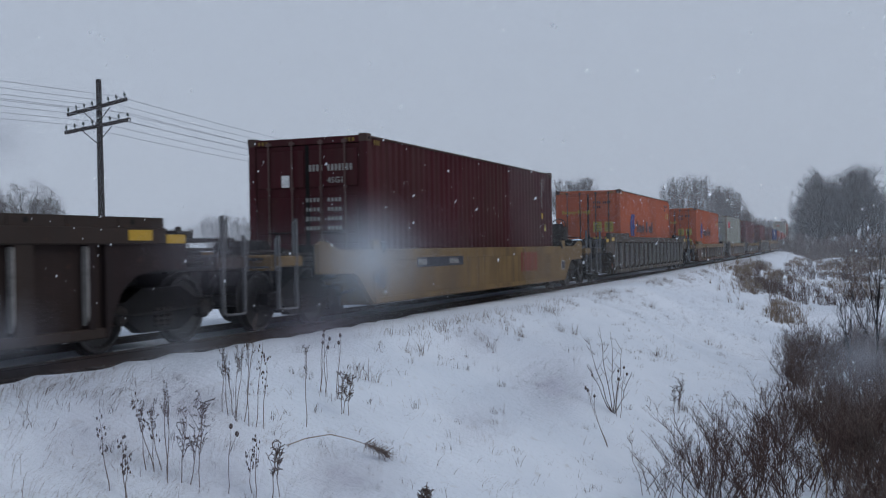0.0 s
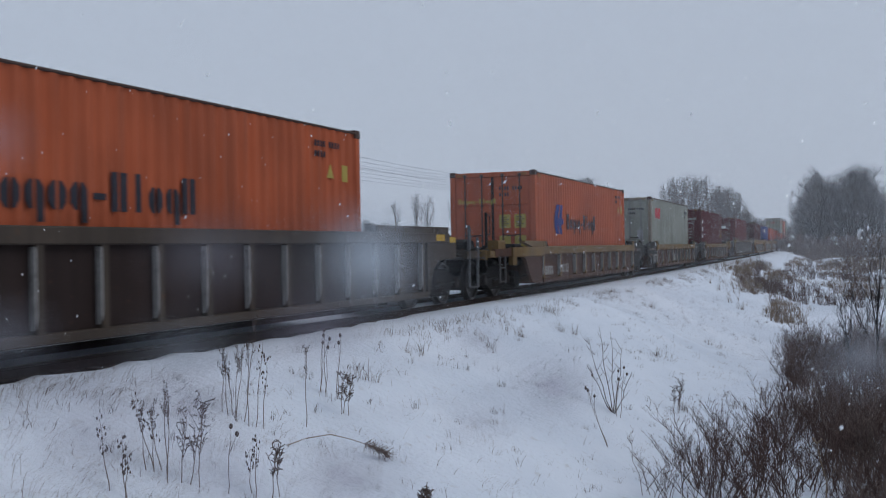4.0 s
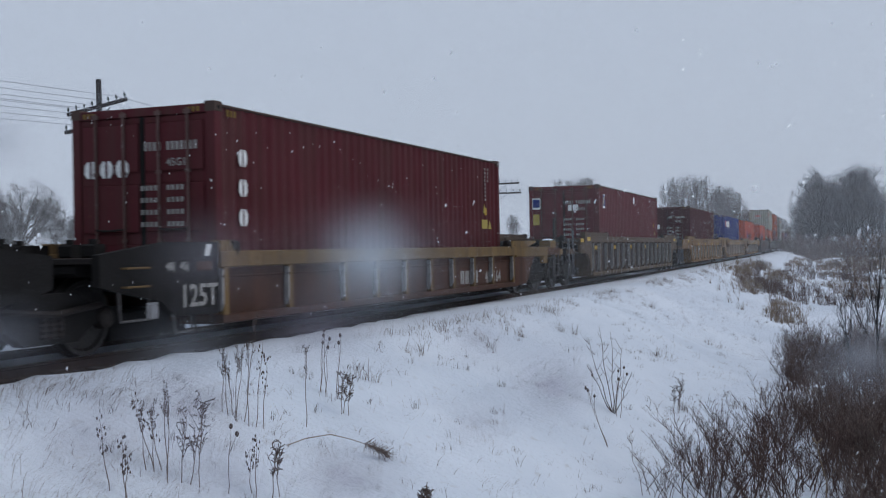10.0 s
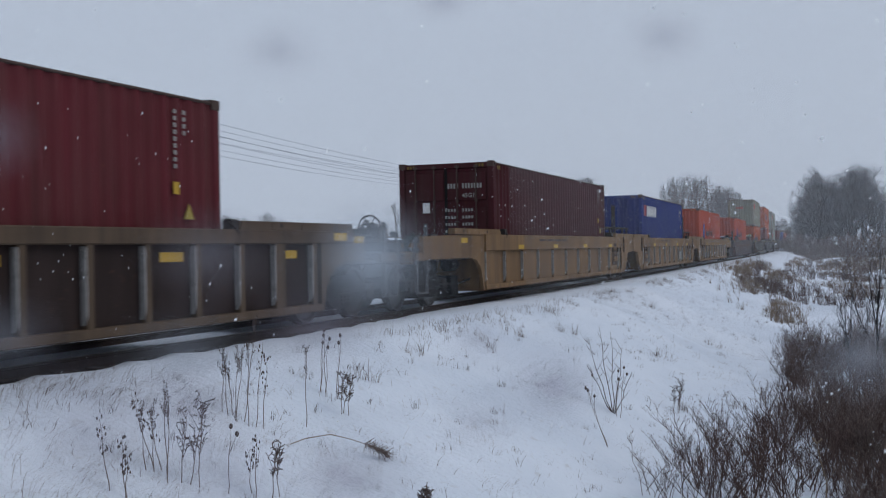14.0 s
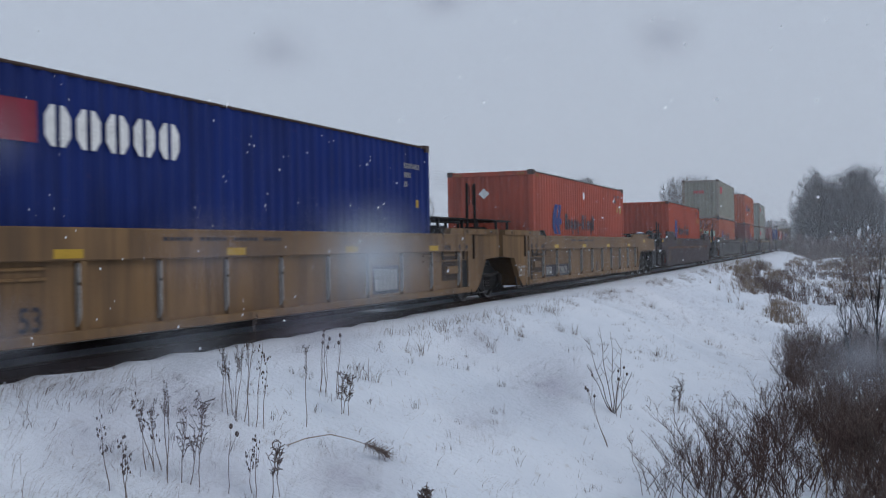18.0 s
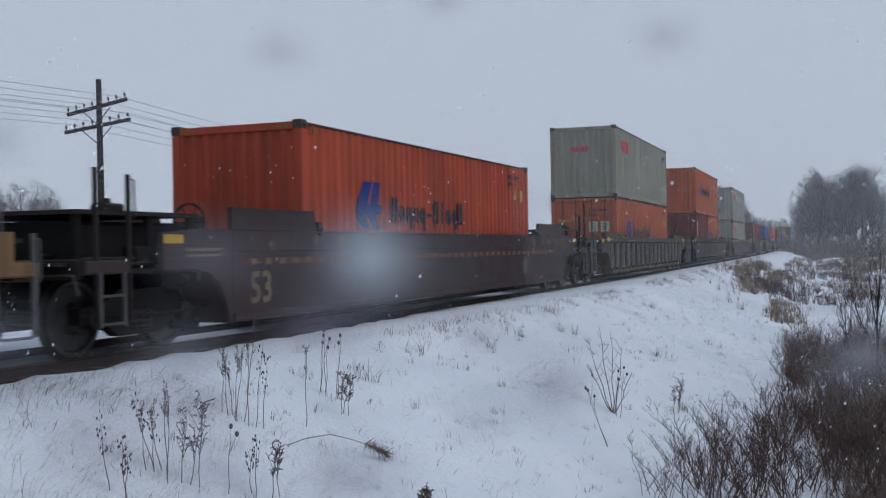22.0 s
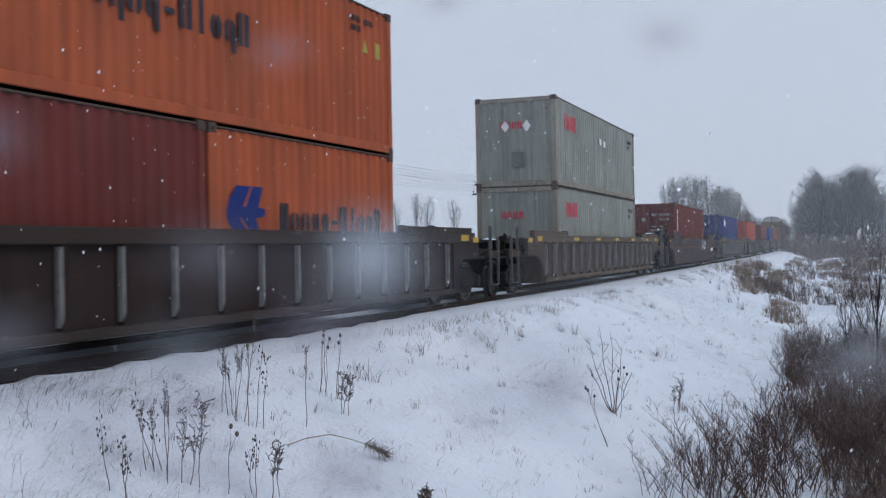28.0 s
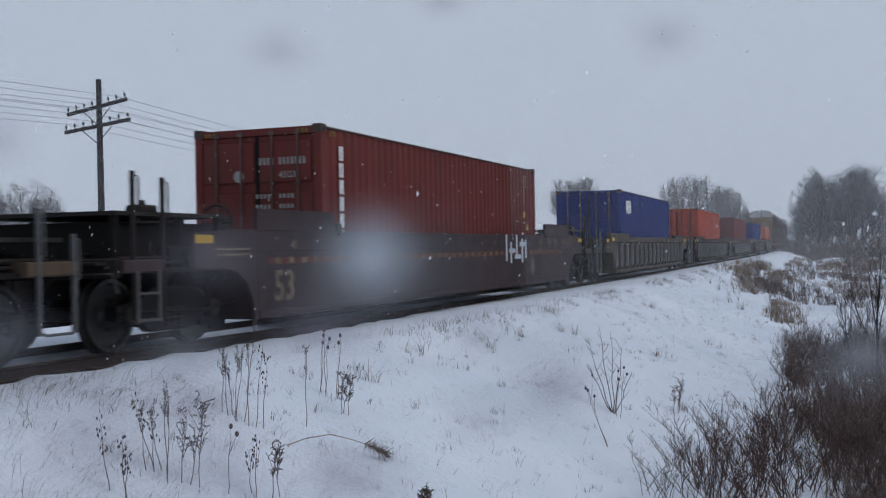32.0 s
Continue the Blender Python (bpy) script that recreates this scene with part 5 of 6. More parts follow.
    put(car, m["m"], (short, FLOOR_Z, -3.067), (short2, FLOOR_Z, 3.067), (top, hi, 0))
    # n: two grey boxes
    car = well_car("ribbed", "dark brown well car with ribbed sides and a yellow-marked chord", K_RUST, K_TAN_DARK, RIB, 8.5, (SINGLE, SINGLE))
    for yy in (-5.0, -2.0, 1.0, 4.0, 7.0):
        part("reflector", lambda: Shape().box(1.516, 1.519, -0.3, 0.3, 1.38, 1.47), YELLOW, car, "yellow reflective strip", key="chordrefl", at=pose(0, yy, 0))
    top = grey_box("grey-green shipping container with white placards, stacked on its like", lo, False)
    for x in (-0.3, 0.35):
        part("placard", Shape().prism([(x - 0.13, 1.75), (x, 1.92), (x + 0.13, 1.75), (x, 1.58)], 1, -6.104, -6.099), WHITE, top, "white diamond placard")
    side_plate("placard", top, WHITE, -0.2, 0.1, 1.65, 1.85)
    side_plate("placard", top, WHITE, 0.45, 0.75, 1.62, 1.82)
    end_plate("worn_patch", top, paint("grey scuffed patch", (0.13, 0.135, 0.12)), -0.12, 0.26, 0.55, 1.0, "dull grey patch")
    put(car, m["n"], (grey_box("rust-streaked grey-green shipping container under its like", lo, False), FLOOR_Z, 0), (top, hi, 0))
    # o: smooth dark car with a painted scrawl
    car = well_car("smooth", "smooth-sided dark maroon well car with a pale scrawl on its side", K_MAROON, K_MAROON, STEEL_WORN, 8.55, (SINGLE, SINGLE))
    dashes(car, "527127")
    sh = Shape()
    for q, (y, z, w, h) in enumerate(((5.0, .55, .12, .75), (5.25, .75, .5, .12), (5.35, .5, .12, .6), (5.7, .6, .5, .12), (5.8, .6, .13, .7), (6.1, .9, .5, .13), (6.25, .5, .14, .7), (6.55, .6, .13, .55))):
        sh.box(1.4795, 1.482, y - 2.3, y - 2.3 + w, z + 0.33, z + 0.33 + h * 0.85)
    part("scrawl", sh, plain("pale spray paint", (0.42, 0.45, 0.5), 0.8), car, "pale blue-grey spray-painted scrawl")
    box = white_text_box(C_BROWNRED, "brown-red corrugated shipping container with white lettering down its side")
    part("side_wordmark", bars("IIIIII", 0, 1.2105, 0.004, -5.45, 2.35, 0.24, down=True), WHITE, box, "white wordmark running down the side")
    part("round_mark", Shape().turned([(-6.1005, 0.1), (-6.097, 0.1)], 1, 14, (-0.35, 0, 2.1)), CREAM, box, "round white emblem")
    put(car, m["o"], (box, FLOOR_Z, 0))
    # the cars farther back
    car = well_car("ribbed", "dark grimy well car with ribbed sides", K_POST, K_POST, RIB, 8.5, (SINGLE, SINGLE), K_SHEET)
    box = container("dark blue corrugated shipping container with white lettering", C_BLUE)
    side_mark("wordmark", box, WHITE, "OIO", -5.0, 2.05, 0.5, "white wordmark", 3.6)
    put(car, m["p"], (box, FLOOR_Z, 0))
    rest = (("q", C_ORANGE_RED, "orange-red"), ("r", C_BROWNRED, "brown-red"), ("s", C_BLUE, "blue"), ("t", C_ORANGE, "orange"))
    for k, colour, word in rest:
        car = well_car("ribbed", "grimy well car with ribbed sides in the snowy distance", K_DARK, K_GREYBROWN, RIB, 8.5, (SINGLE, SINGLE), K_SHEET)
        put(car, m[k], (container(word + " corrugated shipping container in the hazy distance", colour), FLOOR_Z, 0))
    for k in "uvw":
        put(auto_carrier(), m[k])


train()


# ---- telegraph line ----
def telegraph_pole(x, y, top, arm, pins, tip=1.0, down=0.95, lean=0.0):
    z = float(ground_z(x, y)) - 0.3
    p = thing("telegraph_pole", "dark weathered wooden telegraph pole with two crossarms and glass insulators", "telegraph pole", "telegraph poles", pose(x, y, z, 0, lean, 0))
    h = top - z
    part("pole", Shape().tube([(0, 0, 0), (0.01, 0, h * 0.5), (0, 0, h)], [0.125, 0.115, 0.095], 10), POLE_WOOD, p)
    tips = []
    for i, dz in enumerate((down, down + 0.65)):
        zz = h - dz
        w = arm / 2 * (1.04, 1.13)[i]
        tilt = pose(0, 0, zz, 0, (-6.0 - 2.2 * (1 - i)) * tip, 0)
        a = part("crossarm", Shape().box(-w, w, -0.17, -0.08, -0.07, 0.05, 0.01), POLE_WOOD, p, at=tilt)
        for sx in (-1, 1):
            part("brace", Shape().tube([(sx * w * 0.5, -0.2, zz - 0.05), (0, -0.12, zz - 0.6)], 0.016, 5), STEEL_DARK, p)
        for q in range(pins):
            f = -0.95 + 1.9 * q / (pins - 1)
            if abs(f) < 0.12:
                continue
            part("insulator", lambda: Shape().turned([(0, 0.012), (0.07, 0.014), (0.075, 0.04), (0.10, 0.045), (0.13, 0.032), (0.16, 0.036), (0.185, 0.012)], 2, 8), INSULATOR, a, key="insulator", at=pose(f * w, -0.125, 0.05))
            if (q + i) % 2 == 0:
                tips.append((x + f * w, y - 0.14, z + zz + 0.19 + 0.12 * tip * f * w))
    return tips


POLES = [(-14.8, -13.6, 7.15, 2.44, 8), (-15.05, 29.96, 7.22, 2.44, 8), (-14.35, 69.6, 5.85, 3.1, 8, 0.0, 0.28), (-18.5, 116, 6.5, 2.7, 8)]


def telegraph_line():
    ends = [telegraph_pole(*p, lean=-0.2) for p in POLES]
    for k in range(len(ends[0])):
        pts = []
        for a, b in zip(ends[:-1], ends[1:]):
            for i in range(13):
                f = i / 12
                p = Vector(a[k]).lerp(Vector(b[k]), f)
                p.z -= 0.45 * 4 * f * (1 - f)
                pts.append(tuple(p))
        solid("overhead_wire", Shape().tube(pts, 0.0075, 4), WIRE, "thin sagging telegraph wire", "wire", "telegraph wires")


telegraph_line()


# ---- trees ----
CROWNS = {}
FORMS = {  # share of bare trunk, limbs, their least and greatest lean, children per limb, levels, spread of forks, lift, width to height
    "dome": (0.17, 11, 18, 78, 3, 5, 0.85, -0.01, 0.58),
    "round": (0.15, 10, 15, 75, 3, 4, 0.85, 0.0, 0.42),
    "oval": (0.02, 13, 4, 60, 3, 4, 0.72, 0.07, 0.40),
    "vase": (0.1, 11, 6, 40, 3, 4, 0.45, 0.12, 0.27),
    "slim": (0.15, 9, 6, 36, 3, 3, 0.55, 0.1, 0.15),
    "sapling": (0.08, 7, 14, 42, 2, 3, 0.6, 0.12, 0.26),
}


def grow(limbs, fine, p, d, length, r, level, rng, kids, spread, lift, least):
    """A limb that bends and forks; the last levels are twigs."""
    pts = [p]
    n = 3 if level > 1 else 2 if level else 1
    for i in range(n):
        d = (d + Vector((rng.uniform(-1, 1), rng.uniform(-1, 1), rng.uniform(-1, 1))) * 0.2 + Vector((0, 0, lift))).normalized()
        p = p + d * (length / n)
        pts.append(p)
    (limbs if level > 1 else fine).tube([tuple(q) for q in pts], [max(r * (1 - 0.42 * i / n), least) for i in range(n + 1)], 5 if level > 2 else 3, False)
    if level == 0:
        return
    grow(limbs, fine, p, d, length * rng.uniform(0.68, 0.86), r * 0.58, level - 1, rng, kids, spread, lift, least)
    for q in range(kids):
        f = rng.uniform(0.3, 1.0) * n
        i = min(int(f), n - 1)
        at = pts[i].lerp(pts[i + 1], f - i)
        a = rng.uniform(0, 2 * math.pi)
        u = d.orthogonal().normalized()
        side = u * math.cos(a) + d.cross(u) * math.sin(a)
        grow(limbs, fine, at, (d + side * rng.uniform(0.6, 1.3) * spread).normalized(), length * rng.uniform(0.5, 0.8), r * 0.5, level - 1, rng, kids, spread, lift, least)


def tree(x, y, height, form, seed, label, bark=BARK, thick=0.016, turn=0.0):
    """A leafless tree of a given form: trunk, limbs, and a crown of fine twigs."""
    key = (form, seed, bark.name, thick)
    if key not in CROWNS:
        rng = random.Random(seed)
        bare, count, lo, hi, kids, levels, spread, lift, width = FORMS[form]
        trunk, limbs, fine = Shape(), Shape(), Shape()
        peak = max(bare, 0.12) + {"dome": 0.0, "round": 0.04, "slim": 0.55}.get(form, 0.22)
        trunk.tube([(0, 0, -0.03), (0.006, 0.003, peak * 0.5), (0, 0, peak)], [thick * 1.15, thick * 0.95, thick * 0.6], 8)
        for q in range(count):
            a = 2 * math.pi * q / count * 2.4 + rng.uniform(-0.5, 0.5)
            lean = math.radians(lo + (hi - lo) * (q + rng.random()) / count)
            start = Vector((0, 0, peak - (peak - bare) * (0.0 if form == "dome" else (q + rng.random()) / count)))
            grow(limbs, fine, start, Vector((math.sin(lean) * math.cos(a), math.sin(lean) * math.sin(a), math.cos(lean))), rng.uniform(0.22, 0.3), thick * 0.62, levels, rng, kids, spread, lift, thick * (0.028 if form == "slim" else 0.044))
        every = np.array(fine.v)
        kz = 1.0 / np.percentile(every[:, 2], 96)
        kr = width / np.percentile(np.hypot(every[:, 0], every[:, 1]), 93)
        mid = 0.5 + bare / 3
        for sh in (limbs, fine):
            v = np.array(sh.v) * (kr, kr, kz)
            rho = np.sqrt((v[:, 0] ** 2 + v[:, 1] ** 2) / width ** 2 + ((v[:, 2] - mid) / (1 - mid)) ** 2)
            back = np.where((rho > 0.85) & (v[:, 2] > mid * 0.7), (0.85 + (rho - 0.85) * 0.3) / np.maximum(rho, 1e-6), 1.0)[:, None]
            sh.v = (np.array((0, 0, mid)) + (v - (0, 0, mid)) * back).tolist()
        trunk.v = [(a, b, c * kz) for a, b, c in trunk.v]
        CROWNS[key] = [mended(trunk.mesh("trunk", bark)), limbs.mesh("limbs", bark), fine.mesh("crown", bark)]
    t = thing("tree", label, "tree", "bare trees", pose(x, y, float(ground_z(x, y)), 0, 0, turn))
    for name, me in zip(("trunk", "limbs", "crown"), CROWNS[key]):
        o = new(name, me)
        o.parent = t
        o.scale = (height, height, height)
    return t


def spot(side, depth):
    """A place seen from the camera's stand: side is the sideways share of the depth, to the right of its axis."""
    return EYE[0] + depth * (-0.3734 + 0.9277 * side), EYE[1] + depth * (0.9277 + 0.3734 * side)


def trees():
    pale = "leafless grey tree standing in the snowy haze"
    for side, depth, h, seed in ((-0.394, 110, 9.3, 3), (-0.346, 118, 6.0, 4), (-0.44, 116, 8.4, 4)):
        tree(*spot(side, depth), h, "dome", seed, "wide leafless tree with a spreading crown beyond the track", BARK, 0.019, seed * 70)
    for q, (side, depth, h) in enumerate(((-0.215, 205, 8.4), (-0.2, 210, 8.8), (-0.186, 212, 8.3), (-0.162, 214, 8.9), (-0.147, 220, 7.6))):
        tree(*spot(side, depth), h, "round", 5 + q % 2, "small round leafless tree in the snowy haze", BARK, 0.017, q * 77)
    far = [(-0.13, 260, 7.2), (-0.11, 255, 6.6), (-0.235, 262, 7.4), (-0.25, 262, 7.2), (-0.265, 266, 7.6), (-0.28, 262, 7.2), (-0.3, 266, 7.4), (-0.32, 268, 7.0), (-0.055, 250, 7.6), (-0.07, 245, 8.2), (0.065, 240, 8.5)]
    for q, (side, depth, h) in enumerate(far):
        tree(*spot(side, depth), h, "vase", 7 + q % 2, pale, BARK, 0.014, q * 53)
    for q, (side, depth, h) in enumerate(((-0.043, 225, 11.5), (-0.024, 228, 13.6), (-0.014, 230, 12.8), (0.011, 240, 12.6), (0.037, 220, 11.6))):
        tree(*spot(side, depth), h, "slim", 31 + q % 2, "slim bare tree in the snowy haze", BARK, 0.012, q * 47)
    for q, (side, depth, h) in enumerate(((0.115, 180, 13.0), (0.134, 182, 13.2), (0.126, 186, 12.2))):
        tree(*spot(side, depth), h, "vase", 8 + q % 2, "leafless tree behind the train", BARK, 0.014, q * 71)
    for q, (side, depth, h) in enumerate(((0.209, 262, 17.0), (0.2155, 260, 18.0), (0.223, 265, 18.4), (0.231, 262, 18.8), (0.2385, 268, 18.4), (0.246, 262, 18.2), (0.219, 272, 18.6), (0.235, 275, 18.8))):
        tree(*spot(side, depth), h, "slim", 11 + q % 3, "tall slim leafless poplar in the snowy haze", BARK, 0.016, q * 67)
    for q, (side, depth, h) in enumerate(((0.254, 250, 14.6), (0.261, 255, 15.4), (0.268, 252, 14.0), (0.275, 258, 11.0), (0.2835, 262, 9.4), (0.291, 280, 8.2), (0.305, 340, 9.4), (0.315, 350, 10), (0.298, 320, 8.8))):
        tree(*spot(side, depth), h, "vase", 7 + q % 2, pale, BARK, 0.014, q * 41)
    clump = [(0.3405, 172, 10.0), (0.3485, 170, 13.9), (0.3585, 174, 12.2), (0.368, 172, 11.4), (0.378, 170, 14.2), (0.3885, 173, 14.9), (0.3985, 171, 11.6), (0.3525, 184, 13.6), (0.383, 184, 14.8), (0.333, 176, 6.5)]
    for q, (side, depth, h) in enumerate(clump):
        tree(*spot(side, depth), h, "oval", 21 + q % 3, "dense dark leafless tree in a clump at the field's edge", BARK_DARK, 0.015, q * 59)
    for x, y, h, seed, turn in ((9.55, 25.6, 3.3, 41, 40), (9.0, 24.2, 2.1, 42, 0), (10.3, 27.5, 2.6, 42, 130)):
        tree(x, y, h, "sapling", seed, "thin leaning leafless sapling among the brush", BARK_DARK, 0.0085, turn)


trees()


# ---- brush, weeds and grass ----
LEAF = plain("withered brown leaves", (0.15, 0.105, 0.085), 0.9, 0.5, 20)


def shrub_mesh(seed, stems, height, spread, mat, r=0.010, forks=9, wobble=0.025, leaves=0.3):
    """Stems, twigs and a few withered leaves of a shrub one metre high."""
    rng = random.Random(seed)
    sh, tw, lf = Shape(), Shape(), Shape()

    def leaf(p):
        a, b, k = rng.uniform(0, 6.3), rng.uniform(-0.8, 0.8), rng.uniform(0.008, 0.017)
        u = Vector((math.cos(a), math.sin(a), b)) * k
        w = Vector((-math.sin(a), math.cos(a), rng.uniform(-0.5, 0.5))) * k * 0.5
        lf.add([tuple(p), tuple(p + u + w), tuple(p + u * 2), tuple(p + u - w), tuple(p + u + Vector((0, 0, k * 0.35)))], [(0, 1, 4), (1, 2, 4), (2, 3, 4), (3, 0, 4)])

    for s in range(stems):
        a, lean = rng.uniform(0, 2 * math.pi), rng.uniform(0.05, spread)
        h = height * rng.uniform(0.45, 1.0)
        base = Vector((rng.gauss(0, 0.15), rng.gauss(0, 0.15), -0.08))
        thick = r * rng.uniform(0.6, 1.25)
        pts = []
        for i in range(6):
            f = i / 5
            pts.append(base + Vector((math.cos(a) * lean * f ** 1.2 * h, math.sin(a) * lean * f ** 1.2 * h, h * (f + 0.12 * f * (1 - f)))) + Vector((rng.gauss(0, wobble), rng.gauss(0, wobble), rng.gauss(0, wobble * 0.4))) * (f > 0))
        sh.tube([tuple(p) for p in pts], [thick * (1 - 0.84 * i / 5) for i in range(6)], 4, False)
        for q in range(forks):
            f = rng.uniform(0.2, 0.98)
            i = min(int(f * 5), 4)
            p = pts[i].lerp(pts[i + 1], f * 5 - i)
            b = rng.uniform(0, 2 * math.pi)
            L = h * rng.uniform(0.1, 0.34) * (1.15 - 0.5 * f)
            d = (Vector((math.cos(b) * 0.62, math.sin(b) * 0.62, rng.uniform(0.5, 1.2))) + Vector((math.cos(a), math.sin(a), 0)) * 0.25).normalized()
            mid = p + d * L * 0.5 + Vector((rng.gauss(0, 0.012), rng.gauss(0, 0.012), 0.01))
            e = p + d * L + Vector((0, 0, 0.12 * L))
            tw.tube([tuple(p), tuple(mid), tuple(e)], [thick * 0.45, thick * 0.3, thick * 0.12], 3, False)
            for k in range(2):
                g = p.lerp(mid, rng.uniform(0.5, 1)) if k else mid.lerp(e, rng.uniform(0.1, 0.8))
                e2 = g + (d + Vector((rng.uniform(-1, 1), rng.uniform(-1, 1), rng.uniform(-0.2, 0.6)))).normalized() * L * rng.uniform(0.2, 0.5)
                tw.tube([tuple(g), tuple(e2)], [thick * 0.26, thick * 0.1], 3, False)
                if rng.random() < leaves:
                    leaf(e2)
            if rng.random() < leaves:
                leaf(e)
    return sh.mesh("stem_cluster", mat), tw.mesh("twig_cluster", mat), lf.mesh("leaf_cluster", LEAF)


FILL = ((7.84, 21.1), (8.3, 20.2), (8.7, 19.5), (9.1, 19.2), (8.0, 23.2), (8.4, 22.5), (8.9, 22.0), (7.95, 18.7), (8.4, 17.7), (8.9, 16.9), (8.1, 19.4), (8.6, 21.3), (8.2, 24.5), (8.2, 16.9))  # gaps of the ditch shrubs


def brush():
    rng = random.Random(5)
    dark = plain("dark red-brown brush", (0.092, 0.062, 0.056), 0.9, 0.5)
    pale = plain("grey-brown brush", (0.16, 0.125, 0.112), 0.9, 0.5)
    kinds = [shrub_mesh(40 + i, 21, 1.0, 0.62, (dark, pale, dark, pale)[i], 0.0075, 9, 0.03) for i in range(4)]
    open_kinds = [shrub_mesh(60 + i, 15, 1.0, 0.95, dark, 0.0068, 11, 0.02, 0.22) for i in range(4)]
    far = [shrub_mesh(80 + i, 15, 1.0, 0.6, (dark, pale, dark)[i], 0.013, 5, 0.03, 0.0)[:2] for i in range(3)]

    def plant(kind, x, y, h, label, group):
        s = thing("shrub", label, "shrub", group, pose(x, y, float(ground_z(x, y)), 0, 0, rng.uniform(0, 360)))
        for name, me in zip(("stem_cluster", "twig_cluster", "leaf_cluster"), kind):
            o = tagged(new(name, me), kind="stuff")
            o.parent = s
            o.scale = (h, h, h)

    for i, (x, y, h) in enumerate(((7.2, 12.6, 0.8), (7.55, 13.3, 1.05), (7.75, 12.5, 0.85), (7.75, 14.3, 1.1), (8.1, 13.0, 1.1), (8.35, 14.0, 1.2), (7.05, 14.6, 0.6), (7.4, 16.0, 0.7), (7.65, 15.3, 0.9), (8.0, 16.5, 1.1), (7.95, 12.2, 0.95), (8.3, 12.4, 1.0), (8.0, 15.0, 1.1), (8.25, 15.7, 1.2), (8.6, 12.9, 1.1), (8.75, 13.7, 1.15), (8.6, 11.8, 0.9))):
        plant(open_kinds[i % 4], x, y, h, "leafless dark shrub with thin spreading stems in snow", "near shrubs")
    for i in range(230):
        f = i / 230
        y = 9.8 + 23 * f ** 1.15 + rng.uniform(-0.6, 0.6)
        left = 8.62 - 0.092 * (y - 13) + abs(rng.gauss(0, 0.32)) + (0.25 if y < 14 else 0)
        x = left + rng.uniform(0, 1) ** 1.15 * (2.3 + 0.11 * (y - 13))
        plant(kinds[i % 4], x, y, rng.uniform(0.5, 1.25) * (0.7 + 0.3 * min(1, (x - left) * 1.5 + 0.1)), "dense leafless shrub of thin stems in the ditch", "ditch shrubs")
    for i, (x, y) in enumerate(FILL):
        plant(kinds[i % 4], x + rng.gauss(0, 0.15), y + rng.gauss(0, 0.2), rng.uniform(0.7, 1.1), "dense leafless shrub of thin stems in the ditch", "ditch shrubs")
    field = Shape()
    for i in range(340):
        y = 54 + 105 * rng.random() ** 1.5
        u = 4.6 + 0.012 * (y - 54) + rng.random() * (5.8 + 0.03 * y)
        if noise.noise((u * 0.33, y * 0.075, 3.0)) + rng.uniform(-0.25, 0.25) < -0.12:
            continue
        x, h, a = u + float(line_x(y)), rng.uniform(0.45, 1.05), rng.uniform(0, 2 * math.pi)
        for me in far[i % 3]:
            co = np.empty(len(me.vertices) * 3)
            me.vertices.foreach_get("co", co)
            co = co.reshape(-1, 3) * h
            c, s = math.cos(a), math.sin(a)
            base = len(field.v)
            field.v.extend(np.stack([c * co[:, 0] - s * co[:, 1] + x, s * co[:, 0] + c * co[:, 1] + y, co[:, 2] + float(ground_z(x, y))], -1).tolist())
            field.f.extend([tuple(k + base for k in p.vertices) for p in me.polygons])
    tagged(new("field_brush", field.mesh("field_brush", dark)), "low brown leafless brush covering the snowy field", "brush", kind="stuff")
    for x, y, h in ((3.3, 56, 0.75), (4.4, 50, 0.6), (5.4, 47.5, 0.55), (2.9, 66, 0.8), (2.5, 74, 0.9), (1.8, 80, 0.9), (4.7, 60, 0.7), (3.9, 63, 0.6), (6.0, 43.0, 0.5), (2.6, 70, 0.8), (8.9, 41, 0.8), (9.3, 44, 0.9), (8.2, 47, 0.6)):
        plant(far[0], x, y, h, "small dark leafless shrub on the snowy slope", "slope shrubs")
    for i in range(80):
        x, y = spot(0.318 + 0.096 * i / 80 + rng.uniform(-0.004, 0.004), rng.uniform(150, 172))
        plant(far[i % 3], x, y, rng.uniform(2.0, 4.2), "tall dark thicket at the foot of the trees", "thicket shrubs")
    k = thing("pale_stem", "pale bleached dead stem with a frayed top among dark brush", "weed", m=pose(9.05, 11.3, float(ground_z(9.05, 11.3))))
    part("stalk", Shape().tube([(0.05, 0, 0), (0.02, 0, 0.35), (0.04, 0.02, 0.62), (-0.02, 0.03, 0.85), (-0.05, 0.03, 1.02)], [0.009, 0.008, 0.007, 0.006, 0.004], 5), STRAW, k)
    part("frayed_top", Shape().tube([(-0.05, 0.03, 1.0), (-0.09, 0.03, 1.06)], [0.008, 0.014], 5).tube([(-0.05, 0.03, 1.0), (0.0, 0.03, 1.05)], [0.006, 0.012], 5).tube([(0.03, 0.02, 0.6), (0.1, 0.02, 0.72), (0.12, 0.02, 0.8)], [0.005, 0.004, 0.002], 4), STRAW, k)


brush()


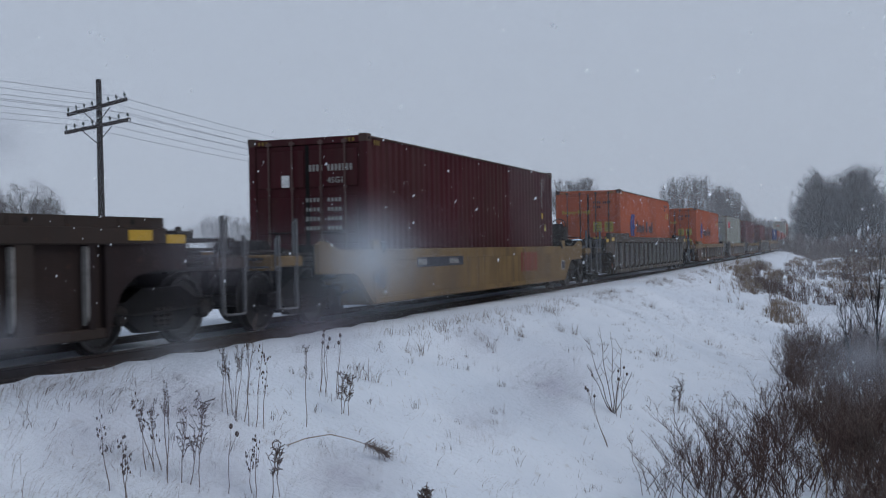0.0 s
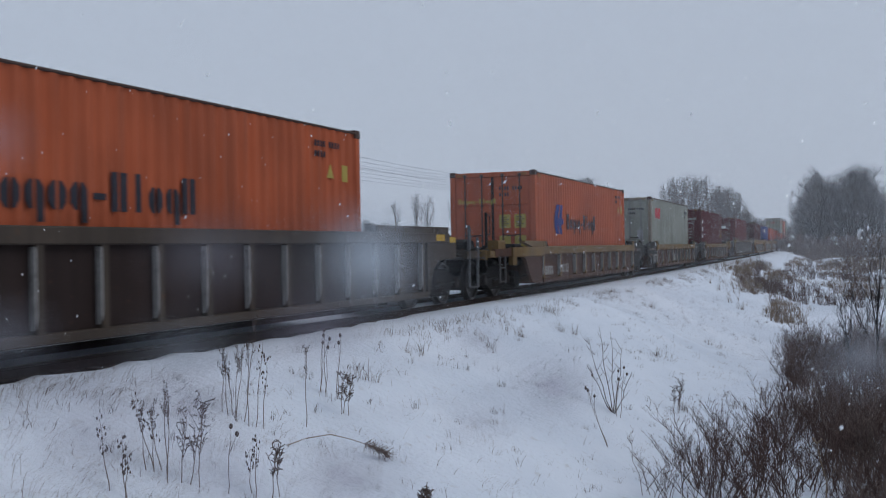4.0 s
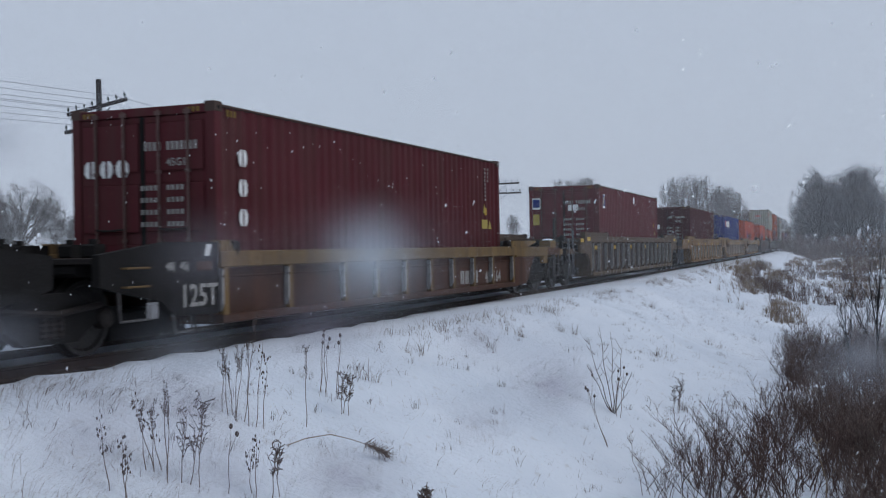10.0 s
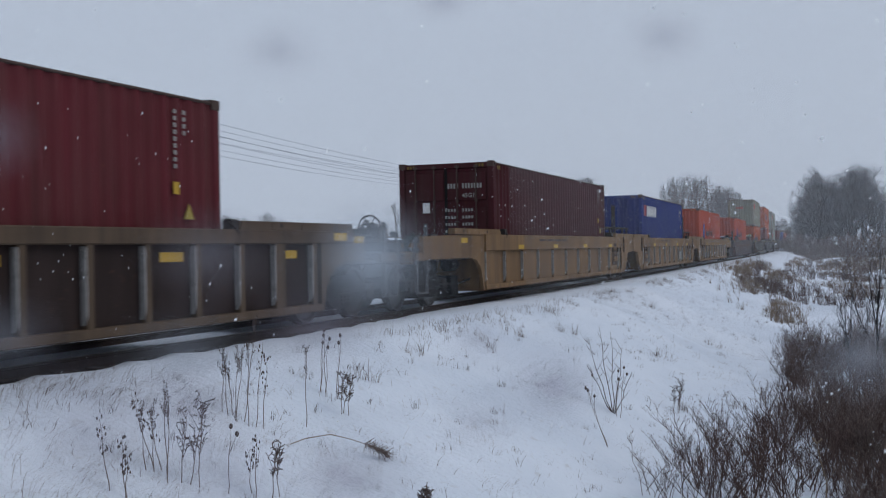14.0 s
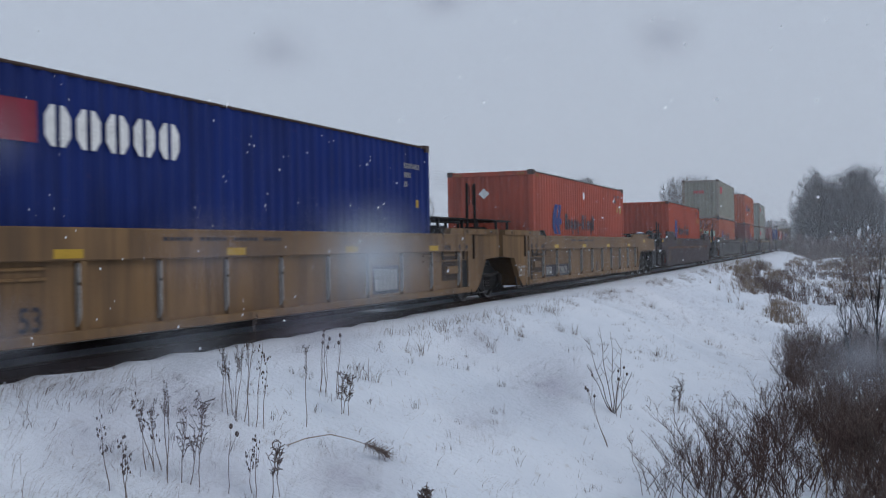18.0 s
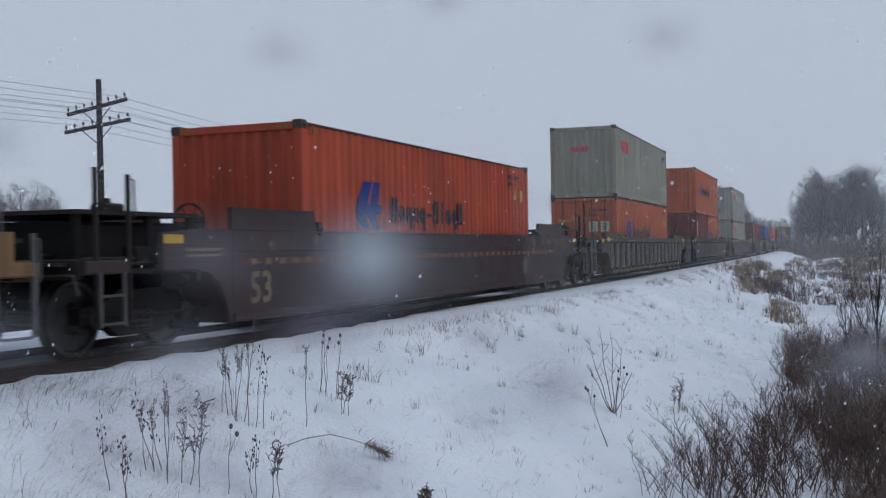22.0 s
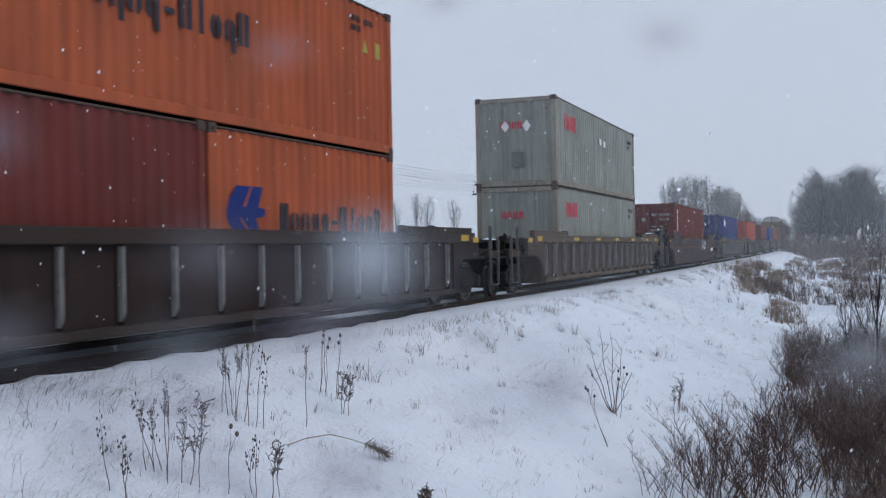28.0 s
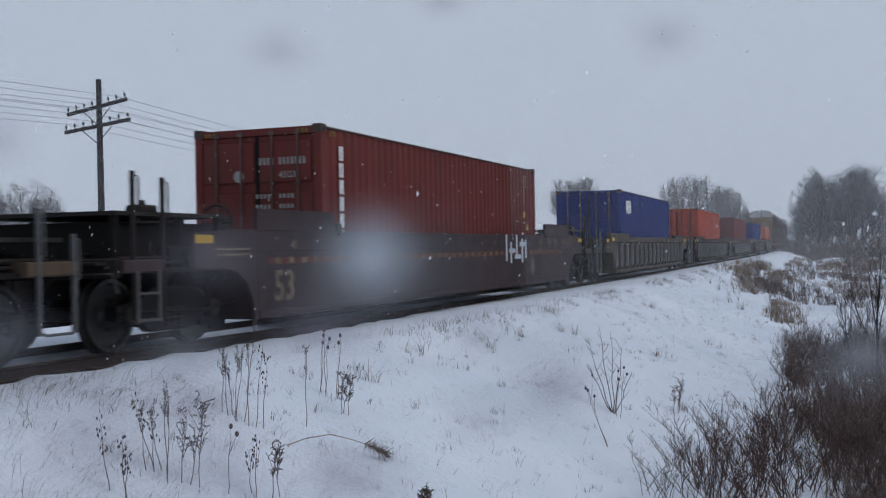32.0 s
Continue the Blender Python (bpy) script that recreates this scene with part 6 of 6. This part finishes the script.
def blades(name, label, spots, mat, seed, tall, wide, droop, sweep=None):
    """Grass blades on given spots, one object of stuff."""
    rng = random.Random(seed)
    v, f = [], []
    for x, y, k in spots:
        z = float(ground_z(x, y))
        for _ in range(k):
            a, h = rng.uniform(0, 2 * math.pi) if sweep is None else sweep + rng.gauss(0, 0.5), tall * rng.uniform(0.4, 1.0)
            bx, by = x + rng.gauss(0, 0.05), y + rng.gauss(0, 0.05)
            dx, dy = math.cos(a), math.sin(a)
            w = wide * rng.uniform(0.6, 1.2)
            l = droop * h * rng.uniform(0.2, 1.0)
            n, arch = len(v), 0.9 if droop > 1.5 else 0.25
            for q, g in enumerate((0.0, 0.35, 0.7, 1.0)):
                o, k2 = l * g ** 1.5, w * (1 - 0.75 * g)
                zz = z - 0.02 + h * ((1 + arch * 0.6) * g - arch * 0.9 * g * g)
                v += [(bx + dx * o - dy * k2, by + dy * o + dx * k2, zz), (bx + dx * o + dy * k2, by + dy * o - dx * k2, zz)]
            f += [(n + q, n + q + 1, n + q + 3, n + q + 2) for q in (0, 2, 4)]
    me = bpy.data.meshes.new(name)
    me.from_pydata(v, [], f)
    me.materials.append(mat)
    return tagged(new(name, me), label, "grass", kind="stuff")


BROKEN = ((2.3, 8.2, 9), (2.2, 8.55, 9), (2.05, 8.9, 7), (1.95, 9.2, 5), (2.8, 8.2, 6), (2.75, 8.5, 5))  # x, y and how many


def grass():
    rng = random.Random(9)
    spots = []
    for _ in range(4200):
        y = 6 + 70 * rng.random() ** 1.7
        u = rng.uniform(2.2, 7.5)
        if math.sin(0.9 * u + 0.35 * y) + math.sin(0.6 * y - 1.1 * u) + rng.gauss(0, 0.45) > 1.0:
            spots.append((u + float(line_x(y)), y, rng.choice((1, 1, 2, 3))))
    blades("grass", "sparse dry grass blades poking through the snow", spots, STRAW, 1, 0.15, 0.0016, 1.3)
    spots = []
    for _ in range(520):
        y = 7 + 45 * rng.random() ** 1.5
        u = rng.uniform(2.6, 7.0)
        spots.append((u + float(line_x(y)), y, rng.choice((5, 8, 12))))
    blades("grass_tufts", "small brown grass tufts in the snow", spots, SEED, 2, 0.13, 0.0026, 1.2)
    spots, fringe = [], []
    for _ in range(3400):
        y = rng.uniform(41, 86)
        u = max(4.0, 6.4 - 0.115 * (y - 43)) + rng.gauss(0, 0.7)
        if noise.noise((u * 0.8, y * 0.16, 1.0)) + rng.gauss(0, 0.12) > -0.12:
            spots.append((u + float(line_x(y)), y, rng.choice((2, 3, 5))))
    for _ in range(5200):
        y = rng.uniform(96, 168)
        u = rng.uniform(7.0, 24.0)
        if noise.noise((u * 0.2, y * 0.05, 4.0)) + rng.gauss(0, 0.12) > -0.1:
            spots.append((u + float(line_x(y)), y, 4))
    for _ in range(900):
        y = rng.uniform(14, 60)
        u = 2.95 + rng.gauss(0, 0.18)
        if noise.noise((u, y * 0.4, 5.0)) > 0.0:
            fringe.append((u + float(line_x(y)), y, rng.choice((2, 3, 5, 7))))
    for _ in range(9000):
        y = rng.uniform(52, 200)
        u = rng.uniform(4.6, 11 + 0.03 * y)
        if noise.noise((u * 0.35, y * 0.06, 7.0)) + rng.gauss(0, 0.1) > 0.02:
            spots.append((u + float(line_x(y)), y, 4))
    blades("dead_grass", "tall brown dead grass on the far bank and field", spots, plain("brown dead grass", (0.20, 0.15, 0.11), 0.9, 0.5), 3, 0.42, 0.011, 1.0)
    blades("crest_grass", "ragged dry grass along the crest of the snowy bank", fringe, WEED, 8, 0.19, 0.003, 1.2)
    spots = [(x + rng.gauss(0, 0.1), y + rng.gauss(0, 0.12), 14) for x, y in ((3.61, 12.15), (3.35, 14.36), (3.59, 16.88), (3.73, 29.8), (3.02, 22.3), (3.26, 19.1), (3.74, 21.0), (5.57, 28.0), (5.4, 23.0), (6.4, 19.1), (6.98, 20.6)) for _ in range(3)]
    blades("grass_clumps", "brown clumps of dead grass on the snowy bank", spots, WEED, 11, 0.3, 0.003, 1.0)
    spots = [(x + rng.gauss(0, 0.07), y + rng.gauss(0, 0.1), 2) for x, y, k in BROKEN for _ in range(k)]
    blades("bent_grass", "dark broken grass stems lying bent on the snow", spots, WEED, 4, 0.2, 0.0032, 3.0, 0.45)
    for name, count, floor, tall, droop, seed in (("fine_grass", 2600, 0.02, 0.2, 3.2, 6), ("upright_grass", 700, 0.1, 0.36, 1.6, 7)):
        spots = []
        for _ in range(count):
            x, y = rng.uniform(1.7, 5.4), rng.uniform(5.0, 9.6)
            if noise.noise((x * 1.1, y * 0.9, 11.0 + seed)) + rng.gauss(0, 0.12) - 0.09 * max(0, x - 3.2) > floor:
                spots.append((x, y, rng.choice((1, 2, 3, 4))))
        blades(name, "fine red-brown grass stems arching over the snow", spots, plain("red-brown grass", (0.17, 0.115, 0.095), 0.9, 0.4), seed, tall, 0.0017, droop, 0.35)
    spots = []
    for _ in range(1500):
        y = 8 + 34 * rng.random() ** 1.3
        u = rng.uniform(2.7, 6.6)
        if noise.noise((u * 1.1, y * 0.5, 21.0)) + rng.gauss(0, 0.1) > 0.12:
            spots.append((u + float(line_x(y)), y, rng.choice((2, 3, 4))))
    blades("slope_grass", "short swept brown grass on the snowy slope", spots, WEED, 16, 0.14, 0.0024, 2.0, 0.6)


grass()


def weed(x, y, height, kind, seed, label, lean=(0.0, 0.0), stems=1, spread=0.1):
    """A dead weed: stalks and its seed heads. kind: spray, knobs, spike, branchy."""
    rng = random.Random(seed)
    w = thing("dead_weed", label, "weed", "dead weeds", pose(x, y, float(ground_z(x, y))))
    for s in range(stems):
        h = height * (1 if s == 0 else rng.uniform(0.65, 0.98))
        bx, by = (0, 0) if s == 0 else (rng.uniform(-spread, spread), rng.uniform(-spread, spread))
        lx, ly = lean[0] + rng.gauss(0, 0.05), lean[1] + rng.gauss(0, 0.05)
        pts = [Vector((bx + lx * f * h + 0.01 * math.sin(9 * f + s), by + ly * f * h, -0.05 + (h + 0.05) * f)) for f in (0, 0.2, 0.4, 0.6, 0.8, 1.0)]
        stalk = part("stalk", Shape().tube([tuple(p) for p in pts], [0.0042, 0.004, 0.0035, 0.003, 0.0022, 0.0015], 5), WEED, w)
        head = Shape()
        if kind == "spray":
            tips = [(rng.uniform(0, 2 * math.pi), rng.uniform(0.6, 0.95), rng.uniform(0.5, 1.0)) for _ in range(6)]
            for a, f, k in tips + [(0.0, 0.78, 0.0)]:
                p = Vector((bx + lx * f * h, by + ly * f * h, h * f))
                e = p + Vector((math.cos(a) * 0.05 * k, math.sin(a) * 0.05 * k, 0.09 + 0.08 * (1 - k))) * (0.7 + 0.5 * rng.random())
                head.tube([tuple(p), tuple(p.lerp(e, 0.5) + Vector((0.006 * rng.uniform(-1, 1), 0, 0.008))), tuple(e)], [0.0018, 0.0016, 0.001], 4)
                for _ in range(11):
                    g = p.lerp(e, rng.uniform(0.25, 1.05)) + Vector((rng.gauss(0, 0.006), rng.gauss(0, 0.006), rng.gauss(0, 0.006)))
                    bit = Vector((rng.uniform(-1, 1), rng.uniform(-1, 1), rng.uniform(-0.2, 1.0))).normalized() * rng.uniform(0.008, 0.02)
                    head.tube([tuple(g), tuple(g + bit * 0.5), tuple(g + bit)], [0.001, 0.0042, 0.0012], 4)
        elif kind == "knobs":
            for q in range(1 if s else 2):
                p = pts[5] if q == 0 else pts[4] + Vector((0.05, 0.02, 0.06))
                if q:
                    head.tube([tuple(pts[3]), tuple(p)], [0.003, 0.002], 4)
                head.turned([(-0.025, 0.004), (-0.015, 0.014), (0.0, 0.018), (0.015, 0.014), (0.026, 0.004)], 2, 7, tuple(p))
        elif kind == "spike":
            for q in range(16):
                f = rng.uniform(0.45, 1.0)
                p = Vector((bx + lx * f * h, by + ly * f * h, h * f))
                a = rng.uniform(0, 2 * math.pi)
                e = p + Vector((math.cos(a) * 0.03, math.sin(a) * 0.03, 0.03))
                head.turned([(-0.014, 0.003), (0.0, 0.008), (0.014, 0.003)], 2, 6, tuple(e))
        else:
            for q in range(13):
                f = rng.uniform(0.3, 1.0)
                p = Vector((bx + lx * f * h, by + ly * f * h, h * f))
                a = rng.uniform(0, 2 * math.pi)
                e = p + Vector((math.cos(a) * 0.5, math.sin(a) * 0.5, 1.0)).normalized() * h * rng.uniform(0.15, 0.32)
                head.tube([tuple(p), tuple(p.lerp(e, 0.5)), tuple(e)], [0.003, 0.0025, 0.001], 4)
                for k in range(3):
                    g = p.lerp(e, rng.uniform(0.5, 1.0))
                    head.tube([tuple(g), tuple(g + Vector((rng.uniform(-1, 1), rng.uniform(-1, 1), rng.uniform(-0.3, 1))) * 0.04)], [0.003, 0.005], 4)
        tagged(part("seed_head", head, SEED, stalk), kind="stuff")
    return w


def sapling():
    """A small bare sapling: a few stems that fan out, with short side twigs."""
    rng, x, y = random.Random(15), 5.78, 16.41
    w = thing("sapling", "small leafless sapling fanning out of the snow bank", "sapling", m=pose(x, y, float(ground_z(x, y))))
    for lean, h in ((-0.34, 1.12), (-0.16, 1.32), (-0.02, 1.25), (0.14, 1.05), (0.42, 0.62), (-0.5, 0.7)):
        pts = [Vector((lean * h * f ** 0.8 + 0.015 * math.sin(11 * f + 9 * lean), 0.1 * lean * f + 0.02 * f, -0.05 + (h + 0.05) * f)) for f in (0, 0.2, 0.4, 0.6, 0.8, 1)]
        stem = part("stem", Shape().tube([tuple(p) for p in pts], [0.0085, 0.0075, 0.0062, 0.005, 0.0035, 0.0018], 5), TWIG, w)
        for q in range(5):
            f = rng.uniform(0.35, 0.95)
            i = min(int(f * 5), 4)
            p = pts[i].lerp(pts[i + 1], f * 5 - i)
            d = Vector((rng.choice((-1, 1)) * 0.6, rng.uniform(-0.5, 0.5), rng.uniform(0.6, 1.2))) * rng.uniform(0.08, 0.2)
            part("twig", Shape().tube([tuple(p), tuple(p + d * 0.5 + Vector((0, 0, -0.01))), tuple(p + d)], [0.0035, 0.003, 0.0015], 4), TWIG, stem)


def weeds():
    tall = "tall dead weed stalks with dark dried heads in snow"
    weed(3.62, 9.36, 1.08, "spray", 1, tall, (0.02, 0.06), 3, 0.09)
    weed(3.55, 9.30, 0.68, "spray", 2, tall, (0.0, 0.0), 4, 0.10)
    weed(3.72, 9.42, 0.86, "spike", 3, tall, (0.05, 0.04), 2, 0.06)
    weed(3.94, 10.07, 0.84, "spray", 4, "single dead goldenrod with a dark feathery head", (0.0, 0.0))
    weed(3.74, 10.89, 0.74, "knobs", 5, "dead weed stalks with round dark seed heads", (0.06, 0.03), 6, 0.13)
    weed(4.0, 10.75, 0.42, "branchy", 6, "small branching dead weed in snow", (0.1, 0.0), 3, 0.08)
    weed(4.04, 7.52, 0.82, "spray", 7, "branching brown dead weed in snow", (-0.05, 0.02), 4, 0.16)
    weed(4.2, 7.6, 0.66, "branchy", 8, "branching brown dead weed in snow", (0.12, 0.04), 3, 0.12)
    weed(3.92, 7.52, 0.64, "spike", 9, "leaning dead weed with dark seed pods", (-0.3, -0.05), 2, 0.05)
    weed(4.1, 6.9, 0.46, "spike", 10, "short dead weed with a dark spike", (0.0, 0.0), 2, 0.06)
    weed(4.0, 6.84, 0.56, "spike", 11, "short dead weed with a dark spike", (-0.12, 0.0), 1)
    weed(4.42, 7.84, 0.58, "knobs", 12, "single thin dead stalk in snow", (0.1, 0.05), 1)
    weed(4.61, 7.97, 0.52, "spike", 13, "thin dead stalks in snow", (0.0, 0.0), 2, 0.1)
    weed(4.72, 8.05, 0.45, "branchy", 14, "small drooping dead weed in snow", (0.05, 0.0), 2, 0.08)
    sapling()
    weed(5.9, 16.3, 0.75, "knobs", 16, "thin stalks with round dark seed heads", (0.12, 0.0), 4, 0.45)
    weed(6.17, 14.41, 0.8, "knobs", 17, "thin dead stalk with a dark seed head", (-0.3, 0.0), 2, 0.05)
    weed(6.35, 18.8, 0.6, "branchy", 18, "small branching dead weed in snow", (0.1, 0.0), 3, 0.1)
    weed(5.72, 9.2, 0.22, "branchy", 19, "small branching dead weed in snow", (0.0, 0.0), 4, 0.1)
    k = thing("bent_reed", "bent dead reed with a drooping feathery head on snow", "weed", "dead weeds", pose(4.15, 9.29, float(ground_z(4.15, 9.29))))
    pts = [(0, 0, 0), (0.12, 0.16, 0.05), (0.28, 0.40, 0.06), (0.42, 0.60, -0.02), (0.56, 0.80, -0.12), (0.66, 0.92, -0.22)]
    part("stalk", Shape().tube(pts, [0.006, 0.005, 0.005, 0.004, 0.003, 0.002], 5), STRAW, k)
    rng, head = random.Random(3), Shape()
    for q in range(220):
        f = rng.uniform(0.72, 1.0)
        i = min(int(f * 5), 4)
        p = Vector(pts[i]).lerp(Vector(pts[i + 1]), f * 5 - i)
        head.tube([tuple(p), tuple(p + Vector((rng.uniform(-0.03, 0.09), rng.uniform(-0.04, 0.1), rng.uniform(-0.09, 0.06))))], [0.003, 0.0012], 4)
    part("plume", head, WEED, k)


weeds()


# ---- falling snow and haze sheets ----
def haze_material():
    """Haze as a see-through sheet: lets most light through, scatters the rest."""
    m, n, l, b = material("haze sheet")
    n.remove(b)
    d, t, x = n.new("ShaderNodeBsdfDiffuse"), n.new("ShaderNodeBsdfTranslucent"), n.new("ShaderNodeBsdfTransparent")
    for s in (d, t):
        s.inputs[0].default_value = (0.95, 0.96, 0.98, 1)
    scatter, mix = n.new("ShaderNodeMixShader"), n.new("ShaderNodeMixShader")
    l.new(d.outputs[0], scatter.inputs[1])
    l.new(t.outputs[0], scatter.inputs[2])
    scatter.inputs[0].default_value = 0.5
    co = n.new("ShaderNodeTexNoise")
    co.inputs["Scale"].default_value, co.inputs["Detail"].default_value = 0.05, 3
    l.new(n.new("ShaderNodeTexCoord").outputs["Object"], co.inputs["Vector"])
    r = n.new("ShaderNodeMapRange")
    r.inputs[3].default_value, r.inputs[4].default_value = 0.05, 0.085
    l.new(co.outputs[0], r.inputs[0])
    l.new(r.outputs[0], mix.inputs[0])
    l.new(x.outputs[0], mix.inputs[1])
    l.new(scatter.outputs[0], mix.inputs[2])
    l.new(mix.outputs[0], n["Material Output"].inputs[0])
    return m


def snowfall():
    veil = haze_material()
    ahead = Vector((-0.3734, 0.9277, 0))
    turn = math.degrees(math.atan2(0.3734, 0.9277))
    # Added sheets across the view imitate the haze of distant falling snow.
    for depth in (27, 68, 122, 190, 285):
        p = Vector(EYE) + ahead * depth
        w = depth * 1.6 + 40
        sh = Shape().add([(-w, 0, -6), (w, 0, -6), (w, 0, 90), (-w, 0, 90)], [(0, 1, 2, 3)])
        solid("haze_sheet", sh, veil, "added see-through sheet imitating the haze of falling snow", "snowfall", kind="stuff", m=pose(p.x, p.y, 0, 0, 0, turn))
    rng = random.Random(12)
    v, f = [], []
    for _ in range(80000):
        x, y, z = rng.uniform(-12, 36), 4.5 + 36 * rng.random() ** 1.5, rng.uniform(-1.5, 46)
        r = rng.uniform(0.004, 0.0105)
        n = len(v)
        a, b, e = rng.uniform(0, 3), rng.uniform(0.6, 1.4), rng.uniform(0.4, 1.2)
        ca, sa = r * math.cos(a), r * math.sin(a)
        v += [(x + ca * b, y - r * 0.6, z + sa * b), (x - ca * b, y - r * 0.6, z - sa * b), (x - sa * e, y + r * 0.7, z + ca * e), (x + sa * e, y + r * 0.5, z - ca * e)]
        f += [(n, n + 1, n + 2), (n, n + 3, n + 1), (n + 1, n + 3, n + 2), (n + 2, n + 3, n)]
    me = bpy.data.meshes.new("snowflakes")
    me.from_pydata(v, [], f)
    me.materials.append(plain("snowflake white", (0.9, 0.92, 0.95), 0.8, 0.05))
    return tagged(new("snowflakes", me), "falling white snowflakes", "snowfall", kind="stuff")


FLAKES = snowfall()


# ---- melted snow on the lens's front glass ----
def drop_material(name, shade, share):
    """A thin film of water that blurs and scatters: clear at its rim, milky in the middle."""
    m, n, l, b = material(name)
    n.remove(b)
    d, t, x = n.new("ShaderNodeBsdfDiffuse"), n.new("ShaderNodeBsdfTranslucent"), n.new("ShaderNodeBsdfTransparent")
    for s in (d, t):
        s.inputs[0].default_value = (*shade, 1)
    scatter, mix = n.new("ShaderNodeMixShader"), n.new("ShaderNodeMixShader")
    l.new(d.outputs[0], scatter.inputs[1])
    l.new(t.outputs[0], scatter.inputs[2])
    scatter.inputs[0].default_value = 0.5
    g = n.new("ShaderNodeTexGradient")
    g.gradient_type = "SPHERICAL"
    l.new(n.new("ShaderNodeTexCoord").outputs["Object"], g.inputs[0])
    k = n.new("ShaderNodeMath")
    k.operation = "MULTIPLY"
    k.inputs[1].default_value = share
    power = n.new("ShaderNodeMath")
    power.operation = "POWER"
    power.inputs[1].default_value = 1.75
    ease = n.new("ShaderNodeMapRange")
    ease.interpolation_type = "LINEAR"
    ease.inputs[2].default_value = 1.0
    l.new(g.outputs["Fac"], ease.inputs[0])
    l.new(ease.outputs[0], power.inputs[0])
    l.new(power.outputs[0], k.inputs[0])
    l.new(k.outputs[0], mix.inputs[0])
    l.new(x.outputs[0], mix.inputs[1])
    l.new(scatter.outputs[0], mix.inputs[2])
    l.new(mix.outputs[0], n["Material Output"].inputs[0])
    return m


LATE_DROPS = []


def lens_drops():
    films = {k: drop_material("water film " + k, c, s) for k, c, s in (("bright", (0.72, 0.78, 0.84), 0.3), ("halo", (0.55, 0.58, 0.62), 0.28), ("pale", (0.5, 0.52, 0.56), 0.29), ("dull", (0.42, 0.43, 0.48), 0.29), ("faint", (0.42, 0.38, 0.44), 0.3), ("smudge", (0.40, 0.37, 0.43), 0.42), ("mist", (0.44, 0.42, 0.46), 0.29))}
    dome = Shape()
    n = 24
    for r, z in ((1.0, 0.0), (0.8, 0.06), (0.5, 0.12), (0.2, 0.15)):
        dome.v += [(r * math.cos(2 * math.pi * i / n), r * math.sin(2 * math.pi * i / n), z * 0.02) for i in range(n)]
    dome.f = [(k * n + i, k * n + (i + 1) % n, (k + 1) * n + (i + 1) % n, (k + 1) * n + i) for k in range(3) for i in range(n)] + [tuple(range(3 * n, 4 * n))]
    drops = [(-0.067, -0.006, 0.06, 0.058, "bright"), (-0.068, -0.008, 0.07, 0.068, "bright"), (-0.066, -0.007, 0.052, 0.056, "bright"), (0.388, -0.1, 0.06, 0.045, "pale"), (-0.215, -0.006, 0.085, 0.06, "mist"), (-0.066, -0.016, 0.13, 0.085, "halo"), (0.386, -0.1, 0.085, 0.06, "pale"), (-0.412, 0.103, 0.05, 0.05, "dull"), (-0.405, -0.083, 0.07, 0.055, "dull"),
             (-0.238, -0.098, 0.085, 0.06, "pale"), (-0.1, -0.205, 0.045, 0.04, "faint"), (0.105, -0.13, 0.04, 0.03, "faint"), (0.03, -0.085, 0.05, 0.03, "faint"), (0.03, -0.16, 0.05, 0.04, "faint"),
             (-0.235, -0.15, 0.09, 0.075, "smudge"), (-0.115, -0.08, 0.085, 0.06, "smudge"), (0.10, -0.125, 0.08, 0.06, "smudge"), (-0.2, -0.21, 0.1, 0.06, "smudge"), (-0.08, -0.215, 0.09, 0.055, "smudge"), (-0.33, -0.17, 0.11, 0.09, "smudge"),
             (-0.152, 0.184, 0.05, 0.035, "late"), (0.205, 0.197, 0.05, 0.035, "late"), (0.0, 0.228, 0.04, 0.02, "late")]
    for q, (a, b, rx, ry, kind) in enumerate(drops):
        d = 0.1 + 0.0015 * q
        m = CAM @ Matrix.Translation((a * d, b * d, -d)) @ Matrix.Diagonal((rx * d, ry * d, rx * d, 1))
        me = dome.mesh("water_drop", films["faint" if kind == "late" else kind])
        o = tagged(new("water_drop", me), "blurred drop of melted snow on the lens glass", "water drop", "drops on the lens")
        o.matrix_basis = m
        if kind == "late":
            LATE_DROPS.append((o, m))


lens_drops()


def motions():
    """The train comes on along the line, and its wheels turn."""
    times = [i * 0.8 for i in range(41)]
    for ob, s, z in TRAIN:
        rows = []
        for t in times:
            x, y, h = line_at(s - gone(t))
            rows.append((t, pose(x, y, z, 0, 0, math.degrees(h))))
        walk(ob, rows)
    place = {ob: s for ob, s, z in TRAIN}
    for w, car, at in AXLES:
        a = w.matrix_basis.translation.y
        rows, s0 = [], place[car] + at
        for i in range(0, 481):
            t = i / 15
            if -6 < s0 - gone(t) < 42:
                rows.append((t, pose(0, a, WHEEL_R, math.degrees((gone(t) / WHEEL_R) % (2 * math.pi)), 0, 0)))
        if rows:
            rows = [(0, rows[0][1])] * (rows[0][0] > 0) + rows + [(32, rows[-1][1])] * (rows[-1][0] < 32)
            walk(w, rows)
    walk(FLAKES, [(t, pose(-0.75 * t, 0, -1.25 * t)) for t in range(0, 33, 4)])
    for q, (o, m) in enumerate(LATE_DROPS):
        t = 12.1 + 0.1 * q
        walk(o, [(0, Matrix.Translation((0, 0, 0.3)) @ m), (t - 0.1, Matrix.Translation((0, 0, 0.3)) @ m), (t, m), (32, m)])


motions()
